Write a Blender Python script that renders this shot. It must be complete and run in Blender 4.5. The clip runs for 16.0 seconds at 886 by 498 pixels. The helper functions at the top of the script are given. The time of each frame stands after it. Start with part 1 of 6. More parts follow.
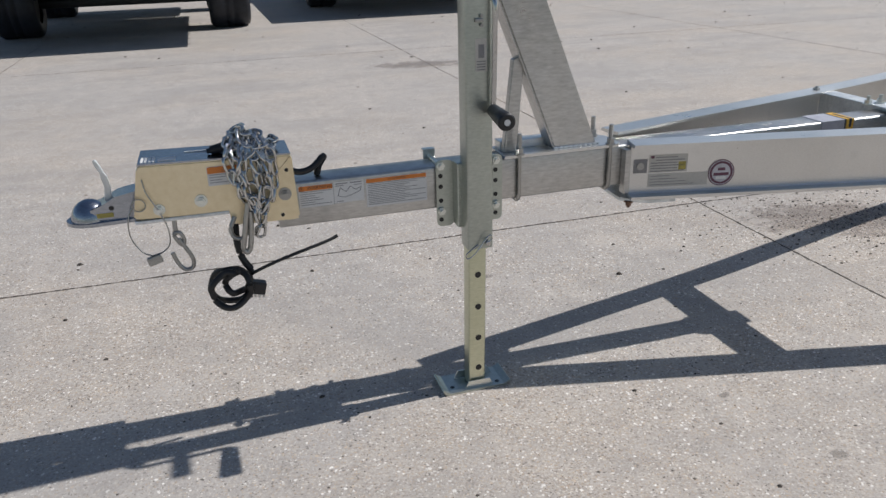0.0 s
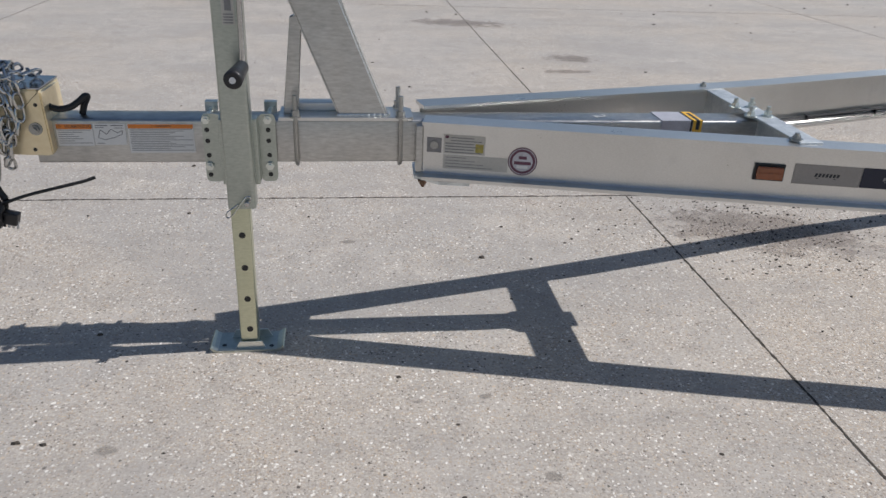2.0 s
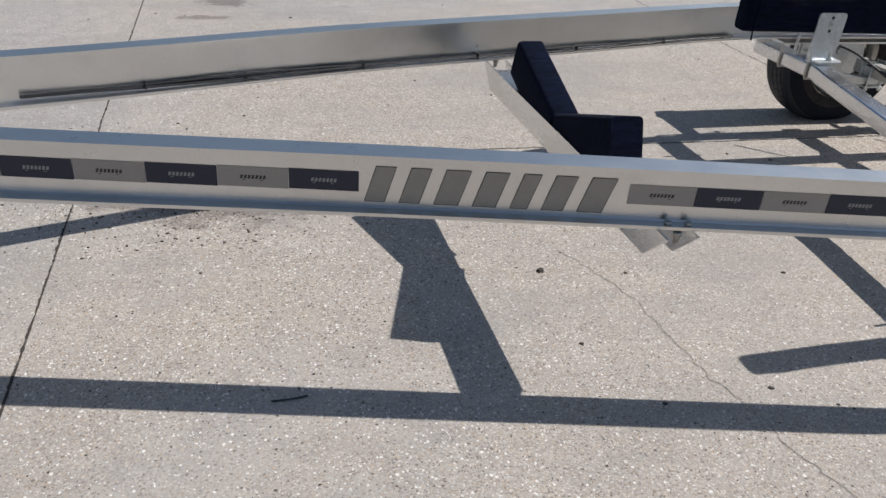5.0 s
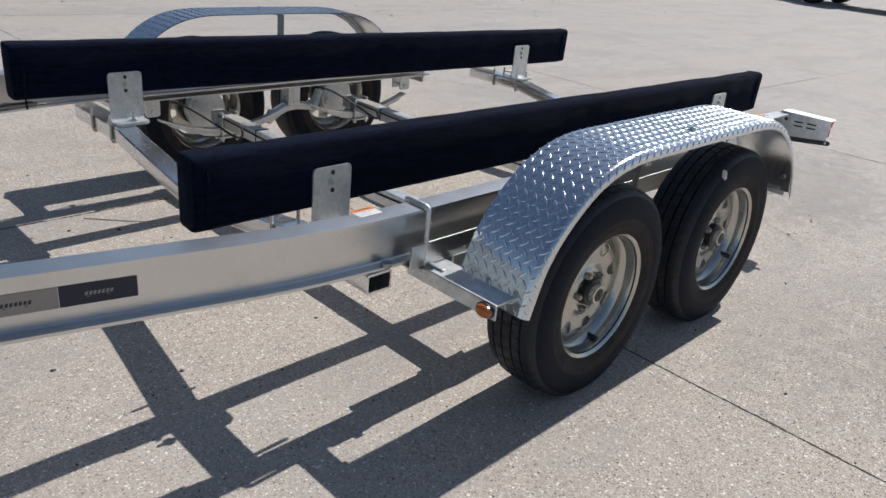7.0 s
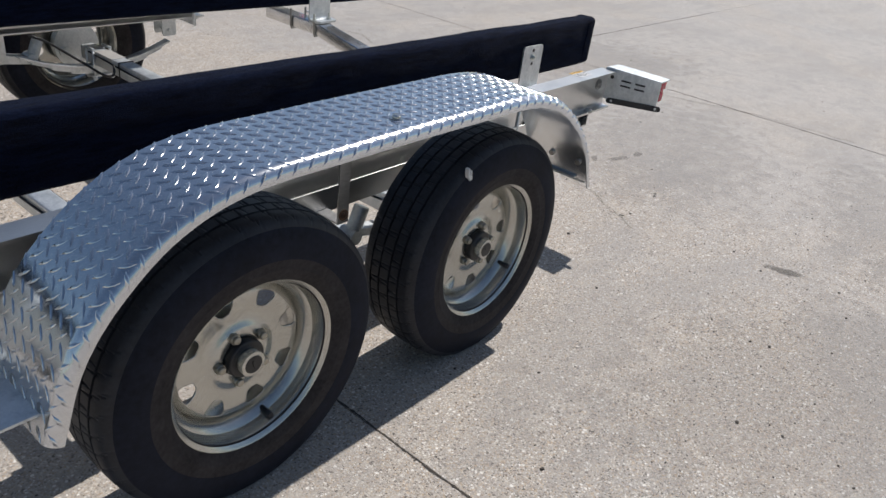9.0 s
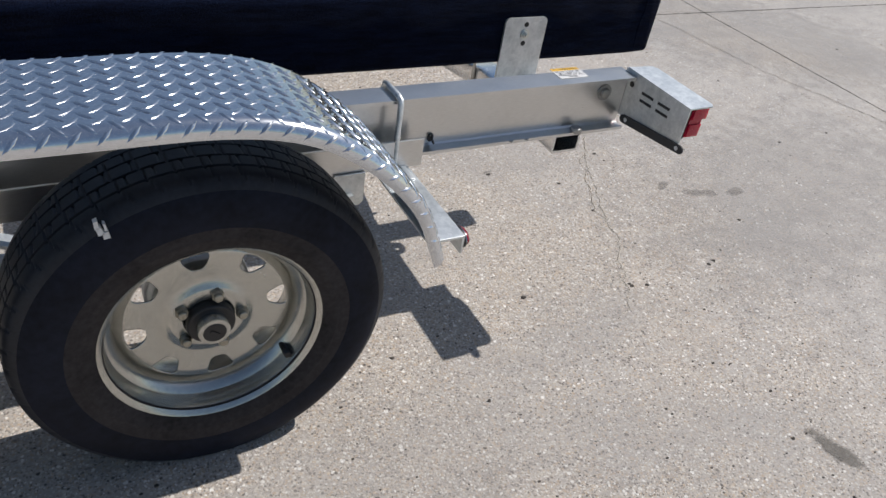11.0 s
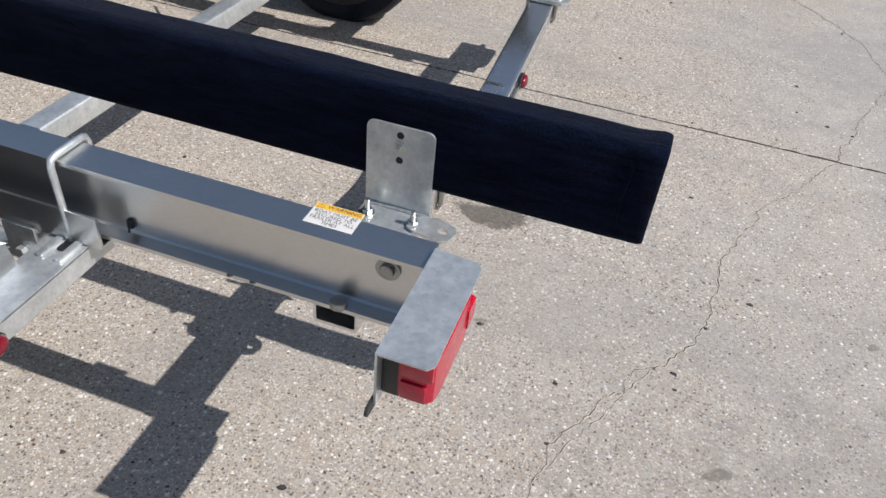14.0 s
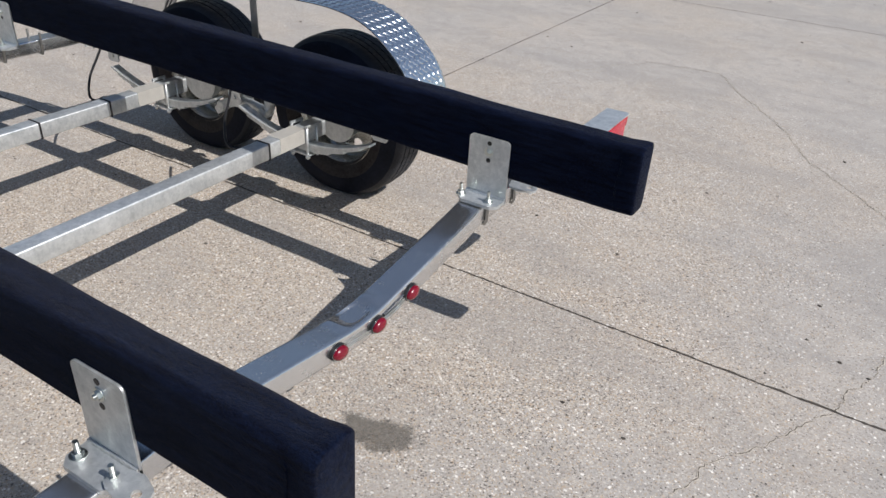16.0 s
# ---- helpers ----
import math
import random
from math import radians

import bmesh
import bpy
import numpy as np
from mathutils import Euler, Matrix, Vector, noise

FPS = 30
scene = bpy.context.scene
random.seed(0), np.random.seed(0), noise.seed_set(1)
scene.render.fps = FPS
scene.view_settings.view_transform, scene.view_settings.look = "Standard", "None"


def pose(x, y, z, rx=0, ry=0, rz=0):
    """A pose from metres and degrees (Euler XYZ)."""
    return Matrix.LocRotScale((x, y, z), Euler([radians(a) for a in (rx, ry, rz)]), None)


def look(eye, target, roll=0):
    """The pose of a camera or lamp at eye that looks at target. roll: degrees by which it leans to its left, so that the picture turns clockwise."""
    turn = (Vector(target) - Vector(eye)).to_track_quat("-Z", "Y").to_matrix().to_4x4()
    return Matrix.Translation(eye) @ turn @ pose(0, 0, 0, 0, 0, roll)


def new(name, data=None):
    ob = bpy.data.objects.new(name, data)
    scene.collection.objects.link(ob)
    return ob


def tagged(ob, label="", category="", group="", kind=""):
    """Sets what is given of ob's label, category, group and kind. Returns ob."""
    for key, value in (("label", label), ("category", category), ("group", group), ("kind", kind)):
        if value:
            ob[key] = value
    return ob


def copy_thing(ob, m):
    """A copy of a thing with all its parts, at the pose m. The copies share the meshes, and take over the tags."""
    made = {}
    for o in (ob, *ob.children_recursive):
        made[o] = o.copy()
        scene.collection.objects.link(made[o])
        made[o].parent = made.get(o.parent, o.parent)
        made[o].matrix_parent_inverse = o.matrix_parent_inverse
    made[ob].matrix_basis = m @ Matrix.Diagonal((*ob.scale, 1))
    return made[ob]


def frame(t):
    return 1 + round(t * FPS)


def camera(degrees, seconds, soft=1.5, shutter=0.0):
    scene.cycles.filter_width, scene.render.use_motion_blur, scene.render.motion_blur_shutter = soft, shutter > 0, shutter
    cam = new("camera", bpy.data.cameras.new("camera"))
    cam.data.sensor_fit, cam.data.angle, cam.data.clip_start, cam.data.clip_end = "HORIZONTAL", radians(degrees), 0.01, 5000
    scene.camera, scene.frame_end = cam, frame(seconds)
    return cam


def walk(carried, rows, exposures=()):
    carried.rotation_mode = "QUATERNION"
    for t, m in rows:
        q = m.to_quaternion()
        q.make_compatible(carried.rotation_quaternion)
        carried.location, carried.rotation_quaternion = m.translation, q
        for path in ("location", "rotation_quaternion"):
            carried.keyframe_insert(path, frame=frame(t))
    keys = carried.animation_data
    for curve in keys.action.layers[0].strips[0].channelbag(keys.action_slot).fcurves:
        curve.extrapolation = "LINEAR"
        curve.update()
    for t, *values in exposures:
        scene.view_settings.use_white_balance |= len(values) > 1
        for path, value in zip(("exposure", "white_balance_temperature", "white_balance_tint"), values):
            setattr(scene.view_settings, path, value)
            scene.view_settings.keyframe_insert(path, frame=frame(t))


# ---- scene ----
cam = camera(61.0, 16.0)
PATH = [
    (0, (-0.566, -1.735, 1.131), (-0.042, 0.034, 0.361), -1.7),
    (0.5, (-0.374, -1.679, 1.121), (0.014, 0.107, 0.308), -1.2),
    (1, (-0.205, -1.698, 1.113), (0.114, 0.087, 0.267), -0.2),
    (1.5, (0.021, -1.806, 1.132), (0.31, -0.025, 0.27), 1.2),
    (2, (0.262, -1.838, 1.131), (0.52, -0.054, 0.265), 2.5),
    (2.5, (0.547, -1.808, 1.163), (0.773, -0.024, 0.287), 3.8),
    (3, (0.83, -1.83, 1.17), (1.02, -0.046, 0.288), 4.7),
    (3.2, (0.956, -1.865, 1.187), (1.129, -0.083, 0.296), 4.8),
    (5.3, (2.162, -2.034, 1.289), (2.788, -0.421, 0.286), 4.7),
    (5.5, (2.261, -2.065, 1.278), (2.982, -0.48, 0.294), 4.7),
    (6, (2.577, -2.105, 1.316), (3.534, -0.615, 0.386), 5.2),
    (6.5, (2.866, -2.174, 1.341), (4.04, -0.802, 0.482), 5.8),
    (7, (3.183, -2.296, 1.371), (4.524, -1.054, 0.559), 6.1),
    (7.5, (3.455, -2.339, 1.384), (4.907, -1.22, 0.585), 6.2),
    (8, (3.758, -2.305, 1.398), (5.255, -1.275, 0.563), 6.1),
    (8.2, (3.852, -2.3, 1.393), (5.343, -1.282, 0.533), 6.1),
    (10.3, (5.165, -2.336, 1.377), (6.267, -1.09, 0.266), 10.0),
    (10.5, (5.326, -2.355, 1.393), (6.366, -1.078, 0.259), 9.9),
    (11, (5.674, -2.287, 1.368), (6.557, -0.945, 0.177), 10.2),
    (11.5, (5.973, -2.125, 1.358), (6.666, -0.725, 0.11), 10.0),
    (12, (6.233, -2.004, 1.333), (6.702, -0.566, 0.025), 10.0),
    (12.5, (6.48, -1.909, 1.314), (6.692, -0.45, -0.037), 9.2),
    (13, (6.717, -1.818, 1.319), (6.668, -0.351, -0.039), 7.9),
    (13.5, (6.99, -1.771, 1.355), (6.727, -0.293, 0.032), 6.6),
    (14, (7.309, -1.78, 1.389), (6.9, -0.29, 0.119), 6.0),
    (14.5, (7.527, -1.683, 1.399), (7.023, -0.178, 0.183), 5.6),
    (15, (7.691, -1.47, 1.425), (7.097, 0.05, 0.268), 5.2),
    (15.5, (7.784, -1.285, 1.496), (7.069, 0.231, 0.404), 4.4),
    (16, (7.863, -1.178, 1.517), (6.989, 0.305, 0.499), 3.3),
]
walk(cam, [(t, look(eye, target, roll)) for t, eye, target, roll in PATH], exposures=[(0.0, -0.08), (3.0, -0.06), (5.5, 0.0), (8.0, -0.04), (10.5, -0.02), (12.0, 0.08), (13.0, 0.14), (14.5, 0.06), (16.0, 0.05)])

# ---- light: late-morning sun from behind the trailer, clear sky ----
SUN = Vector((0.915, 0.034, 1.0)).normalized()
world = bpy.data.worlds.new("sky")
scene.world = world
world.use_nodes = True
sky = world.node_tree.nodes.new("ShaderNodeTexSky")
sky.sky_type, sky.sun_disc = "NISHITA", False
sky.sun_elevation = math.asin(SUN.z)
sky.sun_rotation = math.atan2(SUN.x, SUN.y)
sky.air_density, sky.dust_density, sky.ozone_density = 1.0, 0.6, 1.0
world.node_tree.links.new(sky.outputs[0], world.node_tree.nodes["Background"].inputs[0])
world.node_tree.nodes["Background"].inputs[1].default_value = 0.078
sun = new("sun", bpy.data.lights.new("sun", "SUN"))
sun.data.energy, sun.data.angle, sun.data.color = 4.6, radians(0.53), (1.0, 0.968, 0.945)
sun.matrix_world = look(SUN * 20, (0, 0, 0))


# ---- materials ----
class Nodes:
    """A short way to wire up a node material."""

    def __init__(self, name):
        self.m = bpy.data.materials.new(name)
        self.m.use_nodes = True
        self.t = self.m.node_tree
        self.b = self.t.nodes["Principled BSDF"]

    def put(self, socket, value):
        if isinstance(value, bpy.types.NodeSocket):
            self.t.links.new(value, socket)
        elif isinstance(value, (tuple, list)) and len(value) == 3 and socket.type == "RGBA":
            socket.default_value = (*value, 1)
        else:
            socket.default_value = value

    def add(self, kind, out=0, props=(), **ins):
        n = self.t.nodes.new(kind)
        for k, v in props:
            if k == "operation":
                n.operation = v
            elif k == "data_type":
                n.data_type = v
            elif k == "blend_type":
                n.blend_type = v
            elif k == "feature":
                n.feature = v
            elif k == "bands_direction":
                n.bands_direction = v
        for k, v in ins.items():
            self.put(n.inputs[k.replace("_", " ")], v)
        return n.outputs[out]

    def pos(self):
        return self.add("ShaderNodeNewGeometry")

    def scaled(self, x, y, z, vec=None):
        n = self.t.nodes.new("ShaderNodeMapping")
        self.put(n.inputs["Vector"], vec or self.pos())
        n.inputs["Scale"].default_value = (x, y, z)
        return n.outputs[0]

    def noise(self, scale, detail=3.0, rough=0.55, vec=None, out=0):
        return self.add("ShaderNodeTexNoise", out, Vector=vec or self.pos(), Scale=scale, Detail=detail, Roughness=rough)

    def voronoi(self, scale, out=0, vec=None, feature="F1", random=1.0):
        return self.add("ShaderNodeTexVoronoi", out, (("feature", feature),), Vector=vec or self.pos(), Scale=scale, Randomness=random)

    def ramp(self, fac, *stops):
        n = self.t.nodes.new("ShaderNodeValToRGB")
        self.put(n.inputs[0], fac)
        els = n.color_ramp.elements
        while len(els) < len(stops):
            els.new(0.5)
        for e, (p, c) in zip(els, stops):
            e.position = p
            e.color = (c, c, c, 1) if isinstance(c, (int, float)) else (*c, 1)
        return n.outputs[0]

    def math(self, op, a, b=0.0, clamp=False):
        n = self.t.nodes.new("ShaderNodeMath")
        n.operation, n.use_clamp = op, clamp
        self.put(n.inputs[0], a)
        self.put(n.inputs[1], b)
        return n.outputs[0]

    def mix(self, fac, a, b, mode="MIX"):
        n = self.t.nodes.new("ShaderNodeMix")
        n.data_type, n.blend_type = "RGBA", mode
        self.put(n.inputs[0], fac)
        self.put(n.inputs[6], a)
        self.put(n.inputs[7], b)
        return n.outputs[2]

    def bump(self, height, strength=0.3, distance=0.002, normal=None):
        n = self.t.nodes.new("ShaderNodeBump")
        n.inputs["Strength"].default_value, n.inputs["Distance"].default_value = strength, distance
        self.put(n.inputs["Height"], height)
        if normal is not None:
            self.put(n.inputs["Normal"], normal)
        return n.outputs[0]

    def done(self, color=None, rough=None, metal=None, normal=None, **more):
        for k, v in (("Base Color", color), ("Roughness", rough), ("Metallic", metal), ("Normal", normal)):
            if v is not None:
                self.put(self.b.inputs[k], v)
        for k, v in more.items():
            self.put(self.b.inputs[k.replace("_", " ")], v)
        return self.m


def metal(name, dark, light, rough, streak=(2, 2, 2), grain=90.0, metallic=1.0, wear=0.12, bump=0.08, drawn=0.0):
    """drawn: how far the die lines, which run along x, spread the gloss across them."""
    n = Nodes(name)
    v = n.scaled(*streak)
    broad = n.noise(1.6, 4, 0.6)
    fine = n.noise(grain, 3, 0.6, v)
    f = n.math("ADD", n.math("MULTIPLY", broad, 0.6), n.math("MULTIPLY", fine, 0.4))
    smudge = n.noise(14, 6, 0.7)
    c = n.mix(n.ramp(f, (0.36, 0.0), (0.62, 1.0)), dark, light)
    c = n.mix(n.ramp(smudge, (0.56, 0.0), (0.70, 0.35)), c, dark)
    r = n.math("ADD", n.math("MULTIPLY", n.math("SUBTRACT", n.math("ADD", n.math("MULTIPLY", f, 0.5), n.math("MULTIPLY", smudge, 0.5)), 0.5), wear * 3), rough, True)
    if drawn:
        across = n.add("ShaderNodeCombineXYZ", 0, X=0.0, Y=0.7, Z=0.7)
        return n.done(c, r, metallic, n.bump(fine, bump, 0.001), Anisotropic=drawn, Tangent=across)
    return n.done(c, r, metallic, n.bump(fine, bump, 0.001))


def plain(name, rgb, rough=0.5, metallic=0.0, var=0.12, scale=25.0, bump=0.1, **more):
    n = Nodes(name)
    a = n.noise(scale, 4, 0.6)
    b = n.noise(scale * 8, 2, 0.6)
    f = n.math("ADD", n.math("MULTIPLY", a, 0.6), n.math("MULTIPLY", b, 0.4))
    lo, hi = [c * (1 - var * 1.6) for c in rgb], [min(1, c * (1 + var * 1.6)) for c in rgb]
    c = n.mix(n.ramp(f, (0.3, 0.0), (0.7, 1.0)), lo, hi)
    r = n.math("ADD", n.math("MULTIPLY", n.math("SUBTRACT", f, 0.5), 0.2), rough, True)
    return n.done(c, r, metallic, n.bump(b, bump, 0.001), **more)


def concrete_material():
    n = Nodes("weathered_concrete")
    p = n.pos()
    broad = n.noise(0.33, 4, 0.6, p)
    mid = n.noise(2.2, 5, 0.62, p)
    cloud = n.noise(9, 4, 0.6, p)
    fine = n.noise(115, 5, 0.78, p)
    # rough where the traffic runs, smooth beyond
    xyz = n.add("ShaderNodeSeparateXYZ", 0, Vector=p)
    lane = n.ramp(n.math("MULTIPLY", xyz, 0.1), (0.10, 0.0), (0.30, 1.0), (0.67, 1.0), (0.78, 0.0))
    across = n.ramp(n.math("MULTIPLY", n.math("ADD", xyz.node.outputs[1], 5.0), 0.1), (0.18, 0.30), (0.32, 0.75), (0.44, 0.62), (0.52, 1.0), (0.72, 1.0), (0.88, 0.12))
    worn = n.math("ADD", n.noise(0.9, 5, 0.65, p), n.math("MULTIPLY", n.math("MULTIPLY", lane, across), 0.22))
    worn = n.ramp(worn, (0.46, 0.10), (0.66, 1.0))
    # smooth cement paste, clouded
    paste = n.mix(n.ramp(broad, (0.40, 0.0), (0.60, 1.0)), (0.340, 0.328, 0.316), (0.410, 0.374, 0.340))
    paste = n.mix(n.ramp(mid, (0.44, 0.0), (0.62, 0.8)), paste, (0.460, 0.426, 0.390))
    paste = n.mix(n.ramp(cloud, (0.38, 0.62), (0.54, 0.0)), paste, (0.270, 0.254, 0.240))
    paste = n.mix(n.math("ADD", n.math("MULTIPLY", worn, 0.10), 0.44), paste, n.ramp(fine, (0.30, (0.15, 0.138, 0.126)), (0.5, (0.385, 0.36, 0.333)), (0.70, (0.62, 0.59, 0.545))))
    # exposed sand and small stones, in patches, more of it on some slabs
    warp = n.add("ShaderNodeVectorMath", 0, (("operation", "ADD"),))
    wn = warp.node
    n.put(wn.inputs[0], p)
    n.put(wn.inputs[1], n.scaled(0.008, 0.008, 0.008, n.noise(60, 3, 0.6, p, 1)))
    stone = n.voronoi(140, 0, warp)
    sep = n.add("ShaderNodeSeparateColor", 0, Color=n.voronoi(140, 1, warp))
    pebble = n.ramp(sep, (0.0, (0.11, 0.088, 0.072)), (0.16, (0.42, 0.315, 0.215)), (0.34, (0.24, 0.205, 0.175)), (0.55, (0.58, 0.51, 0.425)), (0.80, (0.36, 0.315, 0.27)), (0.94, (0.74, 0.70, 0.64)))
    sharp = n.ramp(stone, (0.30, 1.0), (0.62, 0.0))
    patch = n.ramp(n.noise(7, 5, 0.7, p), (0.36, 0.30), (0.54, 1.0))
    is_pebble = n.math("MULTIPLY", n.math("MULTIPLY", sharp, worn), patch)
    col = n.mix(n.math("MULTIPLY", is_pebble, 0.55), paste, pebble)
    col = n.mix(n.math("MULTIPLY", worn, 0.24), col, (1.11, 1.0, 0.86), "MULTIPLY")
    # pale shell chips and dark grit, few and of many sizes
    cw = n.add("ShaderNodeVectorMath", 0, (("operation", "ADD"),))
    n.put(cw.node.inputs[0], p)
    n.put(cw.node.inputs[1], n.scaled(0.007, 0.007, 0.007, n.noise(160, 2, 0.6, p, 1)))
    share = n.math("ADD", n.math("MULTIPLY", worn, 0.78), 0.22)
    # the paste is scoured away between the tongue and the rear, and the stones lie bare
    drift = n.math("ADD", n.math("MULTIPLY", xyz, 0.1), n.math("MULTIPLY", n.math("SUBTRACT", n.noise(0.8, 5, 0.65, p), 0.5), 0.14))
    bare = n.ramp(drift, (0.00, 0.34), (0.16, 0.42), (0.25, 0.72), (0.33, 0.60), (0.39, 0.38), (0.50, 1.0), (0.72, 1.0), (0.80, 0.38), (0.90, 0.10))
    bare = n.math("MULTIPLY", n.math("MULTIPLY", bare, across), n.ramp(n.noise(1.7, 5, 0.65, p), (0.36, 0.55), (0.56, 1.0)))
    # a bed of sand grains and small stones, each with its own colour
    for scale, low, full, core, skirt in ((118, 0.10, 0.92, 0.34, 0.52), (205, 0.25, 0.80, 0.40, 0.60)):
        bed = n.add("ShaderNodeVectorMath", 0, (("operation", "ADD"),))
        n.put(bed.node.inputs[0], cw)
        bed.node.inputs[1].default_value = (scale * 0.21, scale * 0.77, 0.0)
        cell = n.voronoi(scale, 0, bed)
        tint = n.add("ShaderNodeSeparateColor", 0, Color=cell.node.outputs[1])
        tone = n.ramp(tint, (0.0, (0.075, 0.060, 0.050)), (0.13, (0.40, 0.30, 0.20)), (0.26, (0.23, 0.195, 0.165)), (0.40, (0.46, 0.40, 0.33)), (0.62, (0.36, 0.325, 0.285)), (0.78, (0.58, 0.53, 0.46)), (0.93, (0.70, 0.665, 0.61)))
        tone.node.color_ramp.interpolation = "CONSTANT"
        seat = n.math("LESS_THAN", tint.node.outputs[1], n.math("ADD", n.math("MULTIPLY", bare, full - low), low))
        grain = n.math("MULTIPLY", n.ramp(cell, (core, 1.0), (skirt, 0.0)), n.math("MULTIPLY", seat, n.math("ADD", n.math("MULTIPLY", bare, 0.55), 0.40)))
        col = n.mix(grain, col, tone)
    fleck = n.math("MULTIPLY", n.ramp(n.noise(3.1, 5, 0.7, p), (0.44, 0.25), (0.62, 1.0)), n.ramp(n.math("MULTIPLY", xyz, 0.1), (0.38, 1.0), (0.55, 0.28)))
    for scale, odds, small, wide, tone, cover, where in (
            (118, 0.20, 0.14, 0.30, (0.76, 0.74, 0.70), 0.9, fleck), (130, 0.10, 0.10, 0.22, (0.075, 0.062, 0.052), 0.9, fleck),
            (165, 0.30, 0.16, 0.26, (0.45, 0.345, 0.245), 0.8, share), (150, 0.19, 0.12, 0.22, (0.115, 0.096, 0.082), 0.85, share),
            (145, 0.20, 0.14, 0.26, (0.70, 0.67, 0.62), 0.9, share), (100, 0.12, 0.16, 0.24, (0.060, 0.050, 0.042), 0.92, bare),
            (112, 0.12, 0.20, 0.26, (0.50, 0.405, 0.31), 0.85, bare), (98, 0.11, 0.18, 0.30, (0.76, 0.73, 0.68), 0.90, bare),
            (66, 0.09, 0.10, 0.26, (0.76, 0.735, 0.69), 0.9, bare), (62, 0.05, 0.08, 0.18, (0.76, 0.735, 0.69), 0.9, share),
            (28, 0.03, 0.05, 0.12, (0.72, 0.71, 0.66), 0.8, share), (60, 0.06, 0.07, 0.15, (0.075, 0.062, 0.052), 0.85, share), (24, 0.03, 0.04, 0.09, (0.06, 0.05, 0.042), 0.85, share)):
        shift = n.add("ShaderNodeVectorMath", 0, (("operation", "ADD"),))
        n.put(shift.node.inputs[0], cw)
        shift.node.inputs[1].default_value = (scale * 0.37, odds * 91, tone[0] * 53)
        cell = n.voronoi(scale, 0, shift)
        tint = n.add("ShaderNodeSeparateColor", 0, Color=cell.node.outputs[1])
        edge = n.math("ADD", n.math("MULTIPLY", tint.node.outputs[1], wide), small)
        there = n.math("MULTIPLY", n.math("LESS_THAN", cell, edge), n.math("LESS_THAN", tint, n.math("MULTIPLY", where, odds)))
        col = n.mix(n.math("MULTIPLY", there, cover), col, tone)
    col = n.mix(n.math("MULTIPLY", bare, 0.16), col, (1.09, 1.0, 0.89), "MULTIPLY")
    # old drips and flattened gum
    spot = n.voronoi(2.6, 0, p)
    scol = n.add("ShaderNodeSeparateColor", 1, Color=spot.node.outputs[1])
    streak = n.ramp(n.noise(1.1, 6, 0.7, n.scaled(0.6, 1.6, 1)), (0.40, 0.40), (0.52, 0.0))
    col = n.mix(streak, col, (0.285, 0.268, 0.252))
    marks = n.math("MULTIPLY", n.ramp(n.math("ADD", spot, n.math("MULTIPLY", n.noise(30, 3, 0.6, p), 0.06)), (0.055, 1.0), (0.095, 0.0)), n.math("LESS_THAN", scol, 0.42))
    col = n.mix(n.math("MULTIPLY", marks, 0.30), col, (0.18, 0.165, 0.148))
    rough = n.math("ADD", n.math("MULTIPLY", mid, 0.2), 0.74)
    h = n.math("MULTIPLY", n.math("ADD", n.math("MULTIPLY", is_pebble, 0.7), n.math("MULTIPLY", fine, 0.6)), n.math("ADD", n.math("MULTIPLY", worn, 0.75), 0.2))
    return n.done(col, rough, 0.0, n.bump(h, 0.35, 0.0025))


def stain_material(name, rgb, strength):
    """A darker soaked patch: concrete colour again, seen through a ragged film."""
    n = Nodes(name)
    f = n.noise(11, 7, 0.72)
    c = n.mix(n.ramp(n.noise(60, 3, 0.6), (0.35, 0.0), (0.7, 1.0)), [v * 0.75 for v in rgb], [v * 1.25 for v in rgb])
    tex = n.t.nodes.new("ShaderNodeTexCoord")
    g = n.t.nodes.new("ShaderNodeTexGradient")
    g.gradient_type = "SPHERICAL"
    n.put(g.inputs[0], tex.outputs["Object"])
    a = n.math("ADD", g.outputs[0], n.math("MULTIPLY", n.math("SUBTRACT", f, 0.5), 2.4))
    return n.done(c, 0.85, 0.0, None, Alpha=n.math("MULTIPLY", n.ramp(a, (0.18, 0.0), (0.5, 1.0)), strength))


CONCRETE = concrete_material()
JOINT = plain("joint_dirt", (0.06, 0.05, 0.042), 0.95, var=0.3)
CRACK = plain("crack_shade", (0.085, 0.070, 0.058), 0.95, var=0.45, scale=40)
CHIP = plain("pale_crack_chips", (0.46, 0.415, 0.355), 0.95, var=0.3, scale=60)
ALU = metal("mill_aluminium", (0.58, 0.575, 0.560), (0.74, 0.735, 0.72), 0.31, (1, 14, 14), 60, metallic=0.97, wear=0.10, bump=0.06, drawn=0.35)
ALU_DULL = metal("weathered_aluminium", (0.36, 0.357, 0.35), (0.60, 0.597, 0.585), 0.38, (2, 2, 9), 22, wear=0.3, bump=0.15)
TUBE = metal("bright_tube_aluminium", (0.66, 0.665, 0.67), (0.84, 0.843, 0.845), 0.24, (9, 1, 9), 50, metallic=0.95, wear=0.16, bump=0.05)
TREAD = metal("polished_treadplate", (0.62, 0.645, 0.68), (0.77, 0.795, 0.825), 0.17, (3, 3, 3), 40, metallic=0.96, wear=0.10, bump=0.03)


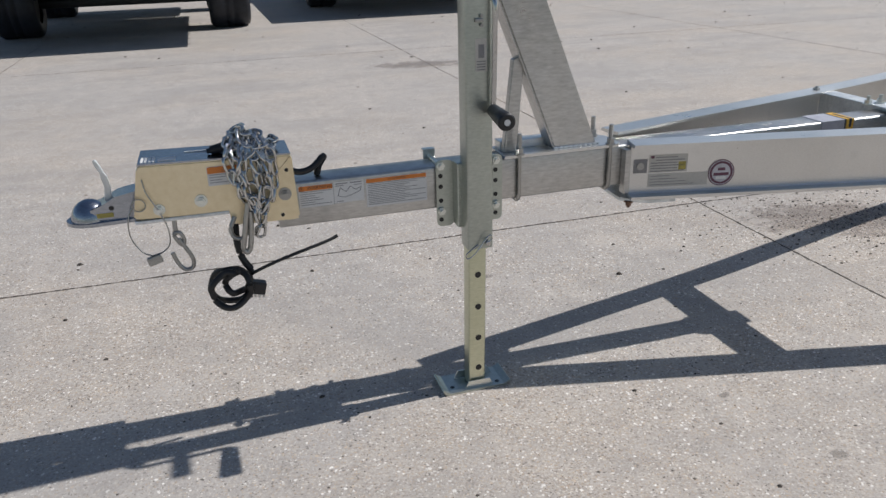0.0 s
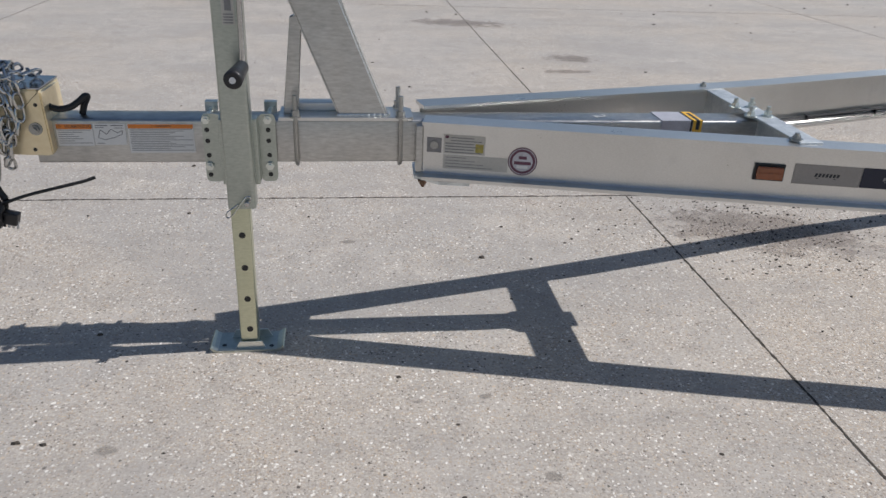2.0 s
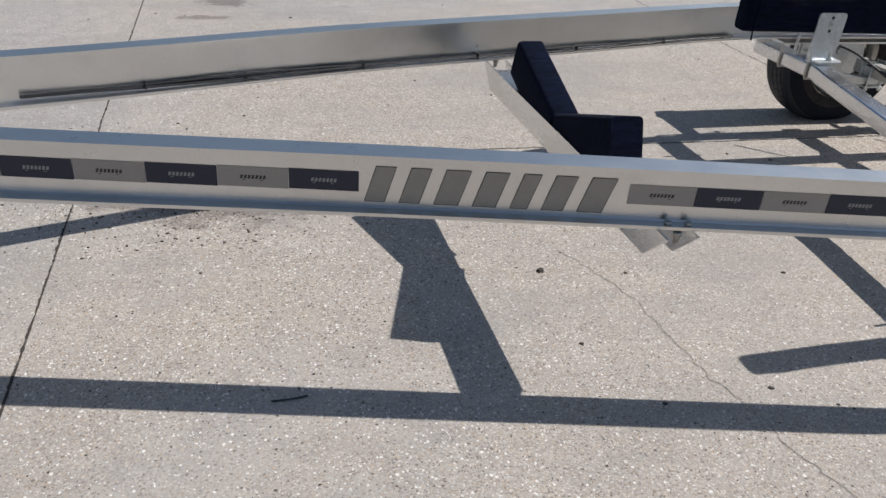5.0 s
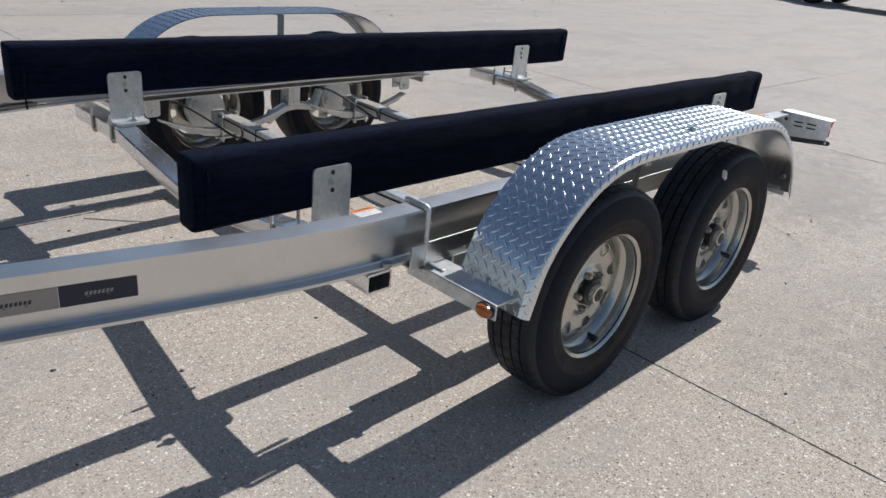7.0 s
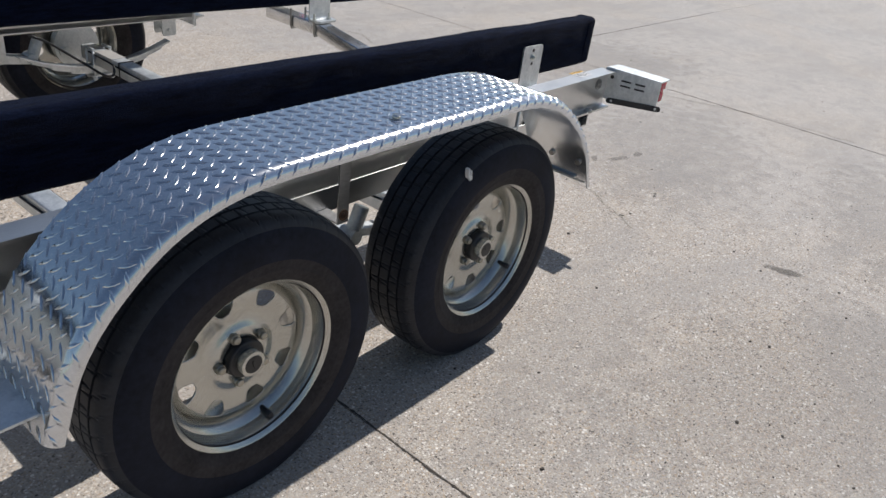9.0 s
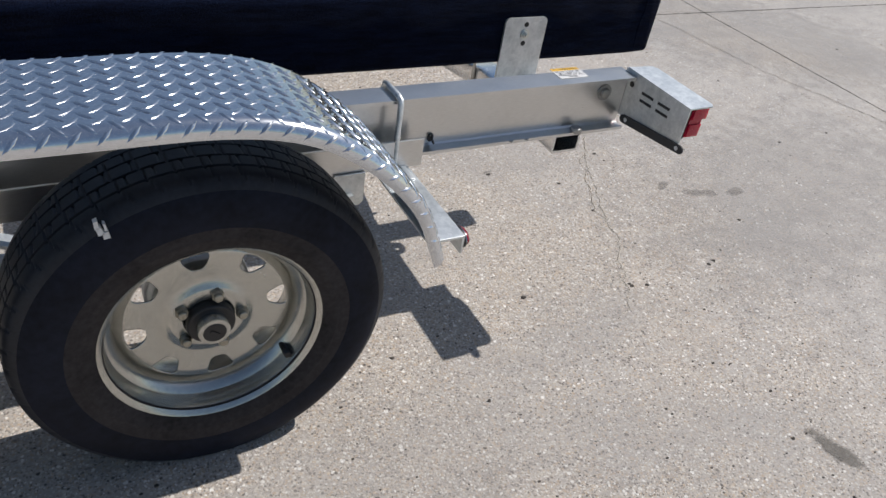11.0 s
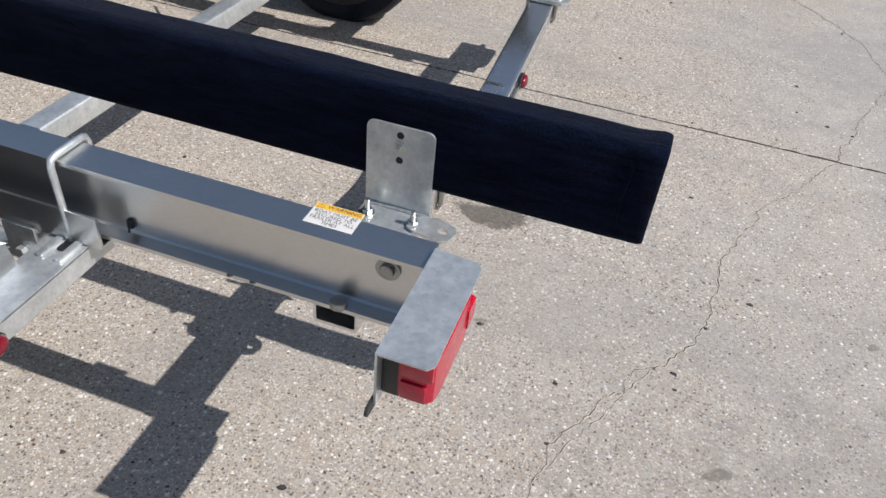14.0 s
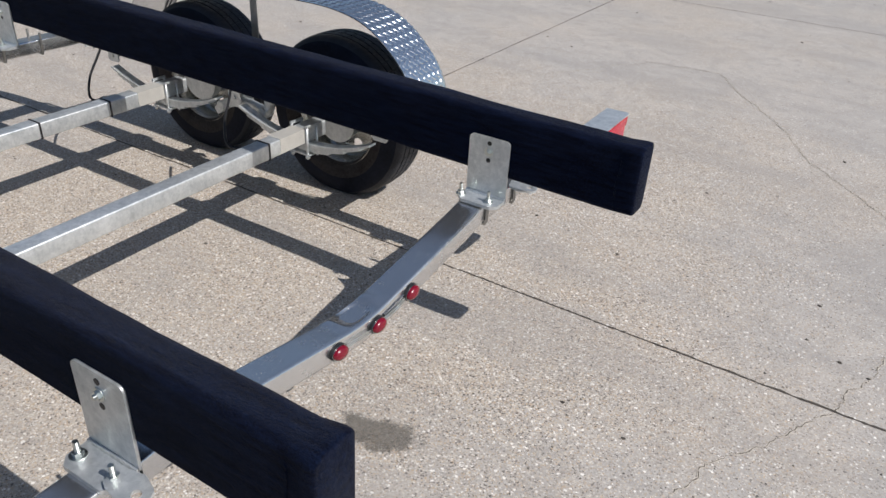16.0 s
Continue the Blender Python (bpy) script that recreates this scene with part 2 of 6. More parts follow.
def galvanised_material():
    n = Nodes("galvanised_steel")
    broad = n.noise(9, 5, 0.65)
    blot = n.noise(42, 4, 0.7, n.scaled(1, 1, 0.6))
    cell = n.add("ShaderNodeSeparateColor", 0, Color=n.voronoi(130, 1, n.scaled(1, 1, 1)))
    f = n.math("ADD", n.math("MULTIPLY", broad, 0.5), n.math("ADD", n.math("MULTIPLY", blot, 0.42), n.math("MULTIPLY", cell, 0.08)))
    c = n.mix(n.ramp(f, (0.36, 0.0), (0.62, 1.0)), (0.52, 0.55, 0.56), (0.80, 0.82, 0.82))
    r = n.math("ADD", n.math("MULTIPLY", f, 0.25), 0.30)
    return n.done(c, r, 0.74, n.bump(n.noise(120, 3), 0.08, 0.001))


GALV = galvanised_material()
ZINC = metal("bright_zinc_plate", (0.60, 0.63, 0.60), (0.76, 0.78, 0.74), 0.30, (2, 2, 6), 45, wear=0.1)
STEEL = metal("blue_zinc_steel", (0.27, 0.29, 0.33), (0.42, 0.45, 0.50), 0.20, (2, 2, 6), 40, wear=0.12)
JACK_ZINC = metal("greenish_zinc_tube", (0.36, 0.39, 0.36), (0.50, 0.53, 0.49), 0.36, (2, 2, 6), 45, wear=0.1)
LEG_ZINC = metal("yellowish_zinc_leg", (0.52, 0.54, 0.40), (0.66, 0.67, 0.52), 0.34, (2, 2, 6), 45, wear=0.1)
CHROME = metal("chain_zinc", (0.42, 0.42, 0.415), (0.62, 0.62, 0.61), 0.16, (4, 4, 4), 70, wear=0.08, bump=0.03)
BOLT = metal("bolt_steel", (0.26, 0.26, 0.255), (0.46, 0.46, 0.445), 0.36, (4, 4, 4), 120, wear=0.15)
NUT = metal("tarnished_lug_nut", (0.20, 0.185, 0.150), (0.46, 0.44, 0.38), 0.34, (4, 4, 4), 90, wear=0.25)
RUST = plain("rusty_bolt", (0.20, 0.115, 0.075), 0.7, 0.4, var=0.3, scale=80)
CREAM = metal("dichromate_plated_panel", (0.74, 0.62, 0.40), (0.85, 0.74, 0.53), 0.38, (2, 2, 2), 30, metallic=0.75, wear=0.1, bump=0.04)
RIM = metal("silver_steel_wheel", (0.40, 0.397, 0.372), (0.58, 0.575, 0.535), 0.25, (3, 3, 3), 50, metallic=0.90, wear=0.06, bump=0.03)
RUBBER = plain("tyre_rubber", (0.0190, 0.0210, 0.0275), 0.50, var=0.25, scale=14, bump=0.15, Specular_IOR_Level=0.32)
SIDEWALL = plain("black_sidewall", (0.0110, 0.0132, 0.0225), 0.62, var=0.3, scale=9, bump=0.12, Specular_IOR_Level=0.12)
BEAD = plain("brown_dusty_bead", (0.0380, 0.0340, 0.0345), 0.72, var=0.3, scale=12, bump=0.12, Specular_IOR_Level=0.12)
BLACK = plain("black_plastic", (0.014, 0.014, 0.016), 0.42, var=0.15)
CABLE = plain("black_cable_jacket", (0.012, 0.012, 0.013), 0.5, var=0.2)
RED = plain("red_lens", (0.46, 0.003, 0.030), 0.25, var=0.08, scale=60, bump=0.05, Coat_Weight=0.3, Subsurface_Weight=0.3, Subsurface_Radius=(0.03, 0.004, 0.004), Subsurface_Scale=1.0)
MARKER_RED = plain("dark_red_lens", (0.17, 0.002, 0.014), 0.25, var=0.08, scale=60, bump=0.05, Coat_Weight=0.3)
AMBER = plain("amber_lens", (0.42, 0.105, 0.012), 0.16, var=0.1, scale=60, bump=0.05, Coat_Weight=0.6)
DARK_AMBER = plain("dark_amber_lens", (0.26, 0.07, 0.02), 0.2, var=0.1, scale=60, Coat_Weight=0.5)
WHITE = plain("label_white", (0.70, 0.69, 0.67), 0.5, var=0.04)
ORANGE = plain("label_orange", (0.72, 0.22, 0.035), 0.5, var=0.06)
OLD_YELLOW = plain("faded_yellow_print", (0.42, 0.34, 0.08), 0.5, var=0.15)
YELLOW = plain("label_yellow", (0.80, 0.46, 0.05), 0.5, var=0.06)
INK = plain("label_ink", (0.03, 0.03, 0.035), 0.55, var=0.1)
GREY_INK = plain("faded_ink", (0.24, 0.23, 0.23), 0.6, var=0.1)
STICKER = plain("thin_white_sticker", (0.50, 0.49, 0.53), 0.35, 0.3, var=0.12, scale=30)
FILM = plain("clear_label_film", (0.50, 0.48, 0.44), 0.4, 0.2, var=0.06)
TAPE_GREY = plain("silver_reflective_tape", (0.29, 0.27, 0.255), 0.42, 0.2, var=0.06, scale=200)
TAPE_DARK = plain("dark_reflective_tape", (0.012, 0.016, 0.038), 0.38, 0.1, var=0.1, scale=200)
LETTER = plain("grey_lettering_film", (0.27, 0.255, 0.235), 0.42, 0.2, var=0.06)
BADGE = plain("dark_red_badge", (0.13, 0.045, 0.075), 0.4, var=0.15)
PAINT_GREY = plain("vehicle_underside", (0.03, 0.03, 0.032), 0.7, var=0.2)
CAR_PAINT = plain("dark_vehicle_paint", (0.02, 0.022, 0.026), 0.2, 0.1, var=0.1, Coat_Weight=0.8)


def carpet_material():
    n = Nodes("black_bunk_carpet")
    fib = n.noise(260, 4, 0.75)
    rib = n.noise(30, 3, 0.6, n.scaled(0.4, 3, 3))
    f = n.math("ADD", n.math("MULTIPLY", fib, 0.6), n.math("MULTIPLY", rib, 0.4))
    c = n.mix(n.ramp(f, (0.40, 0.0), (0.66, 1.0)), (0.0010, 0.0018, 0.0070), (0.0064, 0.0122, 0.0345))
    return n.done(c, 0.95, 0.0, n.bump(f, 0.9, 0.006), Sheen_Weight=0.04, Sheen_Roughness=0.4, Specular_IOR_Level=0.06)


CARPET = carpet_material()


# ---- mesh helpers ----
def part(name, bm, material, parent=None, label="", mirror=False, smooth=False):
    """One mesh object, under parent. material may be a list for faces with their own index. mirror: over to the far side."""
    if mirror:
        for v in bm.verts:
            v.co.y = -v.co.y
        bmesh.ops.reverse_faces(bm, faces=bm.faces[:])
    me = bpy.data.meshes.new(name)
    bm.to_mesh(me)
    bm.free()
    for m in material if isinstance(material, (list, tuple)) else (material,):
        me.materials.append(m)
    if smooth:
        me.shade_smooth()
        me.set_sharp_from_angle(angle=radians(smooth if smooth > 1 else 38))
    ob = new(name, me)
    if parent is not None:
        ob.parent = parent
    if label:
        tagged(ob, label)
    return ob


def add_box(bm, lo, hi, bevel=0.0, mat=0, rot=None, about=None, segments=2):
    lo, hi = Vector(lo), Vector(hi)
    r = bmesh.ops.create_cube(bm, size=1)
    vs = r["verts"]
    for v in vs:
        v.co = Vector([lo[i] + (v.co[i] + 0.5) * (hi[i] - lo[i]) for i in range(3)])
    if rot is not None:
        bmesh.ops.rotate(bm, verts=vs, cent=about or (lo + hi) / 2, matrix=rot)
    fs = {f for v in vs for f in v.link_faces}
    for f in fs:
        f.material_index = mat
    if bevel:
        es = list({e for v in vs for e in v.link_edges})
        out = bmesh.ops.bevel(bm, geom=es, offset=bevel, segments=segments, affect="EDGES", profile=0.6)
        for f in out["faces"]:
            f.material_index = mat
    return vs


def box(lo, hi, bevel=0.0, rot=None, about=None):
    bm = bmesh.new()
    add_box(bm, lo, hi, bevel, rot=rot, about=about)
    return bm


def add_prism(bm, outline, axis, a, b, mat=0, place=None):
    """A closed outline of 2D points drawn out along axis from a to b. For x the outline is (y, z); for y (x, z); for z (x, y)."""
    def at(p, d):
        q = {"x": (d, p[0], p[1]), "y": (p[0], d, p[1]), "z": (p[0], p[1], d)}[axis]
        return place @ Vector(q) if place is not None else Vector(q)
    u = [bm.verts.new(at(p, a)) for p in outline]
    w = [bm.verts.new(at(p, b)) for p in outline]
    n = len(outline)
    fs = [bm.faces.new(u), bm.faces.new(w[::-1])]
    for i in range(n):
        fs.append(bm.faces.new((u[i], w[i], w[(i + 1) % n], u[(i + 1) % n])))
    for f in fs:
        f.material_index = mat
    bmesh.ops.recalc_face_normals(bm, faces=fs)
    return fs


def add_cyl(bm, a, b, r, n=14, mat=0, r2=None, rim=0.0):
    """A capped cylinder from a to b; rim rounds its far edge."""
    a, b = Vector(a), Vector(b)
    d = (b - a).normalized()
    q = d.to_track_quat("Z", "Y")
    rings = [(a, r)]
    r2 = r if r2 is None else r2
    if rim:
        rings += [(b - d * rim, r2), (b - d * rim * 0.3, r2 - rim * 0.3), (b, r2 - rim)]
    else:
        rings += [(b, r2)]
    vs = [[bm.verts.new(c + q @ Vector((rr * math.cos(k * math.tau / n), rr * math.sin(k * math.tau / n), 0))) for k in range(n)] for c, rr in rings]
    fs = [bm.faces.new(vs[0][::-1]), bm.faces.new(vs[-1])]
    for u, w in zip(vs, vs[1:]):
        for k in range(n):
            fs.append(bm.faces.new((u[k], u[(k + 1) % n], w[(k + 1) % n], w[k])))
    for f in fs:
        f.material_index = mat
        f.smooth = len(f.verts) == 4
    return fs


def add_sweep(bm, path, section, closed=False, mat=0, up=(0, 0, 1), caps=True):
    """A section (2D: side, up) swept along a path of points."""
    path = [Vector(p) for p in path]
    n, rings = len(path), []
    for i, p in enumerate(path):
        if closed:
            t = path[(i + 1) % n] - path[i - 1]
        else:
            t = path[min(i + 1, n - 1)] - path[max(i - 1, 0)]
        t.normalize()
        u = Vector(up)
        if abs(t.dot(u)) > 0.97:
            u = Vector((0, 1, 0)) if abs(t.y) < 0.9 else Vector((1, 0, 0))
        side = t.cross(u).normalized()
        top = side.cross(t).normalized()
        rings.append([bm.verts.new(p + side * s[0] + top * s[1]) for s in section])
    m = len(section)
    fs = []
    for i in range(n if closed else n - 1):
        u, w = rings[i], rings[(i + 1) % n]
        for k in range(m):
            fs.append(bm.faces.new((u[k], u[(k + 1) % m], w[(k + 1) % m], w[k])))
    if caps and not closed:
        fs += [bm.faces.new(rings[0][::-1]), bm.faces.new(rings[-1])]
    for f in fs:
        f.material_index = mat
    bmesh.ops.recalc_face_normals(bm, faces=fs)
    return fs


def circle(r, n=8):
    return [(r * math.cos(k * math.tau / n), r * math.sin(k * math.tau / n)) for k in range(n)]


def rounded(w, h, r, k=3):
    """A rectangle w by h with rounded corners, about the origin."""
    pts = []
    for cx, cy, a0 in ((w / 2 - r, h / 2 - r, 0), (-w / 2 + r, h / 2 - r, 90), (-w / 2 + r, -h / 2 + r, 180), (w / 2 - r, -h / 2 + r, 270)):
        for i in range(k + 1):
            a = radians(a0 + 90 * i / k)
            pts.append((cx + r * math.cos(a), cy + r * math.sin(a)))
    return pts


def smooth_path(points, steps=8, closed=False):
    """A curve through the points (Catmull-Rom)."""
    P = [Vector(p) for p in points]
    n, out = len(P), []
    for i in range(n if closed else n - 1):
        a, b = P[i], P[(i + 1) % n]
        p = P[i - 1] if closed or i else a * 2 - b
        q = P[(i + 2) % n] if closed or i + 2 < n else b * 2 - a
        for k in range(steps):
            t = k / steps
            out.append(0.5 * (2 * a + (b - p) * t + (2 * p - 5 * a + 4 * b - q) * t * t + (3 * a - p - 3 * b + q) * t ** 3))
    if not closed:
        out.append(P[-1])
    return out


def hexagon(bm, at, axis, r, h, mat=0, washer=True):
    """A bolt head or nut with its washer, standing off along axis."""
    a, d = Vector(at), Vector(axis).normalized()
    if washer:
        add_cyl(bm, a - d * 0.002, a + d * 0.0025, r * 1.5, 16, mat)
    add_cyl(bm, a, a + d * h, r, 6, mat)
    for f in bm.faces[-8:]:
        f.smooth = False
    add_cyl(bm, a + d * h * 0.9, a + d * (h + 0.006), r * 0.55, 10, mat)


def letters(text, size, place, squeeze=1.0):
    """Flat built-in-font letters as a bmesh, in the plane of place (x along the line, y up the letters)."""
    cu = bpy.data.curves.new("text", "FONT")
    cu.body, cu.size, cu.align_x, cu.align_y = text, size, "CENTER", "CENTER"
    cu.resolution_u = 2
    ob = bpy.data.objects.new("text", cu)
    scene.collection.objects.link(ob)
    me = bpy.data.meshes.new_from_object(ob.evaluated_get(bpy.context.evaluated_depsgraph_get()))
    bm = bmesh.new()
    bm.from_mesh(me)
    for v in bm.verts:
        v.co.x *= squeeze
    bmesh.ops.transform(bm, matrix=place, verts=bm.verts)
    bpy.data.objects.remove(ob)
    bpy.data.curves.remove(cu)
    bpy.data.meshes.remove(me)
    return bm


def join_into(bm, other, mat=0):
    me = bpy.data.meshes.new("tmp")
    other.to_mesh(me)
    other.free()
    k = len(bm.faces)
    bm.from_mesh(me)
    bpy.data.meshes.remove(me)
    bm.faces.ensure_lookup_table()
    for f in bm.faces[k:]:
        f.material_index = mat


def sheet(bm, place, x0, y0, x1, y1, z=0.0, mat=0, thick=0.0006):
    """A thin label-like sheet in the plane of place, standing out by z."""
    vs = add_box(bm, (x0, y0, z), (x1, y1, z + thick), mat=mat)
    bmesh.ops.transform(bm, matrix=place, verts=vs)


def lathe_y(profile, n, dent=None):
    """Turned about the y axis from (radius, y) points; dent(i, k) takes a little off the radius."""
    bm = bmesh.new()
    rings = []
    for i, (r, y) in enumerate(profile):
        ring = []
        for k in range(n):
            a = k * math.tau / n
            rr = r - (dent(i, k) if dent else 0)
            ring.append(bm.verts.new((rr * math.cos(a), y, rr * math.sin(a))))
        rings.append(ring)
    for u, w in zip(rings, rings[1:]):
        for k in range(n):
            f = bm.faces.new((u[k], u[(k + 1) % n], w[(k + 1) % n], w[k]))
            f.smooth = True
    bmesh.ops.recalc_face_normals(bm, faces=bm.faces[:])
    return bm


def flank(x, z, y=0.0):
    """A plane upright along the trailer, seen from the near side."""
    return Matrix(((1, 0, 0, x), (0, 0, -1, y), (0, 1, 0, z), (0, 0, 0, 1)))


# ---- the yard: one concrete sheet, poured in bays ----
def gx(i):
    return 1.43 + 3.965 * i


def gy(j, x=0.0):
    return 0.978 + 5.40 * j - 0.0060 * x


def build_ground():
    bm = bmesh.new()
    add_box(bm, (-900, -900, -0.5), (900, 900, -0.03))
    ground = tagged(part("ground", bm, JOINT), "pale weathered concrete yard with sawn joints", "ground", kind="structure")
    return ground


GROUND = build_ground()
# the tongue lies on the x axis; the trailer's middle line swings out a little towards its rear
def mid(x):
    u = min(max((x - 1.3) / 1.3, 0.0), 1.0)
    return 0.0075 * x + 0.021 * u * u * (3 - 2 * u) * min(1.0, max(0.0, (7.0 - x) / 1.6)) + 0.022 * min(1.0, max(0.0, (4.0 - x) / 3.515))


def over(bm):
    """Across the trailer's middle line, to its far side."""
    for v in bm.verts:
        v.co.y = 2 * mid(v.co.x) - v.co.y
    bmesh.ops.reverse_faces(bm, faces=bm.faces[:])
    return bm


def both(name, make, material, parent, label="", smooth=False):
    """The same part on the near and on the far side."""
    return [part(name, make(), material, parent, label, smooth=smooth), part(name, over(make()), material, parent, label, smooth=smooth)]


TRAILER = tagged(new("boat_trailer"), "tandem-axle aluminium boat trailer parked on its tongue jack", "boat trailer")

# ---- main beams ----
TOP, BOTTOM = 0.622, 0.472
SLOPE = 0.23176


def web(x):
    """y of the outer face of the near beam's web along its tapered run."""
    return -0.042 - SLOPE * (x - 0.485)


def beam_y(x):
    if x < 4.0:
        return web(x) + 0.0041
    u = min(x - 4.0, 0.518)
    return web(4.0) + 0.0041 - SLOPE * u + SLOPE * u * u / (2 * 0.518)


def lift(x):
    """The beams rise a little from the tongue towards the wheels."""
    u = min(max((x - 1.3) / 1.3, 0.0), 1.0)
    return 0.008 * u * u * (3 - 2 * u) - 0.007 * min(1.0, max(0.0, (4.0 - x) / 3.515))


def i_section(half, h, flange, webt, r=0.004):
    a, b = h / 2, h / 2 - flange
    return [(-half, -a), (half, -a), (half, -b + 0.001), (webt + r, -b + 0.002), (webt, -b + r + 0.002), (webt, b - r - 0.002), (webt + r, b - 0.002),
            (half, b - 0.001), (half, a), (-half, a), (-half, b - 0.001), (-webt - r, b - 0.002), (-webt, b - r - 0.002), (-webt, -b + r + 0.002), (-webt - r, -b + 0.002), (-half, -b + 0.001)]


def make_beam():
    bm = bmesh.new()
    xs = [0.462, 0.6, 1.0, 1.3, 1.45, 1.6, 1.75, 1.95, 2.15, 2.35, 2.6, 3.0, 3.4, 4.0] + [4.0 + 0.518 * k / 10 for k in range(1, 11)] + [5.0, 5.6, 6.2, 6.7, 7.055]
    add_sweep(bm, [(x, beam_y(x), (TOP + BOTTOM) / 2 + lift(x)) for x in xs], i_section(0.034, TOP - BOTTOM, 0.0075, 0.004))
    return bm


NEAR_BEAM, FAR_BEAM = both("side_beam", make_beam, ALU, TRAILER, "long aluminium side beam of I section, tapering to the tongue", smooth=30)
FAR_BEAM.location.z = 0.008
LEAN = math.atan(SLOPE)


def on_web(x, z, out=0.0008):
    """The plane of the near beam's outer web at x, with x along the beam and y up."""
    m = Matrix.Rotation(-LEAN, 4, "Z") @ flank(0, 0)
    m.translation = Vector((x, web(x), z)) + Vector((-math.sin(LEAN), -math.cos(LEAN), 0)) * out
    return m


STEP = 0.155 / math.cos(LEAN)


def make_tape(x, dark):
    bm = bmesh.new()
    p = on_web(x, 0.5465 + lift(x))
    sheet(bm, p, 0.0006, -0.025, STEP - 0.0006, 0.025)
    # slanted maker's mark, as plain bars
    for k in range(7):
        c = 0.050 + k * 0.0085
        quad = [(c, -0.0045), (c + 0.0058, -0.0045), (c + 0.0080, 0.0045), (c + 0.0022, 0.0045)]
        add_prism(bm, quad, "z", 0.0006, 0.0009, 1, p)
    for k in range(2):
        c = 0.055 + k * 0.040
        add_prism(bm, [(c, -0.0085), (c + 0.006, -0.0085), (c + 0.006, -0.0070), (c, -0.0070)], "z", 0.0006, 0.0009, 1, p)
    return bm


for start in (1.340, 2.876):
    for k in range(6):
        dark = k % 2
        mats = [TAPE_DARK, GREY_INK] if dark else [TAPE_GREY, INK]
        text = "dark reflective tape strip" if dark else "silver-grey reflective tape strip"
        part("reflective_tape", make_tape(start + 0.155 * k, dark), mats, NEAR_BEAM, text)
        part("reflective_tape", over(make_tape(start + 0.155 * k, dark)), mats, FAR_BEAM, text)


def make_lettering():
    """The maker's name as seven slanted plain blocks, grey with a thin black edge."""
    bm = bmesh.new()
    p = on_web(2.281, 0.5445)
    edges = [0.0, 0.080, 0.160, 0.250, 0.338, 0.412, 0.496, 0.588]
    for a, b in zip(edges, edges[1:]):
        b -= 0.006
        for grow, z, m in ((0.0, 0.0004, 1), (-0.0016, 0.0007, 0)):
            quad = [(a - grow, -0.045 - grow), (b - 0.026 + grow, -0.045 - grow), (b + grow, 0.045 + grow), (a + 0.026 - grow, 0.045 + grow)]
            add_prism(bm, quad, "z", 0, z, m, p)
    return bm


for mk, parent in ((lambda b: b, NEAR_BEAM), (over, FAR_BEAM)):
    part("lettering", mk(make_lettering()), [LETTER, INK], parent, "grey black-edged slanted maker's lettering")


def make_side_marker(x, z):
    bm = bmesh.new()
    p = on_web(x, z, 0.0)
    vs = add_box(bm, (-0.036, -0.021, 0), (0.036, 0.021, 0.006), 0.002, 1)
    bmesh.ops.transform(bm, matrix=p, verts=bm.verts)
    k = len(bm.verts)
    add_box(bm, (-0.031, -0.016, 0.005), (0.031, 0.016, 0.016), 0.004, 0)
    add_box(bm, (-0.029, -0.002, 0.0155), (0.029, 0.002, 0.0175), 0.0008, 0)
    bm.verts.ensure_lookup_table()
    bmesh.ops.transform(bm, matrix=p, verts=bm.verts[k:])
    return bm


for mk, parent in ((lambda b: b, NEAR_BEAM), (over, FAR_BEAM)):
    part("side_marker_light", mk(make_side_marker(1.284, 0.5405)), [DARK_AMBER, BLACK], parent, "dark amber side marker light")


def make_data_label():
    bm = bmesh.new()
    p = on_web(0.470, 0.533)
    sheet(bm, p, 0.0, -0.002, 0.037, 0.036, mat=1)
    add_prism(bm, [(0.0185 + a, 0.017 + b) for a, b in circle(0.010, 18)], "z", 0.0005, 0.0030, 2, p)
    sheet(bm, p, 0.042, -0.002, 0.146, 0.046, mat=0)
    for k in range(6):
        sheet(bm, p, 0.060 if k < 2 else 0.046, 0.038 - k * 0.0075, 0.138 if k % 2 else 0.118, 0.0405 - k * 0.0075, 0.0006, mat=1)
    sheet(bm, p, 0.122, 0.004, 0.142, 0.026, 0.0006, mat=3)
    sheet(bm, p, 0.046, 0.037, 0.055, 0.044, 0.0006, mat=4)
    sheet(bm, p, 0.042, -0.042, 0.205, -0.006, mat=0)
    for k in range(4):
        sheet(bm, p, 0.048, -0.013 - k * 0.008, 0.10 + 0.022 * k, -0.0115 - k * 0.008, 0.0006, mat=1)
    return bm


part("data_label", make_data_label(), [FILM, GREY_INK, BOLT, OLD_YELLOW, BADGE], NEAR_BEAM, "clear data label with small grey print")


def make_badge():
    bm = bmesh.new()
    p = on_web(0.705, 0.5225)
    for r, z, m in ((0.0365, 0.0006, 0), (0.0338, 0.0009, 1), (0.0318, 0.0011, 0), (0.0255, 0.0013, 1)):
        add_prism(bm, circle(r, 32), "z", 0, z, m, p)
    for y, w in ((0.010, 0.010), (-0.004, 0.021), (-0.014, 0.014)):
        add_prism(bm, [(-w, y - 0.004), (w, y - 0.004), (w, y + 0.004), (-w, y + 0.004)], "z", 0, 0.0016, 0 if y != -0.014 else 2, p)
    return bm


part("round_badge", make_badge(), [BADGE, STICKER, WHITE], NEAR_BEAM, "round dark red maker's badge")


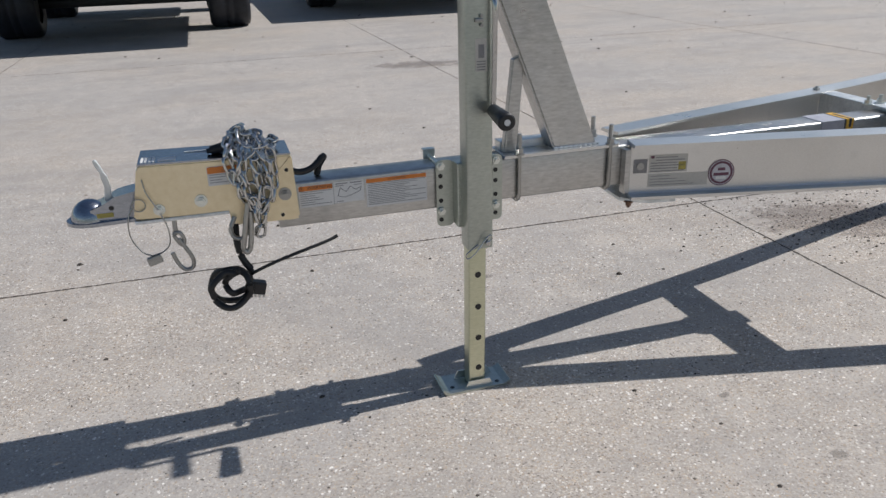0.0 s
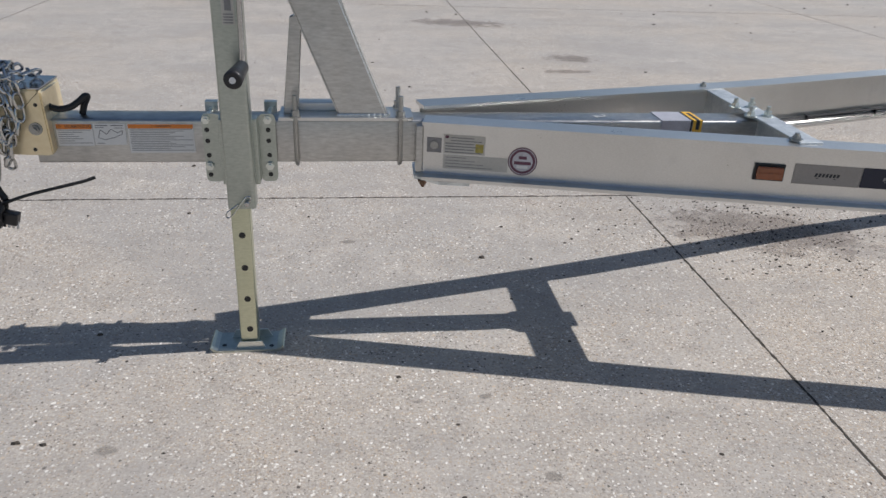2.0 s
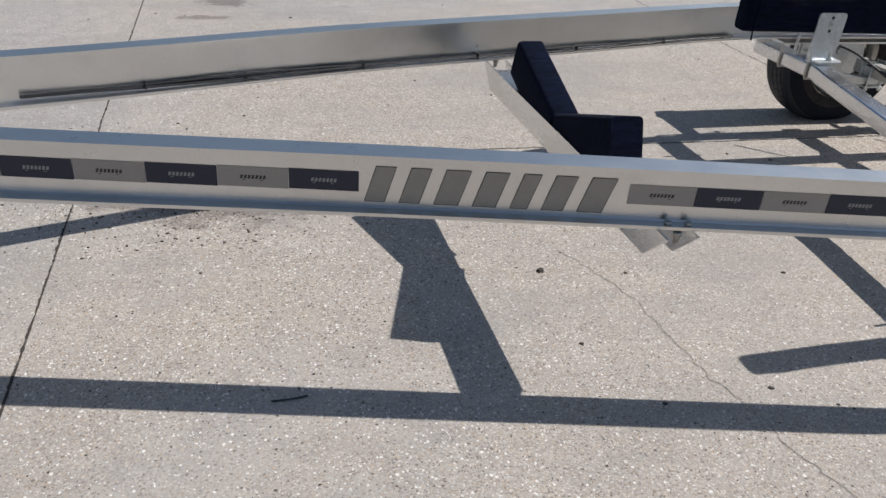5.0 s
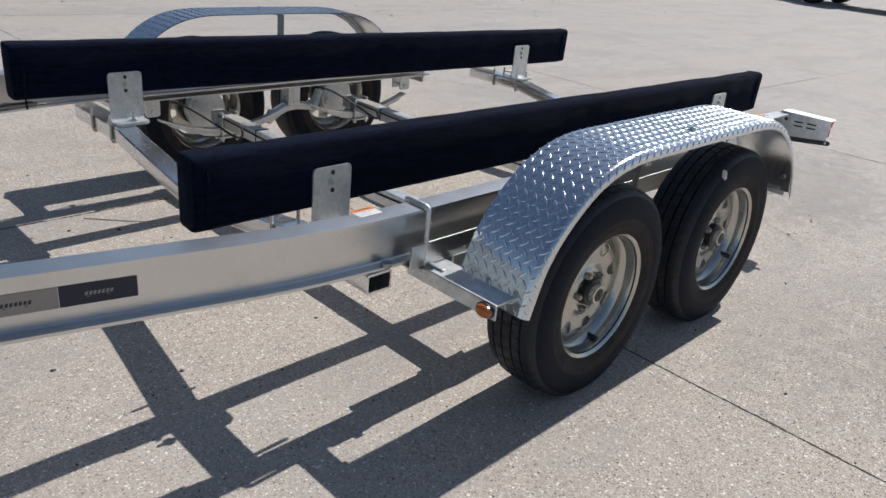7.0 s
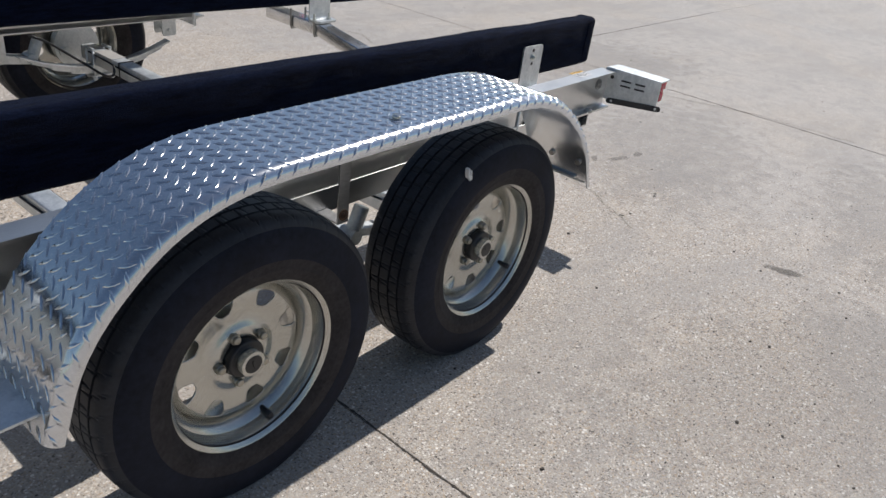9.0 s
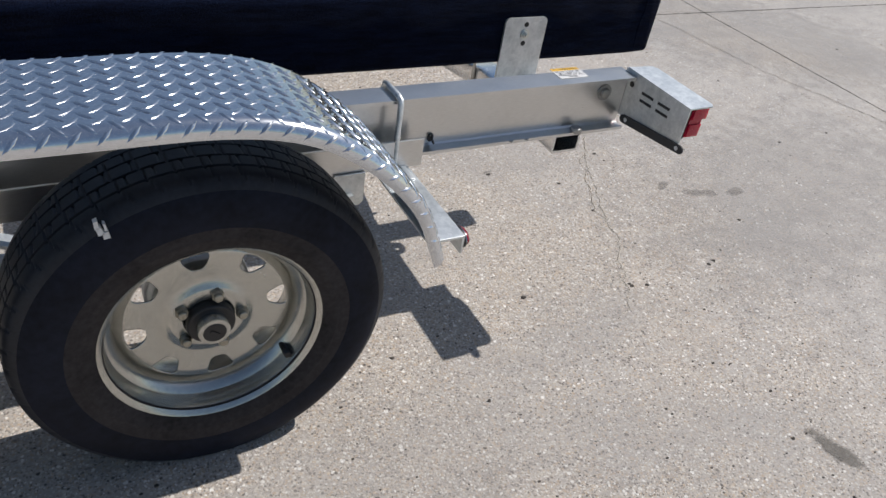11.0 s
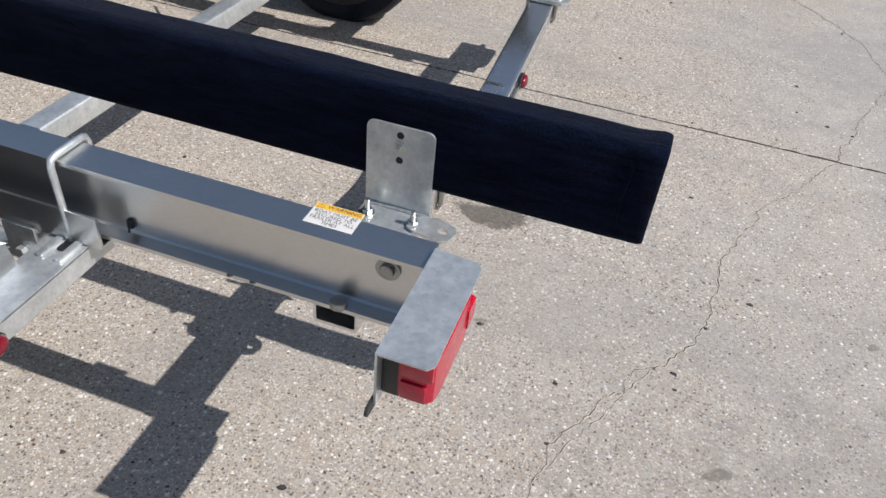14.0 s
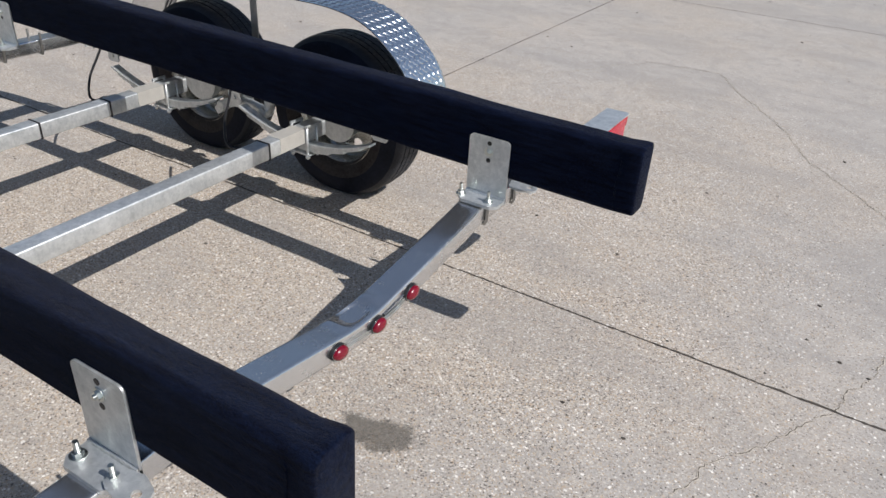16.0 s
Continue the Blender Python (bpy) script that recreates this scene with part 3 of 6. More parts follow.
def make_warning(p, w, h, band, inkrows, words="WARNING", size=0.011):
    """A white safety label with a coloured band, a heading and rows of print too small to read."""
    bm = bmesh.new()
    sheet(bm, p, 0, 0, w, h)
    sheet(bm, p, 0.001, h - band, w - 0.001, h - 0.001, 0.0006, 1, 0.0004)
    t = letters(words, size, p @ Matrix.Translation((w / 2, h - band / 2, 0.0013)), 1.0)
    join_into(bm, t, 2)
    if inkrows:
        for k in range(inkrows):
            y = h - band - (h - band - 0.004) * (k + 0.6) / inkrows
            sheet(bm, p, 0.004, y, w - 0.004 - (0.35 * w if k % 4 == 3 else 0.02 * (k % 3)), y + 0.0014, 0.0006, 3, 0.0003)
    return bm


# label on the beam's top near its rear end, with words that can be read
lab = Matrix(((1, 0, 0, 6.832), (0, 1, 0, -0.918), (0, 0, 1, TOP + 0.0085), (0, 0, 0, 1)))
bm = make_warning(lab, 0.086, 0.057, 0.015, 0, "⚠ WARNING", 0.0125)
for k, line in enumerate(("BOAT MUST BE", "SECURED TO", "TRAILER AT ALL", "TIMES")):
    join_into(bm, letters(line, 0.0112, lab @ Matrix.Translation((0.043, 0.0355 - 0.0095 * k, 0.0010))), 2)
part("warning_label", bm, [WHITE, YELLOW, INK, GREY_INK], NEAR_BEAM, "white and yellow boat securing label")
lab2 = Matrix(((1, 0, 0, 4.36), (0, 1, 0, -0.905), (0, 0, 1, TOP + 0.0085), (0, 0, 0, 1)))
part("warning_label", make_warning(lab2, 0.075, 0.05, 0.016, 4, "WARNING", 0.011), [WHITE, ORANGE, INK, GREY_INK], NEAR_BEAM, "white and orange warning label")
lab3 = Matrix(((1, 0, 0, 6.84), (0, 1, 0, 2 * mid(6.9) + 0.86), (0, 0, 1, TOP + 0.0085), (0, 0, 0, 1)))
part("warning_label", make_warning(lab3, 0.086, 0.057, 0.015, 4, "WARNING", 0.0115), [WHITE, YELLOW, INK, GREY_INK], FAR_BEAM, "white and yellow warning label")


def make_web_bolt():
    bm = bmesh.new()
    y = beam_y(7.0) - 0.004
    add_cyl(bm, (6.984, y + 0.001, 0.581), (6.984, y - 0.004, 0.581), 0.022, 20)
    add_cyl(bm, (6.984, y, 0.581), (6.984, y - 0.012, 0.581), 0.013, 16, rim=0.004)
    return bm


def make_flange_bolt(x, out, r, h):
    bm = bmesh.new()
    y = beam_y(7.0) - 0.004 - out
    add_cyl(bm, (x, y, BOTTOM + 0.014), (x, y, BOTTOM + 0.014 + h), r, 16, rim=0.4 * min(r, h))
    return bm


both("web_bolt", make_web_bolt, BOLT, NEAR_BEAM, "plated bolt with a wide washer", smooth=40)
for x in (6.905, 4.43):
    both("carriage_bolt", lambda: make_flange_bolt(x, 0.022, 0.016, 0.014), BOLT, NEAR_BEAM, "domed carriage bolt", smooth=40)
for x in (6.70, 6.745):
    both("rivet", lambda: make_flange_bolt(x, 0.030, 0.006, 0.0025), BOLT, NEAR_BEAM, smooth=40)


def make_clip(x, z):
    bm = bmesh.new()
    add_box(bm, (x - 0.006, beam_y(x) - 0.012, z - 0.010), (x + 0.006, beam_y(x) - 0.003, z + 0.008), 0.002)
    add_cyl(bm, (x, beam_y(x) - 0.010, z + 0.004), (x + 0.004, beam_y(x) - 0.020, z - 0.012), 0.0025, 8)
    return bm


both("wire_clip", lambda: make_clip(6.482, 0.511), BLACK, NEAR_BEAM)

# wiring run on the inner side of the far beam's lower flange
bm = bmesh.new()
for dz, dy in ((0.004, 0.0), (0.010, 0.004), (0.005, 0.008)):
    pts = [(x, 2 * mid(x) - beam_y(x) - 0.018 - dy, BOTTOM + 0.018 + dz + 0.004 * math.sin(5 * x + dy * 900)) for x in np.linspace(1.42, 4.2, 26)]
    add_sweep(bm, pts, circle(0.0042, 6))
for x in (1.75, 2.05, 2.45, 2.9, 3.35, 3.8):
    y = 2 * mid(x) - beam_y(x) - 0.022
    add_box(bm, (x - 0.003, y - 0.010, BOTTOM + 0.016), (x + 0.003, y + 0.010, BOTTOM + 0.034), 0.001)
part("wiring_loom", bm, CABLE, FAR_BEAM, "black wiring tied along the inner flange", smooth=40)

# ---- tongue, its plates and fixings ----
bm = bmesh.new()
add_sweep(bm, [(-0.46, 0, 0.5585), (0.40, 0, 0.5585), (0.50, 0, 0.5585), (1.385, 0, 0.5585)], rounded(0.082, 0.109, 0.006))
TONGUE = part("tongue", bm, ALU_DULL, TRAILER, "square aluminium tongue tube", smooth=40)
p = flank(-0.409, 0.548, -0.0416)
part("warning_label", make_warning(p, 0.082, 0.054, 0.013, 7, "⚠ WARNING", 0.0128), [WHITE, ORANGE, INK, GREY_INK], TONGUE, "white and orange warning label")


def make_diagram_label():
    bm = bmesh.new()
    p = flank(-0.325, 0.550, -0.0416) @ Matrix.Diagonal((1.10, 0.82, 1, 1))
    sheet(bm, p, 0, 0, 0.066, 0.064)
    for a in ((0.004, 0.057, 0.03, 0.060), (0.036, 0.057, 0.062, 0.060), (0.004, 0.051, 0.022, 0.053), (0.044, 0.050, 0.062, 0.052), (0.004, 0.004, 0.02, 0.006)):
        sheet(bm, p, *a, 0.0006, 1, 0.0003)
    pts = [(0.008, 0.022), (0.014, 0.046), (0.026, 0.032), (0.036, 0.048), (0.048, 0.036), (0.060, 0.044), (0.058, 0.032), (0.040, 0.022), (0.022, 0.016), (0.008, 0.022)]
    for (a, b), (c, d) in zip(pts, pts[1:]):
        u = Vector((c - a, d - b)).normalized() * 0.0009
        add_prism(bm, [(a + u.y, b - u.x), (c + u.y, d - u.x), (c - u.y, d + u.x), (a - u.y, b + u.x)], "z", 0.0005, 0.0010, 1, p)
    return bm


part("diagram_label", make_diagram_label(), [WHITE, GREY_INK], TONGUE, "white label with a line drawing")
p = flank(-0.247, 0.530, -0.0416)
part("warning_label", make_warning(p, 0.152, 0.072, 0.011, 13, "⚠ WARNING", 0.0075), [WHITE, ORANGE, INK, GREY_INK], TONGUE, "wide white and orange warning label")
bm = bmesh.new()
add_box(bm, (1.085, -0.0425, 0.575), (1.165, 0.0425, 0.6150), 0.001)
add_box(bm, (1.165, -0.0426, 0.575), (1.170, 0.0426, 0.6151), 0, 1)
add_box(bm, (1.172, -0.0426, 0.575), (1.197, 0.0426, 0.6151), 0, 2)
add_box(bm, (1.180, -0.0428, 0.590), (1.190, 0.030, 0.6154), 0, 1)
part("wrapped_sticker", bm, [STICKER, INK, YELLOW], TONGUE, "white and yellow sticker wrapped round the tube")
bm = letters("2", 0.05, Matrix.Translation((0.93, 0.0, 0.6142)) @ Matrix.Rotation(radians(-70), 4, "Z"))
part("chalk_mark", bm, WHITE, TONGUE, "white chalk figure on the tube")

bm = bmesh.new()
add_prism(bm, [(0.108, -0.052), (0.420, -0.052), (0.436, -0.040), (0.436, 0.040), (0.420, 0.052), (0.108, 0.052)], "z", 0.6135, 0.6215)
add_box(bm, (0.118, 0.010, 0.621), (0.25, 0.050, 0.643), 0.003)
part("winch_base_plate", bm, ALU, TRAILER, "aluminium plate clamped on the tongue")


def post_x(z):
    return 0.245 - 0.405 * (z - 0.636)


bm = bmesh.new()
prof = [(post_x(0.621), 0.621), (post_x(0.621) + 0.122, 0.621), (post_x(1.42) + 0.118, 1.42), (post_x(1.42), 1.42)]
add_prism(bm, prof, "y", -0.032, 0.032)
bmesh.ops.bevel(bm, geom=[e for e in bm.edges if abs((e.verts[0].co - e.verts[1].co).z) > 0.3], offset=0.005, segments=3, affect="EDGES")
POST = part("winch_post", bm, ALU_DULL, TRAILER, "slanting aluminium winch post welded to the plate", smooth=40)
bm = bmesh.new()
bead = []
for k in range(28):
    t = k / 27
    bead.append((0.249 + 0.126 * t, -0.034 - 0.002 * math.sin(k * 2.1), 0.623))
add_sweep(bm, bead, circle(0.0042, 6))
bead = [(0.375 + 0.002 * math.sin(k * 2.3), -0.034 + 0.068 * k / 15, 0.623) for k in range(16)]
add_sweep(bm, bead, circle(0.0042, 6))
part("weld_bead", bm, ALU, POST, "bright weld bead", smooth=60)
bm = bmesh.new()
add_prism(bm, [(0.118, 0.621), (0.154, 0.621), (0.171, 0.846), (0.158, 0.858), (0.143, 0.853)], "y", -0.017, 0.005)
bmesh.ops.bevel(bm, geom=bm.edges[:], offset=0.002, segments=1, affect="EDGES")
part("strut", bm, ALU_DULL, POST, "short upright strut")


bm = bmesh.new()
for y in (-0.062, 0.044):
    add_prism(bm, [(0.085, 1.20), (0.300, 1.235), (0.345, 1.285), (0.340, 1.350), (0.300, 1.385), (0.050, 1.385)], "y", y, y + 0.004)
add_box(bm, (0.060, -0.060, 1.285), (0.100, 0.046, 1.38), 0.002)
WINCH = part("winch", bm, ZINC, TRAILER, "zinc-plated boat winch on the post")
bm = bmesh.new()
add_cyl(bm, (0.235, -0.058, 1.31), (0.235, 0.044, 1.31), 0.052, 24)
part("drum", bm, BLACK, WINCH, "drum wound with black strap", smooth=40)
bm = bmesh.new()
add_sweep(bm, [(0.235, -0.066, 1.31), (0.235, -0.078, 1.31), (0.245, -0.084, 1.312), (0.560, -0.084, 1.452)], rounded(0.022, 0.006, 0.002), up=(0, 1, 0))
part("crank_arm", bm, ZINC, WINCH)
bm = bmesh.new()
add_cyl(bm, (0.560, -0.086, 1.452), (0.563, -0.194, 1.452), 0.0150, 18, r2=0.0185, rim=0.005)
part("crank_grip", bm, BLACK, WINCH, "black plastic crank grip", smooth=40)


def make_ubolt_z(x, y0, y1, bottom, top, r=0.0058):
    """A U-bolt hung round a beam, open end up, with nuts."""
    bm = bmesh.new()
    path = [(x, y0, top), (x, y0, bottom + 0.02), (x, y0 + 0.004, bottom + 0.007), (x, y0 + 0.015, bottom), (x, y1 - 0.015, bottom), (x, y1 - 0.004, bottom + 0.007), (x, y1, bottom + 0.02), (x, y1, top)]
    add_sweep(bm, path, circle(r, 8), up=(1, 0, 0))
    return bm


for x in (0.148, 0.404):
    bm = make_ubolt_z(x, -0.0495, 0.0495, 0.498, 0.675)
    for y in (-0.0495, 0.0495):
        add_cyl(bm, (x, y, 0.6212), (x, y, 0.6255), 0.013, 16)
        add_cyl(bm, (x, y, 0.625), (x, y, 0.639), 0.0105, 6)
        for k in range(7):
            add_cyl(bm, (x, y, 0.643 + k * 0.0045), (x, y, 0.6448 + k * 0.0045), 0.0066, 8)
    part("u_bolt", bm, BOLT, TRAILER, "dull steel U-bolt round the tongue", smooth=40)

bm = bmesh.new()
add_prism(bm, [(0.440, -0.052), (0.500, -0.098), (0.575, -0.110), (0.575, 0.110), (0.500, 0.098), (0.444, 0.050)], "z", 0.4625, 0.4705)
part("gusset_plate", bm, GALV, TRAILER, "flat plate under the beam ends")
for x, y in ((0.462, -0.062), (0.474, 0.066)):
    bm = bmesh.new()
    hexagon(bm, (x, y, 0.4620), (0, 0, -1), 0.0085, 0.011)
    part("hanging_bolt", bm, RUST, TRAILER, "rusty bolt under the gusset", smooth=40)
bm = bmesh.new()
add_box(bm, (0.442, -0.066, 0.486), (0.459, -0.042, 0.606), 0.003)
part("end_angle", bm, ALU_DULL, TRAILER)

# crossmember over the tongue's rear end
bm = bmesh.new()
add_box(bm, (1.333, -0.272, TOP + 0.0002), (1.392, 0.292, TOP + 0.0065), 0.002)
add_box(bm, (1.352, -0.245, 0.500), (1.358, 0.265, TOP + 0.001), 0.0015)
XM = part("tongue_crossmember", bm, GALV, TRAILER, "galvanised angle bolted across the beams")
for x, y in ((1.336, -0.247), (1.336, 0.268)):
    bm = bmesh.new()
    hexagon(bm, (x, y, TOP + 0.0065), (0, 0, 1), 0.0105, 0.010)
    part("corner_bolt", bm, BOLT, XM, smooth=40)
for x, y in ((1.325, -0.045), (1.372, -0.045), (1.325, 0.042), (1.372, 0.042)):
    bm = bmesh.new()
    hexagon(bm, (x, y, TOP + 0.0065), (0, 0, 1), 0.0105, 0.013)
    add_cyl(bm, (x, y, TOP + 0.018), (x, y, TOP + 0.032), 0.0058, 10)
    part("hex_bolt", bm, ZINC, XM, "plated hex bolt and nut", smooth=40)

# ---- tongue jack ----
JX = 0.0155
bm = bmesh.new()
add_sweep(bm, [(JX, -0.098, 0.415), (JX, -0.098, 1.42)], rounded(0.066, 0.058, 0.007), up=(0, 1, 0))
JACK = part("tongue_jack", bm, JACK_ZINC, TRAILER, "tall zinc-plated tongue jack with a drop leg", smooth=40)
bm = bmesh.new()
add_sweep(bm, [(JX - 0.010, -0.094, 0.017), (JX - 0.006, -0.098, 0.43)], rounded(0.046, 0.044, 0.005), up=(0, 1, 0))
part("drop_leg", bm, LEG_ZINC, JACK, "square drop leg with pin holes", smooth=40)
for z in (0.068, 0.159, 0.250, 0.341):
    bm = bmesh.new()
    y = -0.1200 + 0.0095 * (0.43 - z)
    add_cyl(bm, (JX - 0.006, y + 0.002, z), (JX - 0.006, y - 0.0012, z), 0.0082, 18)
    part("pin_hole", bm, BLACK, JACK)
bm = bmesh.new()
add_prism(bm, [(-0.096, 0.014), (-0.090, 0.005), (-0.082, 0.0), (0.078, 0.0), (0.088, 0.005), (0.096, 0.013), (0.093, 0.016), (0.086, 0.011), (0.076, 0.006), (-0.076, 0.006), (-0.086, 0.011), (-0.093, 0.017)], "y", -0.112, -0.020)
part("foot_plate", bm, JACK_ZINC, JACK, "dished zinc foot plate")
bm = bmesh.new()
for x0, x1 in ((-0.030, 0.048),):
    add_prism(bm, [(x0, 0.006), (x1, 0.006), (x1 - 0.010, 0.026), (x0 + 0.010, 0.026)], "y", -0.102, -0.098)
add_prism(bm, [(-0.045, 0.008), (0.062, 0.008), (0.050, 0.030), (-0.034, 0.030)], "y", -0.048, -0.044)
part("foot_gusset", bm, ZINC, JACK)
for x, y in ((-0.062, -0.084), (0.062, -0.094)):
    bm = bmesh.new()
    add_cyl(bm, (x, y, 0.0058), (x, y, 0.0066), 0.006, 14)
    part("foot_hole", bm, BLACK, JACK)


def make_jack_bracket(x0, x1, sgn):
    bm = bmesh.new()
    out = rounded(x1 - x0, 0.172, 0.012)
    add_prism(bm, [(a + (x0 + x1) / 2, b + 0.5445) for a, b in out], "y", -0.0525, -0.0465)
    inner = x1 if sgn > 0 else x0
    add_box(bm, (min(inner, inner + sgn * 0.022), -0.086, 0.462), (max(inner, inner + sgn * 0.022), -0.047, 0.628), 0.004)
    return bm


part("jack_bracket", make_jack_bracket(-0.073, -0.030, 1), JACK_ZINC, JACK, "drilled zinc mounting bracket")
part("jack_bracket", make_jack_bracket(0.060, 0.100, -1), JACK_ZINC, JACK, "drilled zinc mounting bracket")
for x in (-0.0625, 0.082):
    for z in (0.617, 0.500):
        bm = bmesh.new()
        hexagon(bm, (x, -0.0525, z), (0, -1, 0), 0.0105, 0.008, washer=False)
        add_cyl(bm, (x, -0.05, z), (x, 0.066, z), 0.0058, 10)
        part("bracket_bolt", bm, ZINC, JACK, smooth=40)
    for z in (0.591, 0.5635, 0.527, 0.477):
        bm = bmesh.new()
        add_cyl(bm, (x, -0.0527, z), (x, -0.0535, z), 0.0058, 16)
        part("bracket_hole", bm, BLACK, JACK)
for x in (-0.0625, 0.082):
    bm = bmesh.new()
    add_box(bm, (x - 0.016, 0.043, 0.490), (x + 0.016, 0.049, 0.636), 0.002)
    add_box(bm, (x - 0.016, 0.046, 0.630), (x + 0.016, 0.062, 0.636), 0.002)
    part("backing_plate", bm, ZINC, JACK)
bm = bmesh.new()
path = smooth_path([(0.044, -0.130, 1.02), (0.047, -0.136, 1.005), (0.048, -0.141, 0.98), (0.046, -0.141, 0.85), (0.044, -0.141, 0.772), (0.042, -0.146, 0.760)], 5)
add_sweep(bm, path, circle(0.0062, 10), up=(0, 1, 0))
part("crank_handle", bm, CHROME, JACK, "round zinc crank rod", smooth=60)
bm = bmesh.new()
add_cyl(bm, (0.043, -0.143, 0.762), (0.035, -0.250, 0.757), 0.0150, 20, r2=0.0205, rim=0.005)
add_cyl(bm, (0.035, -0.2495, 0.757), (0.0349, -0.2515, 0.757), 0.007, 16, 1)
part("crank_grip", bm, [BLACK, WHITE], JACK, "black plastic crank grip")
bm = bmesh.new()
sheet(bm, flank(0.006, 0.850, -0.1272), 0, 0, 0.027, 0.073)
sheet(bm, flank(0.006, 0.850, -0.1272), 0.007, 0.030, 0.021, 0.060, 0.0006, 1)
for k in range(4):
    sheet(bm, flank(0.006, 0.850, -0.1272), 0.003, 0.003 + 0.006 * k, 0.024, 0.0055 + 0.006 * k, 0.0006, 1)
part("jack_label", bm, [FILM, GREY_INK], JACK, "small printed jack label")
bm = bmesh.new()
add_box(bm, (0.004, -0.1345, 0.958), (0.024, -0.126, 0.967), 0.002)
add_cyl(bm, (0.020, -0.127, 0.972), (0.020, -0.134, 0.972), 0.004, 10)
add_cyl(bm, (0.020, -0.127, 0.952), (0.020, -0.134, 0.952), 0.004, 10)
part("detent_pin", bm, BOLT, JACK)
bm = bmesh.new()
add_cyl(bm, (0.030, -0.112, 0.432), (0.030, -0.142, 0.432), 0.007, 14, rim=0.002)
add_sweep(bm, smooth_path([(0.030, -0.138, 0.432), (0.040, -0.142, 0.446), (0.030, -0.142, 0.452), (0.000, -0.136, 0.410), (-0.018, -0.128, 0.392), (-0.022, -0.126, 0.404), (0.008, -0.130, 0.428)], 5), circle(0.0017, 6))
part("spring_pin", bm, CHROME, JACK, "spring pin with a wire loop", smooth=50)

# ---- surge actuator and coupler ----
bm = bmesh.new()
add_prism(bm, [(-0.772, 0.580), (-0.750, 0.6905), (-0.742, 0.6965), (-0.424, 0.6885), (-0.418, 0.684), (-0.413, 0.538), (-0.420, 0.532), (-0.560, 0.537), (-0.567, 0.544), (-0.570, 0.570), (-0.764, 0.576)], "y", -0.0705, 0.058)
bmesh.ops.bevel(bm, geom=[e for e in bm.edges if e.calc_length() > 0.12], offset=0.004, segments=2, affect="EDGES")
ACT = part("surge_actuator", bm, CREAM, TRAILER, "cream-plated surge brake actuator housing", smooth=40)
bm = bmesh.new()
add_prism(bm, [(-0.748, 0.6968), (-0.420, 0.6888), (-0.420, 0.6923), (-0.746, 0.7008)], "y", -0.0685, 0.056)
add_box(bm, (-0.705, -0.055, 0.6988), (-0.668, -0.030, 0.7008), 0, 1)
for k in range(4):
    add_box(bm, (-0.740 + k * 0.008, -0.060, 0.6998), (-0.735 + k * 0.008, -0.020, 0.7018), 0, 1)
add_box(bm, (-0.650, 0.005, 0.6970), (-0.575, 0.012, 0.6992), 0, 1)
part("actuator_cover", bm, [STEEL, WHITE], ACT, "bright zinc top cover")
bm = bmesh.new()
add_box(bm, (-0.772, -0.073, 0.566), (-0.570, 0.060, 0.574), 0.002)
part("actuator_rail", bm, GALV, ACT)
p = flank(-0.606, 0.636, -0.0712)
part("warning_label", make_warning(p, 0.075, 0.044, 0.016, 4, "⚠", 0.012), [WHITE, ORANGE, INK, GREY_INK], ACT, "white and orange warning label")
for x, z, r in ((-0.717, 0.595, 0.0085), (-0.627, 0.605, 0.0095), (-0.442, 0.598, 0.0100)):
    bm = bmesh.new()
    hexagon(bm, (x, -0.0705, z), (0, -1, 0), r, 0.008)
    part("housing_bolt", bm, BOLT if x > -0.5 else ZINC, ACT, smooth=40)
for x, z in ((-0.433, 0.654), (-0.452, 0.548)):
    bm = bmesh.new()
    add_cyl(bm, (x, -0.0700, z), (x, -0.0712, z), 0.0045, 14)
    part("housing_hole", bm, BLACK, ACT)
# ball socket
bm = bmesh.new()
out = [(-0.74, 0.042)] + [(-0.860 - 0.060 * math.sin(a), 0.050 * math.cos(a)) for a in np.linspace(0.0, math.pi, 17)] + [(-0.74, -0.042)]
add_prism(bm, out, "z", 0.565, 0.573)
r = bmesh.ops.create_uvsphere(bm, u_segments=24, v_segments=12, radius=0.041)
bmesh.ops.scale(bm, verts=r["verts"], vec=(1.02, 0.95, 1.12))
bmesh.ops.translate(bm, verts=r["verts"], vec=(-0.868, -0.005, 0.572))
bmesh.ops.delete(bm, geom=[v for v in r["verts"] if v.co.z < 0.565], context="VERTS")
add_prism(bm, [(-0.862, 0.571), (-0.862, 0.600), (-0.835, 0.610), (-0.805, 0.626), (-0.745, 0.637), (-0.735, 0.571)], "y", -0.038, 0.030)
part("ball_coupler", bm, STEEL, ACT, "rounded zinc ball coupler", smooth=50)
bm = bmesh.new()
add_prism(bm, [(-0.832, 0.612), (-0.816, 0.618), (-0.814, 0.645), (-0.817, 0.667), (-0.822, 0.677), (-0.830, 0.698), (-0.835, 0.707), (-0.841, 0.704), (-0.838, 0.690), (-0.831, 0.676), (-0.831, 0.662), (-0.827, 0.645)], "y", -0.014, -0.006)
bmesh.ops.bevel(bm, geom=bm.edges[:], offset=0.0015, segments=1, affect="EDGES")
part("latch_lever", bm, GALV, ACT, "upright coupler latch lever")
bm = bmesh.new()
sheet(bm, flank(-0.850, 0.581, -0.0385), 0, 0, 0.034, 0.010)
part("coupler_sticker", bm, OLD_YELLOW, ACT, "small yellow sticker")
bm = bmesh.new()
add_cyl(bm, (-0.818, -0.0375, 0.601), (-0.818, -0.0388, 0.601), 0.0055, 14)
part("coupler_hole", bm, BLACK, ACT)
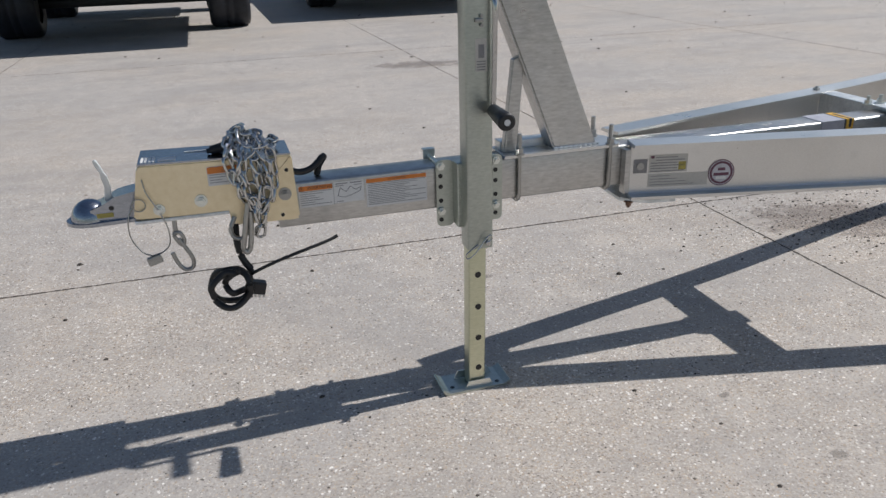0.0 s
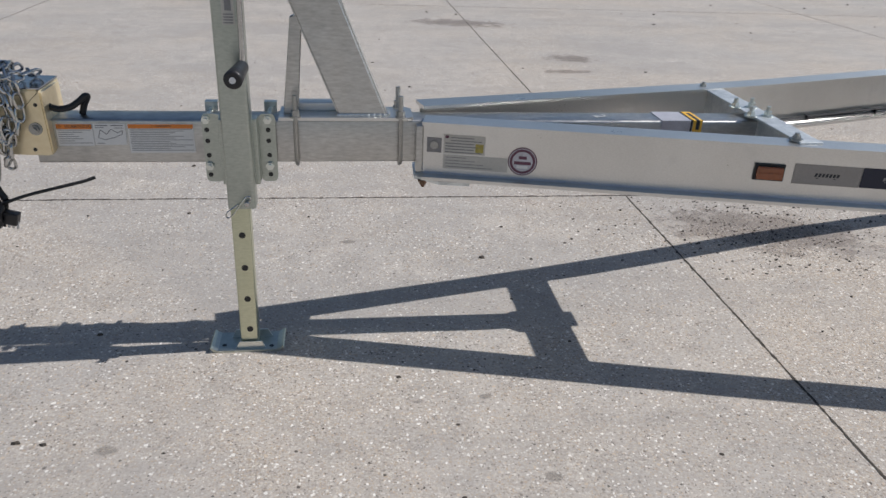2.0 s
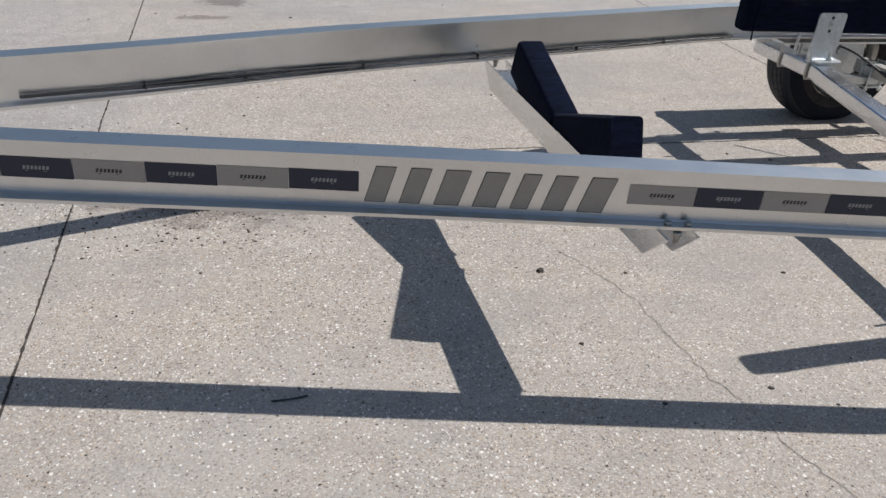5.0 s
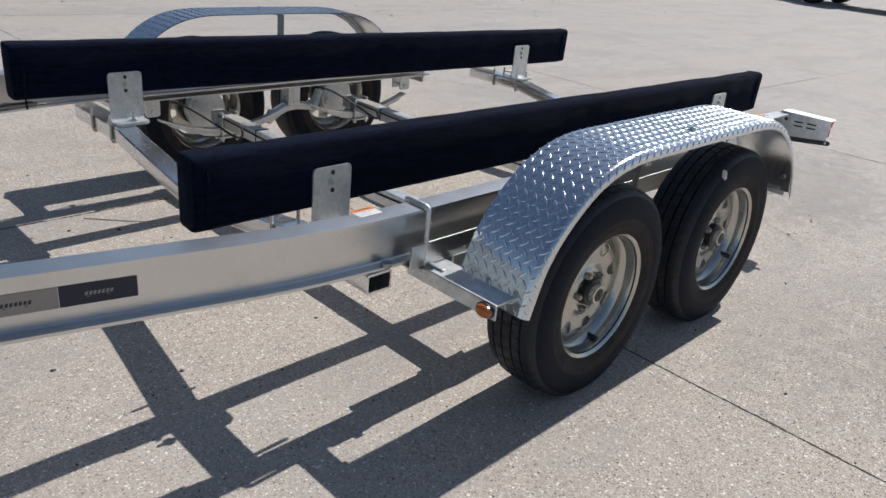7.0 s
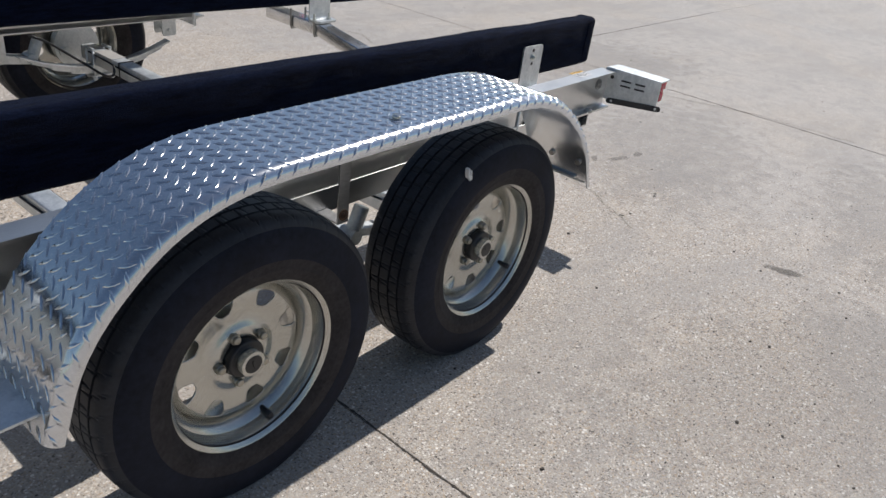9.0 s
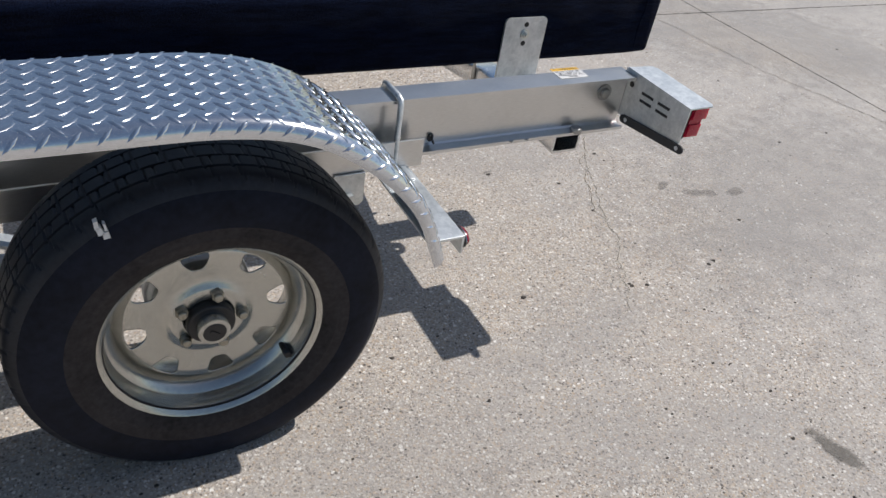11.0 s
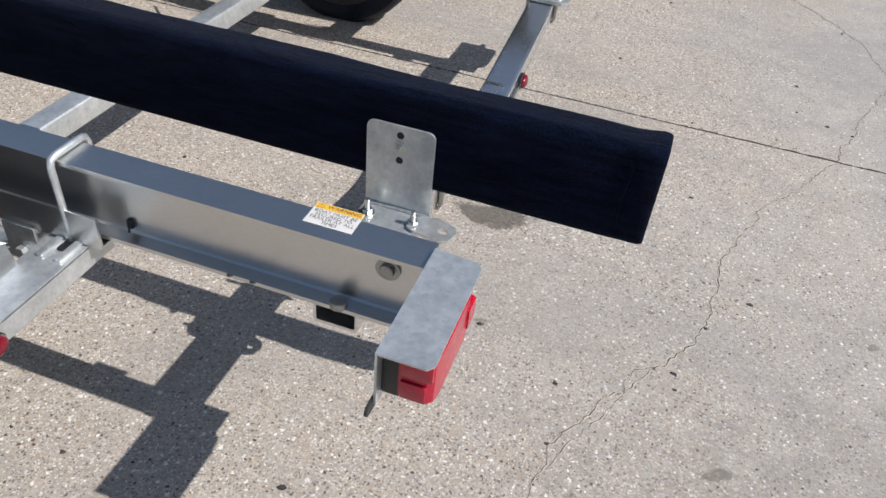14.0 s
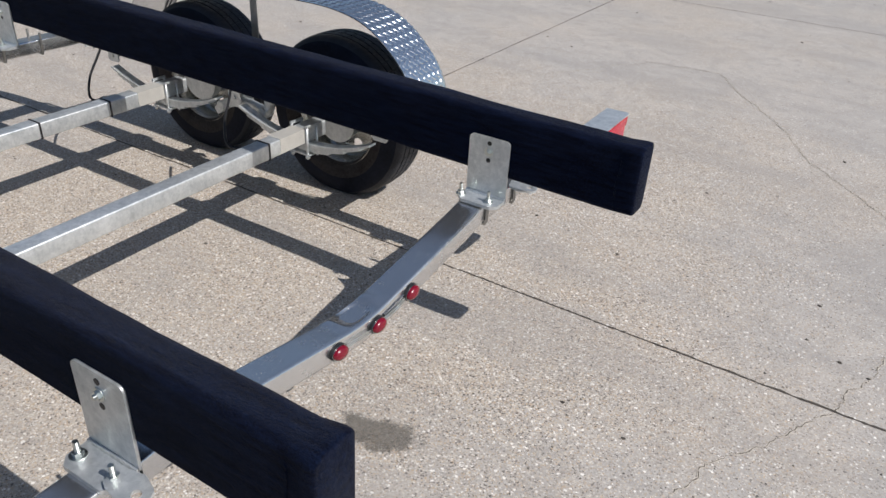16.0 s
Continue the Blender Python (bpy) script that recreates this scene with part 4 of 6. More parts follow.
# brake hose out of the rear of the housing
bm = bmesh.new()
add_sweep(bm, smooth_path([(-0.425, -0.030, 0.642), (-0.400, -0.030, 0.634), (-0.375, -0.025, 0.637), (-0.355, -0.018, 0.649), (-0.342, -0.012, 0.660), (-0.338, -0.006, 0.657), (-0.350, 0.000, 0.636), (-0.357, 0.000, 0.614)], 6), circle(0.0078, 10))
part("brake_hose", bm, CABLE, ACT, "black bent brake hose", smooth=60)
bm = bmesh.new()
add_cyl(bm, (-0.592, -0.025, 0.705), (-0.540, -0.025, 0.713), 0.010, 14, r2=0.014)
add_cyl(bm, (-0.600, -0.025, 0.704), (-0.591, -0.025, 0.705), 0.006, 12)
part("filler_plug", bm, BLACK, ACT, "black filler plug on the cover", smooth=50)
bm = bmesh.new()
add_cyl(bm, (-0.540, 0.005, 0.700), (-0.539, 0.005, 0.736), 0.007, 12)
add_cyl(bm, (-0.539, 0.005, 0.726), (-0.539, 0.005, 0.740), 0.010, 6)
part("actuator_stud", bm, BOLT, ACT, smooth=40)


# ---- chains, cable and lanyard hung on the actuator ----
def link_mesh(length, width, wire):
    bm = bmesh.new()
    h, r = (length - width) / 2, width / 2 - wire
    path = []
    for k in range(7):
        a = math.pi * k / 6
        path.append((h + r * math.sin(a), r * math.cos(a), 0))
    for k in range(7):
        a = math.pi + math.pi * k / 6
        path.append((-h + r * math.sin(a), r * math.cos(a), 0))
    add_sweep(bm, path, circle(wire, 6), closed=True)
    for f in bm.faces:
        f.smooth = True
    me = bpy.data.meshes.new("chain_link")
    bm.to_mesh(me)
    bm.free()
    me.materials.append(CHROME)
    return me


LINK = link_mesh(0.043, 0.028, 0.0036)
rng = random.Random(4)


def hang_chain(name, strands, hooks):
    thing = tagged(new(name), "bright zinc safety chain bundled over the actuator", "chain", "safety chains")
    for pts in strands:
        curve = smooth_path([(a, b, c - 0.010) for a, b, c in pts], 10)
        lens = [0.0]
        for a, b in zip(curve, curve[1:]):
            lens.append(lens[-1] + (b - a).length)
        s, k, twist = rng.uniform(0.0, 0.02), 0, rng.uniform(0, 90)
        while s < lens[-1]:
            i = max(j for j, v in enumerate(lens) if v <= s)
            i = min(i, len(curve) - 2)
            p = curve[i].lerp(curve[i + 1], (s - lens[i]) / max(1e-6, lens[i + 1] - lens[i]))
            t = (curve[i + 1] - curve[i]).normalized()
            q = t.to_track_quat("X", "Z").to_matrix().to_4x4()
            o = new("link", LINK)
            o.parent = thing
            o.matrix_basis = Matrix.Translation(p) @ q @ Matrix.Rotation(radians(twist + 90 * (k % 2) + rng.uniform(-30, 30)), 4, "X") @ Matrix.Rotation(radians(rng.uniform(-16, 16)), 4, "Z") @ Matrix.Rotation(radians(rng.uniform(-14, 14)), 4, "Y")
            s += 0.0305
            k += 1
    for path, r in hooks:
        bm = bmesh.new()
        add_sweep(bm, smooth_path(path, 6), circle(r, 8))
        part("chain_hook", bm, BOLT, thing, "large zinc chain hook", smooth=60)
    return thing


CHAINS = [hang_chain("safety_chain", [
    [(-0.548, 0.010, 0.728), (-0.552, -0.045, 0.742), (-0.560, -0.088, 0.705), (-0.545, -0.092, 0.650), (-0.520, -0.092, 0.602), (-0.500, -0.086, 0.585)],
    [(-0.520, 0.020, 0.735), (-0.522, -0.040, 0.762), (-0.524, -0.086, 0.720), (-0.515, -0.094, 0.660), (-0.505, -0.093, 0.605), (-0.512, -0.090, 0.570)],
    [(-0.490, 0.030, 0.725), (-0.494, -0.050, 0.745), (-0.492, -0.088, 0.700), (-0.482, -0.091, 0.650), (-0.490, -0.092, 0.600), (-0.500, -0.088, 0.560), (-0.510, -0.082, 0.520)],
    [(-0.535, -0.005, 0.752), (-0.508, -0.070, 0.752), (-0.484, -0.092, 0.710), (-0.478, -0.094, 0.660), (-0.482, -0.094, 0.615), (-0.496, -0.090, 0.575), (-0.510, -0.084, 0.535)],
], [([(-0.528, -0.098, 0.596), (-0.536, -0.100, 0.560), (-0.545, -0.100, 0.515), (-0.550, -0.098, 0.488), (-0.542, -0.098, 0.478), (-0.534, -0.098, 0.492), (-0.528, -0.098, 0.530), (-0.524, -0.098, 0.575)], 0.0062)]), hang_chain("safety_chain", [
    [(-0.455, 0.025, 0.716), (-0.452, -0.030, 0.728), (-0.470, -0.076, 0.728), (-0.505, -0.088, 0.726), (-0.535, -0.094, 0.690), (-0.540, -0.096, 0.640), (-0.525, -0.096, 0.600)],
    [(-0.512, 0.030, 0.724), (-0.508, -0.030, 0.748), (-0.510, -0.078, 0.738), (-0.500, -0.098, 0.690), (-0.496, -0.098, 0.640), (-0.500, -0.096, 0.590)],
    [(-0.530, 0.015, 0.722), (-0.535, -0.060, 0.730), (-0.542, -0.094, 0.690), (-0.528, -0.102, 0.640), (-0.514, -0.100, 0.600), (-0.508, -0.096, 0.560)],
    [(-0.500, -0.040, 0.755), (-0.475, -0.075, 0.735), (-0.462, -0.086, 0.690), (-0.464, -0.090, 0.640), (-0.480, -0.092, 0.592)],
], [([(-0.560, -0.078, 0.560), (-0.572, -0.082, 0.535), (-0.568, -0.084, 0.515), (-0.552, -0.084, 0.508), (-0.538, -0.082, 0.520), (-0.534, -0.080, 0.540)], 0.0055)])]

bm = bmesh.new()
add_sweep(bm, smooth_path([(-0.560, -0.060, 0.560), (-0.563, -0.066, 0.500), (-0.556, -0.070, 0.455), (-0.540, -0.075, 0.425)], 6), circle(0.0085, 9))
coil = [(-0.540, -0.075, 0.425)]
for k in range(1, 36):
    a = math.tau * k / 12 + 0.9
    big = k < 13 or k > 24
    cx, cz, rr = (-0.590, 0.398, 0.044) if big else (-0.574, 0.408, 0.027)
    coil.append((cx + (rr + 0.002 * math.sin(3 * k)) * math.sin(a), -0.080 - 0.0012 * k + 0.008 * math.sin(k * 1.7), cz + rr * math.cos(a)))
add_sweep(bm, smooth_path(coil, 4), circle(0.0078, 8))
CORD = tagged(part("trailer_wiring_cable", bm, CABLE, None, "", smooth=60), "black trailer wiring cable coiled below the actuator", "cable")
bm = bmesh.new()
add_box(bm, (-0.548, -0.105, 0.370), (-0.512, -0.078, 0.400), 0.004, rot=Matrix.Rotation(radians(15), 3, "Y"))
part("plug", bm, BLACK, CORD, "flat black four-way plug")
for k in range(4):
    bm = bmesh.new()
    x = -0.545 + k * 0.0095
    add_cyl(bm, (x, -0.092, 0.382 - 0.002 * k), (x - 0.003, -0.092, 0.362 - 0.002 * k), 0.0033, 8)
    part("plug_pin", bm, WHITE if k else BLACK, CORD, "pale plug pin")
bm = bmesh.new()
add_sweep(bm, smooth_path([(-0.548, -0.088, 0.415), (-0.520, -0.095, 0.430), (-0.470, -0.090, 0.445), (-0.400, -0.080, 0.460), (-0.355, -0.074, 0.470), (-0.330, -0.070, 0.478)], 6), circle(0.0042, 8))
part("loose_end", bm, CABLE, CORD, "loose cable end sticking out", smooth=60)

bm = bmesh.new()
add_sweep(bm, smooth_path([(-0.742, -0.074, 0.668), (-0.738, -0.078, 0.640), (-0.722, -0.082, 0.605), (-0.706, -0.084, 0.560), (-0.706, -0.082, 0.520), (-0.722, -0.080, 0.500), (-0.748, -0.078, 0.492)], 7), circle(0.0016, 6))
add_sweep(bm, smooth_path([(-0.770, -0.076, 0.612), (-0.784, -0.078, 0.580), (-0.785, -0.078, 0.540), (-0.768, -0.078, 0.505), (-0.748, -0.078, 0.492)], 7), circle(0.0016, 6))
add_sweep(bm, [(-0.757 + 0.014 * math.sin(a), -0.078, 0.612 + 0.014 * math.cos(a)) for a in np.linspace(0, math.tau, 17)[:-1]], circle(0.0014, 6), closed=True, up=(0, 1, 0))
LAN = tagged(part("breakaway_cable", bm, BOLT, None, "", smooth=60), "thin steel breakaway cable looped from the actuator", "cable")
bm = bmesh.new()
add_box(bm, (-0.760, -0.086, 0.472), (-0.728, -0.072, 0.492), 0.003, rot=Matrix.Rotation(radians(-15), 3, "Y"))
part("cable_clip", bm, BOLT, LAN, "small steel clip")
bm = bmesh.new()
add_sweep(bm, smooth_path([(-0.690, -0.060, 0.575), (-0.692, -0.062, 0.545), (-0.690, -0.062, 0.530)], 5), circle(0.0055, 8))
add_sweep(bm, smooth_path([(-0.697, -0.066, 0.532), (-0.684, -0.066, 0.505), (-0.676, -0.066, 0.515), (-0.684, -0.066, 0.535)], 6, True), circle(0.0045, 8), closed=True)
add_sweep(bm, smooth_path([(-0.706, -0.066, 0.488), (-0.698, -0.066, 0.462), (-0.684, -0.066, 0.444), (-0.668, -0.066, 0.447), (-0.664, -0.066, 0.466), (-0.674, -0.066, 0.492), (-0.688, -0.066, 0.520)], 7), circle(0.005, 8))
SNAP = tagged(part("chain_snap_hook", bm, BOLT, None, "", smooth=60), "zinc S-hook hanging under the actuator", "hook")


# the tongue and all that is fixed to it stand a little beside the axis; the foot rests on the ground
for ob in TRAILER.children:
    if ob not in (NEAR_BEAM, FAR_BEAM):
        ob.location = (0.0, 0.022, -0.007)
for ob in JACK.children:
    if ob.name.startswith("foot_"):
        ob.location = (0.0, -0.022, 0.007)
for ob in (*CHAINS, CORD, LAN, SNAP):
    ob.location = (0.0, 0.022, -0.007)

# ---- bow bunk: a channel between the beams with two carpeted pads ----
VC = 0.0225


bm = bmesh.new()
for x in (2.952, 3.034):
    add_prism(bm, [(VC - 0.705, 0.4715), (VC + 0.705, 0.4715), (VC + 0.690, 0.455), (VC + 0.620, 0.386), (VC - 0.620, 0.386), (VC - 0.690, 0.455)], "x", x - 0.003, x + 0.003)
add_box(bm, (2.950, VC - 0.585, 0.4655), (3.036, VC + 0.585, 0.4713))
VPLATE = part("bow_bunk_channel", bm, TUBE, TRAILER, "straight aluminium channel slung under the beams")


def make_pad():
    bm = bmesh.new()
    a, b = Vector((3.0, VC - 0.358, 0.566)), Vector((3.0, VC + 0.004, 0.439))
    d = (b - a).normalized()
    path = [a, a + d * 0.006, a.lerp(b, 0.3), a.lerp(b, 0.6), b - d * 0.006, b]
    sec = rounded(0.094, 0.140, 0.014)
    add_sweep(bm, path, sec)
    return bm


both("bow_bunk_pad", make_pad, CARPET, TRAILER, "black carpeted bow bunk pad", smooth=50)


def make_v_bolt():
    bm = bmesh.new()
    for x in (2.972, 3.020):
        y = beam_y(x) - 0.022
        add_cyl(bm, (x, y, BOTTOM + 0.014), (x, y, BOTTOM + 0.024), 0.0085, 6)
    add_cyl(bm, (2.998, beam_y(3.0) - 0.024, BOTTOM), (2.998, beam_y(3.0) - 0.024, BOTTOM - 0.030), 0.0075, 12)
    add_cyl(bm, (2.998, beam_y(3.0) - 0.024, BOTTOM), (2.998, beam_y(3.0) - 0.024, BOTTOM - 0.012), 0.0115, 6)
    return bm


both("channel_bolt", make_v_bolt, BOLT, VPLATE)


# ---- main crossmembers: bent rectangular tubes hung under the beams ----
def cross_z(a):
    """Middle height of the tube at a distance a from the middle line: level outside, dipping to the keel."""
    a = abs(a)
    flat, low = 0.449, 0.364
    if a > 0.60:
        return flat
    if a < 0.10:
        return low + 0.008 * (a / 0.10) ** 2
    t = (a - 0.10) / 0.50
    return low + 0.008 + (flat - low - 0.008) * (t if t < 0.85 else 0.85 + 0.15 * (1 - (1 - (t - 0.85) / 0.15) ** 2))


def make_cross(x):
    bm = bmesh.new()
    c = 0.0075 * x
    ys = [-0.980] + list(np.linspace(-0.72, -0.12, 26)) + list(np.linspace(-0.115, 0.115, 41)) + list(np.linspace(0.12, 0.72, 26)) + [0.980]
    outer = rounded(0.085, 0.060, 0.007)
    outer[4:4] = [(0.0355 - 0.071 * k / 9, 0.030) for k in range(1, 9)]
    add_sweep(bm, [(x, c + y, cross_z(y)) for y in ys], outer, caps=False)
    # the pressed hollow on top of the bend
    for v in bm.verts:
        if v.co.z > cross_z(v.co.y - c) + 0.028:
            v.co.z -= 0.017 * math.exp(-((v.co.y - c) / 0.040) ** 2 - ((v.co.x - x + 0.010) / 0.027) ** 4)
            v.co.z += 0.005 * math.exp(-((abs(v.co.y - c) - 0.068) / 0.020) ** 2 - ((v.co.x - x + 0.010) / 0.030) ** 4)
    inner = rounded(0.074, 0.046, 0.004)
    inner[4:4] = [(0.0330 - 0.066 * k / 9, 0.023) for k in range(1, 9)]
    add_sweep(bm, [(x, c + y, cross_z(y)) for y in ys], inner, caps=False)
    # open tube ends: a rim joins the outer and inner walls
    for y in (-0.980, 0.980):
        o = [bm.verts.new((x + a, c + y, cross_z(y) + b)) for a, b in outer]
        i = [bm.verts.new((x + a, c + y, cross_z(y) + b)) for a, b in inner]
        for k in range(len(o)):
            bm.faces.new((o[k], o[(k + 1) % len(o)], i[(k + 1) % len(i)], i[k]))
    return bm


FRONT_X, REAR_X = 4.402, 6.893
CROSS = [part("crossmember", make_cross(x), TUBE, TRAILER, "bent aluminium crossmember dipping to the keel line", smooth=40) for x in (FRONT_X, REAR_X)]


def make_cross_ubolt(x, y):
    bm = bmesh.new()
    z = cross_z(y - 0.0075 * x)
    path = [(x - 0.048, y, 0.512), (x - 0.048, y, z - 0.024), (x - 0.044, y, z - 0.036), (x + 0.044, y, z - 0.036), (x + 0.048, y, z - 0.024), (x + 0.048, y, 0.512)]
    add_sweep(bm, path, circle(0.0055, 8), up=(0, 1, 0))
    return bm


# rear identification lights on the rear tube
BX = REAR_X + 0.0435
bm = bmesh.new()
strip = [(BX + 0.002, 0.0075 * BX + y, cross_z(y) + 0.001) for y in np.linspace(0.060, 0.190, 10)]
add_sweep(bm, strip, [(-0.0015, -0.009), (0.0015, -0.009), (0.0015, 0.009), (-0.0015, 0.009)])
part("light_strip", bm, CHROME, CROSS[1], "thin bright strip between the red lights")
bm = bmesh.new()
for dz in (0.002, -0.005):
    add_sweep(bm, smooth_path([(BX + 0.006, 0.0075 * BX + y, cross_z(y) + dz + w) for y, w in ((-0.110, 0.0), (-0.070, 0.006), (-0.035, 0.003), (0.010, -0.002), (0.060, 0.002), (0.110, -0.003), (0.160, 0.0))], 5), circle(0.0017, 6))
part("light_wire", bm, ZINC, CROSS[1], "thin bright wire between the red lights", smooth=60)


def make_id_light(y):
    """A squat oval dome on a dark foot, with a bright ring round it."""
    bm = bmesh.new()
    r = bmesh.ops.create_uvsphere(bm, u_segments=20, v_segments=12, radius=1.0)
    for v in r["verts"]:
        q = max(0.0, v.co.x)
        v.co = Vector((0.008 + 0.015 * q ** 0.7, 0.0265 * v.co.y, 0.0185 * v.co.z)) if v.co.x > 0 else Vector((0.006 + 0.002 * v.co.x, 0.0265 * v.co.y, 0.0185 * v.co.z))
    for a, b, grow, m in ((0.0, 0.007, 0.0035, 1), (0.004, 0.009, 0.0018, 2)):
        add_prism(bm, [((0.0265 + grow) * math.cos(t), (0.0185 + grow) * math.sin(t)) for t in np.linspace(0, math.tau, 25)[:-1]], "x", a, b, m)
    lean = Matrix.Rotation(math.atan((cross_z(y + 0.01) - cross_z(y - 0.01)) / 0.02), 4, "X")
    bmesh.ops.transform(bm, matrix=Matrix.Translation((BX + 0.001, 0.0075 * BX + y, cross_z(y))) @ lean, verts=bm.verts)
    return bm


for y in (-0.129, 0.027, 0.177):
    part("identification_light", make_id_light(y), [MARKER_RED, BLACK, CHROME], CROSS[1], "small domed dark red identification light", smooth=40)

# ---- long bunks ----
BUNK_LO, BUNK_HI = 0.542, 0.747


def make_bunk(y0, y1, front, rear):
    """A carpet-wrapped plank on edge: rounded corners, a slightly uneven skin, folded ends."""
    bm = bmesh.new()
    c, h = (y0 + y1) / 2, (BUNK_LO + BUNK_HI) / 2
    sec = rounded(y1 - y0, BUNK_HI - BUNK_LO, 0.020, 4)
    xs = [4.035, 4.037, 4.043, 4.055] + list(np.linspace(4.12, 7.265, 80)) + [7.285, 7.307, 7.330, 7.350, 7.360, 7.365, 7.367]
    rings = []
    for i, x in enumerate(xs):
        s = {0: 0.90, 1: 0.955, 2: 0.985, len(xs) - 1: 0.90, len(xs) - 2: 0.955, len(xs) - 3: 0.985}.get(i, 1.0)
        ring = []
        for a, b in sec:
            w = 0.0024 * noise.noise(Vector((x * 3.1, a * 30, b * 18))) + 0.0014 * noise.noise(Vector((x * 11, a * 50 + 3, b * 40)))
            end = max(0.0, min(1.0, (x - 7.285) / 0.05))
            w += 0.0030 * end + 0.0045 * end * noise.noise(Vector((x * 14, a * 42 + 9, b * 26 + 5)))
            ring.append(bm.verts.new((x, c + a * s + (w if a > 0 else -w), h + front + (rear - front) * (x - 4.04) / 3.33 + b * (0.5 + 0.5 * s) + w)))
        rings.append(ring)
    n = len(sec)
    for u, v in zip(rings, rings[1:]):
        for k in range(n):
            bm.faces.new((u[k], u[(k + 1) % n], v[(k + 1) % n], v[k]))
    bm.faces.new(rings[0][::-1])
    bm.faces.new(rings[-1])
    bmesh.ops.recalc_face_normals(bm, faces=bm.faces[:])
    return bm


BUNK_Y = ((-0.639, -0.555), (0.680, 0.764))
BUNKS = [part("bunk", make_bunk(*y, *tilt), CARPET, TRAILER, "long black carpeted bunk board on edge", smooth=50) for y, tilt in zip(BUNK_Y, ((0.014, 0.0), (0.054, 0.008)))]
# folded carpet seam on the ends
for bunk, (y0, y1) in zip(BUNKS, BUNK_Y):
    for x in (4.072, 7.311):
        bm = bmesh.new()
        add_sweep(bm, smooth_path([(x, y0 - 0.001, BUNK_HI - 0.024), (x + 0.003, y0 - 0.0025, 0.70), (x - 0.003, y0 - 0.0025, 0.63), (x + 0.002, y0 - 0.001, BUNK_LO + 0.022)], 8), circle(0.0035, 6))
        part("carpet_seam", bm, CARPET, bunk, smooth=60)


def make_bunk_bracket(x, y):
    """An upright plate bolted to the bunk's near face, with a foot on the crossmember."""
    bm = bmesh.new()
    w, lo, hi = 0.136, 0.480, 0.678
    r = 0.014
    out = [(x - w / 2, lo), (x + w / 2, lo)]
    out += [(x + w / 2 - r + r * math.cos(a), hi - r + r * math.sin(a)) for a in np.linspace(0, math.pi / 2, 5)]
    out += [(x - w / 2 + r - r * math.sin(a), hi - r + r * math.cos(a)) for a in np.linspace(0, math.pi / 2, 5)]
    add_prism(bm, out, "y", y - 0.006, y)
    foot = [(x - w / 2, y), (x + w / 2, y), (x + w / 2, y - 0.054), (x + w / 2 - 0.018, y - 0.072), (x - w / 2 + 0.018, y - 0.072), (x - w / 2, y - 0.054)]
    add_prism(bm, foot, "z", 0.4795, 0.4900)
    add_sweep(bm, [(x - w / 2 + 0.001, y - 0.0085, 0.4915), (x + w / 2 - 0.001, y - 0.0085, 0.4915)], circle(0.0045, 6))
    return bm


for x, (y0, y1) in ((4.465, BUNK_Y[0]), (4.440, BUNK_Y[1]), (6.894, BUNK_Y[0]), (6.911, BUNK_Y[1])):
    cx = FRONT_X if x < 5 else REAR_X
    y = y0 - 0.0005
    br = part("bunk_bracket", make_bunk_bracket(x, y), GALV, TRAILER, "upright galvanised bunk bracket", smooth=40)
    for z in (0.659, 0.605):
        bm = bmesh.new()
        add_cyl(bm, (x, y - 0.0058, z), (x, y - 0.0068, z), 0.0072, 16)
        part("slot_hole", bm, BLACK, br)
    bm = bmesh.new()
    hexagon(bm, (x, y - 0.006, 0.632), (0, -1, 0), 0.0095, 0.008)
    part("lag_bolt", bm, ZINC, br, smooth=40)
    for bx in (cx - 0.048, cx + 0.048):
        bm = bmesh.new()
        hexagon(bm, (bx, y - 0.042, 0.4900), (0, 0, 1), 0.0105, 0.011)
        add_cyl(bm, (bx, y - 0.042, 0.499), (bx, y - 0.042, 0.524), 0.0055, 10)
        part("bracket_nut", bm, ZINC, br, smooth=40)
    part("u_bolt", make_cross_ubolt(cx, y - 0.042), BOLT, br, smooth=40)
    part("u_bolt", make_cross_ubolt(cx, y1 + 0.055), BOLT, br, smooth=40)


def make_tie_tab():
    """The eye plate for tie-down straps by the rear bracket, with its round hole."""
    bm = bmesh.new()
    c, hole, n = Vector((7.004, -0.685)), 0.0095, 36
    pts = [Vector(p) for p in ((6.932, -0.702), (6.945, -0.656), (6.985, -0.648), (7.022, -0.662), (7.030, -0.680), (7.022, -0.706), (7.004, -0.716))]
    rings = []
    for z in (0.4970, 0.4905):
        inner, outer = [], []
        for k in range(n):
            d = Vector((math.cos(k * math.tau / n), math.sin(k * math.tau / n)))
            reach = 0.02
            for a, b in zip(pts, pts[1:] + pts[:1]):
                e = b - a
                den = d.x * e.y - d.y * e.x
                if abs(den) > 1e-9:
                    s = ((a - c).x * e.y - (a - c).y * e.x) / den
                    w = ((a - c).x * d.y - (a - c).y * d.x) / den
                    if s > 0 and -1e-6 <= w <= 1 + 1e-6:
                        reach = s
            inner.append(bm.verts.new((*(c + d * hole), z)))
            outer.append(bm.verts.new((*(c + d * reach), z)))
        rings.append((inner, outer))
    (a, b), (p, q) = rings
    for k in range(n):
        m = (k + 1) % n
        for f in ((a[k], b[k], b[m], a[m]), (p[k], p[m], q[m], q[k]), (a[k], a[m], p[m], p[k]), (b[k], q[k], q[m], b[m])):
            bm.faces.new(f)
    bmesh.ops.recalc_face_normals(bm, faces=bm.faces[:])
    return bm


both("tie_down_tab", make_tie_tab, GALV, TRAILER, "galvanised tie-down eye plate")

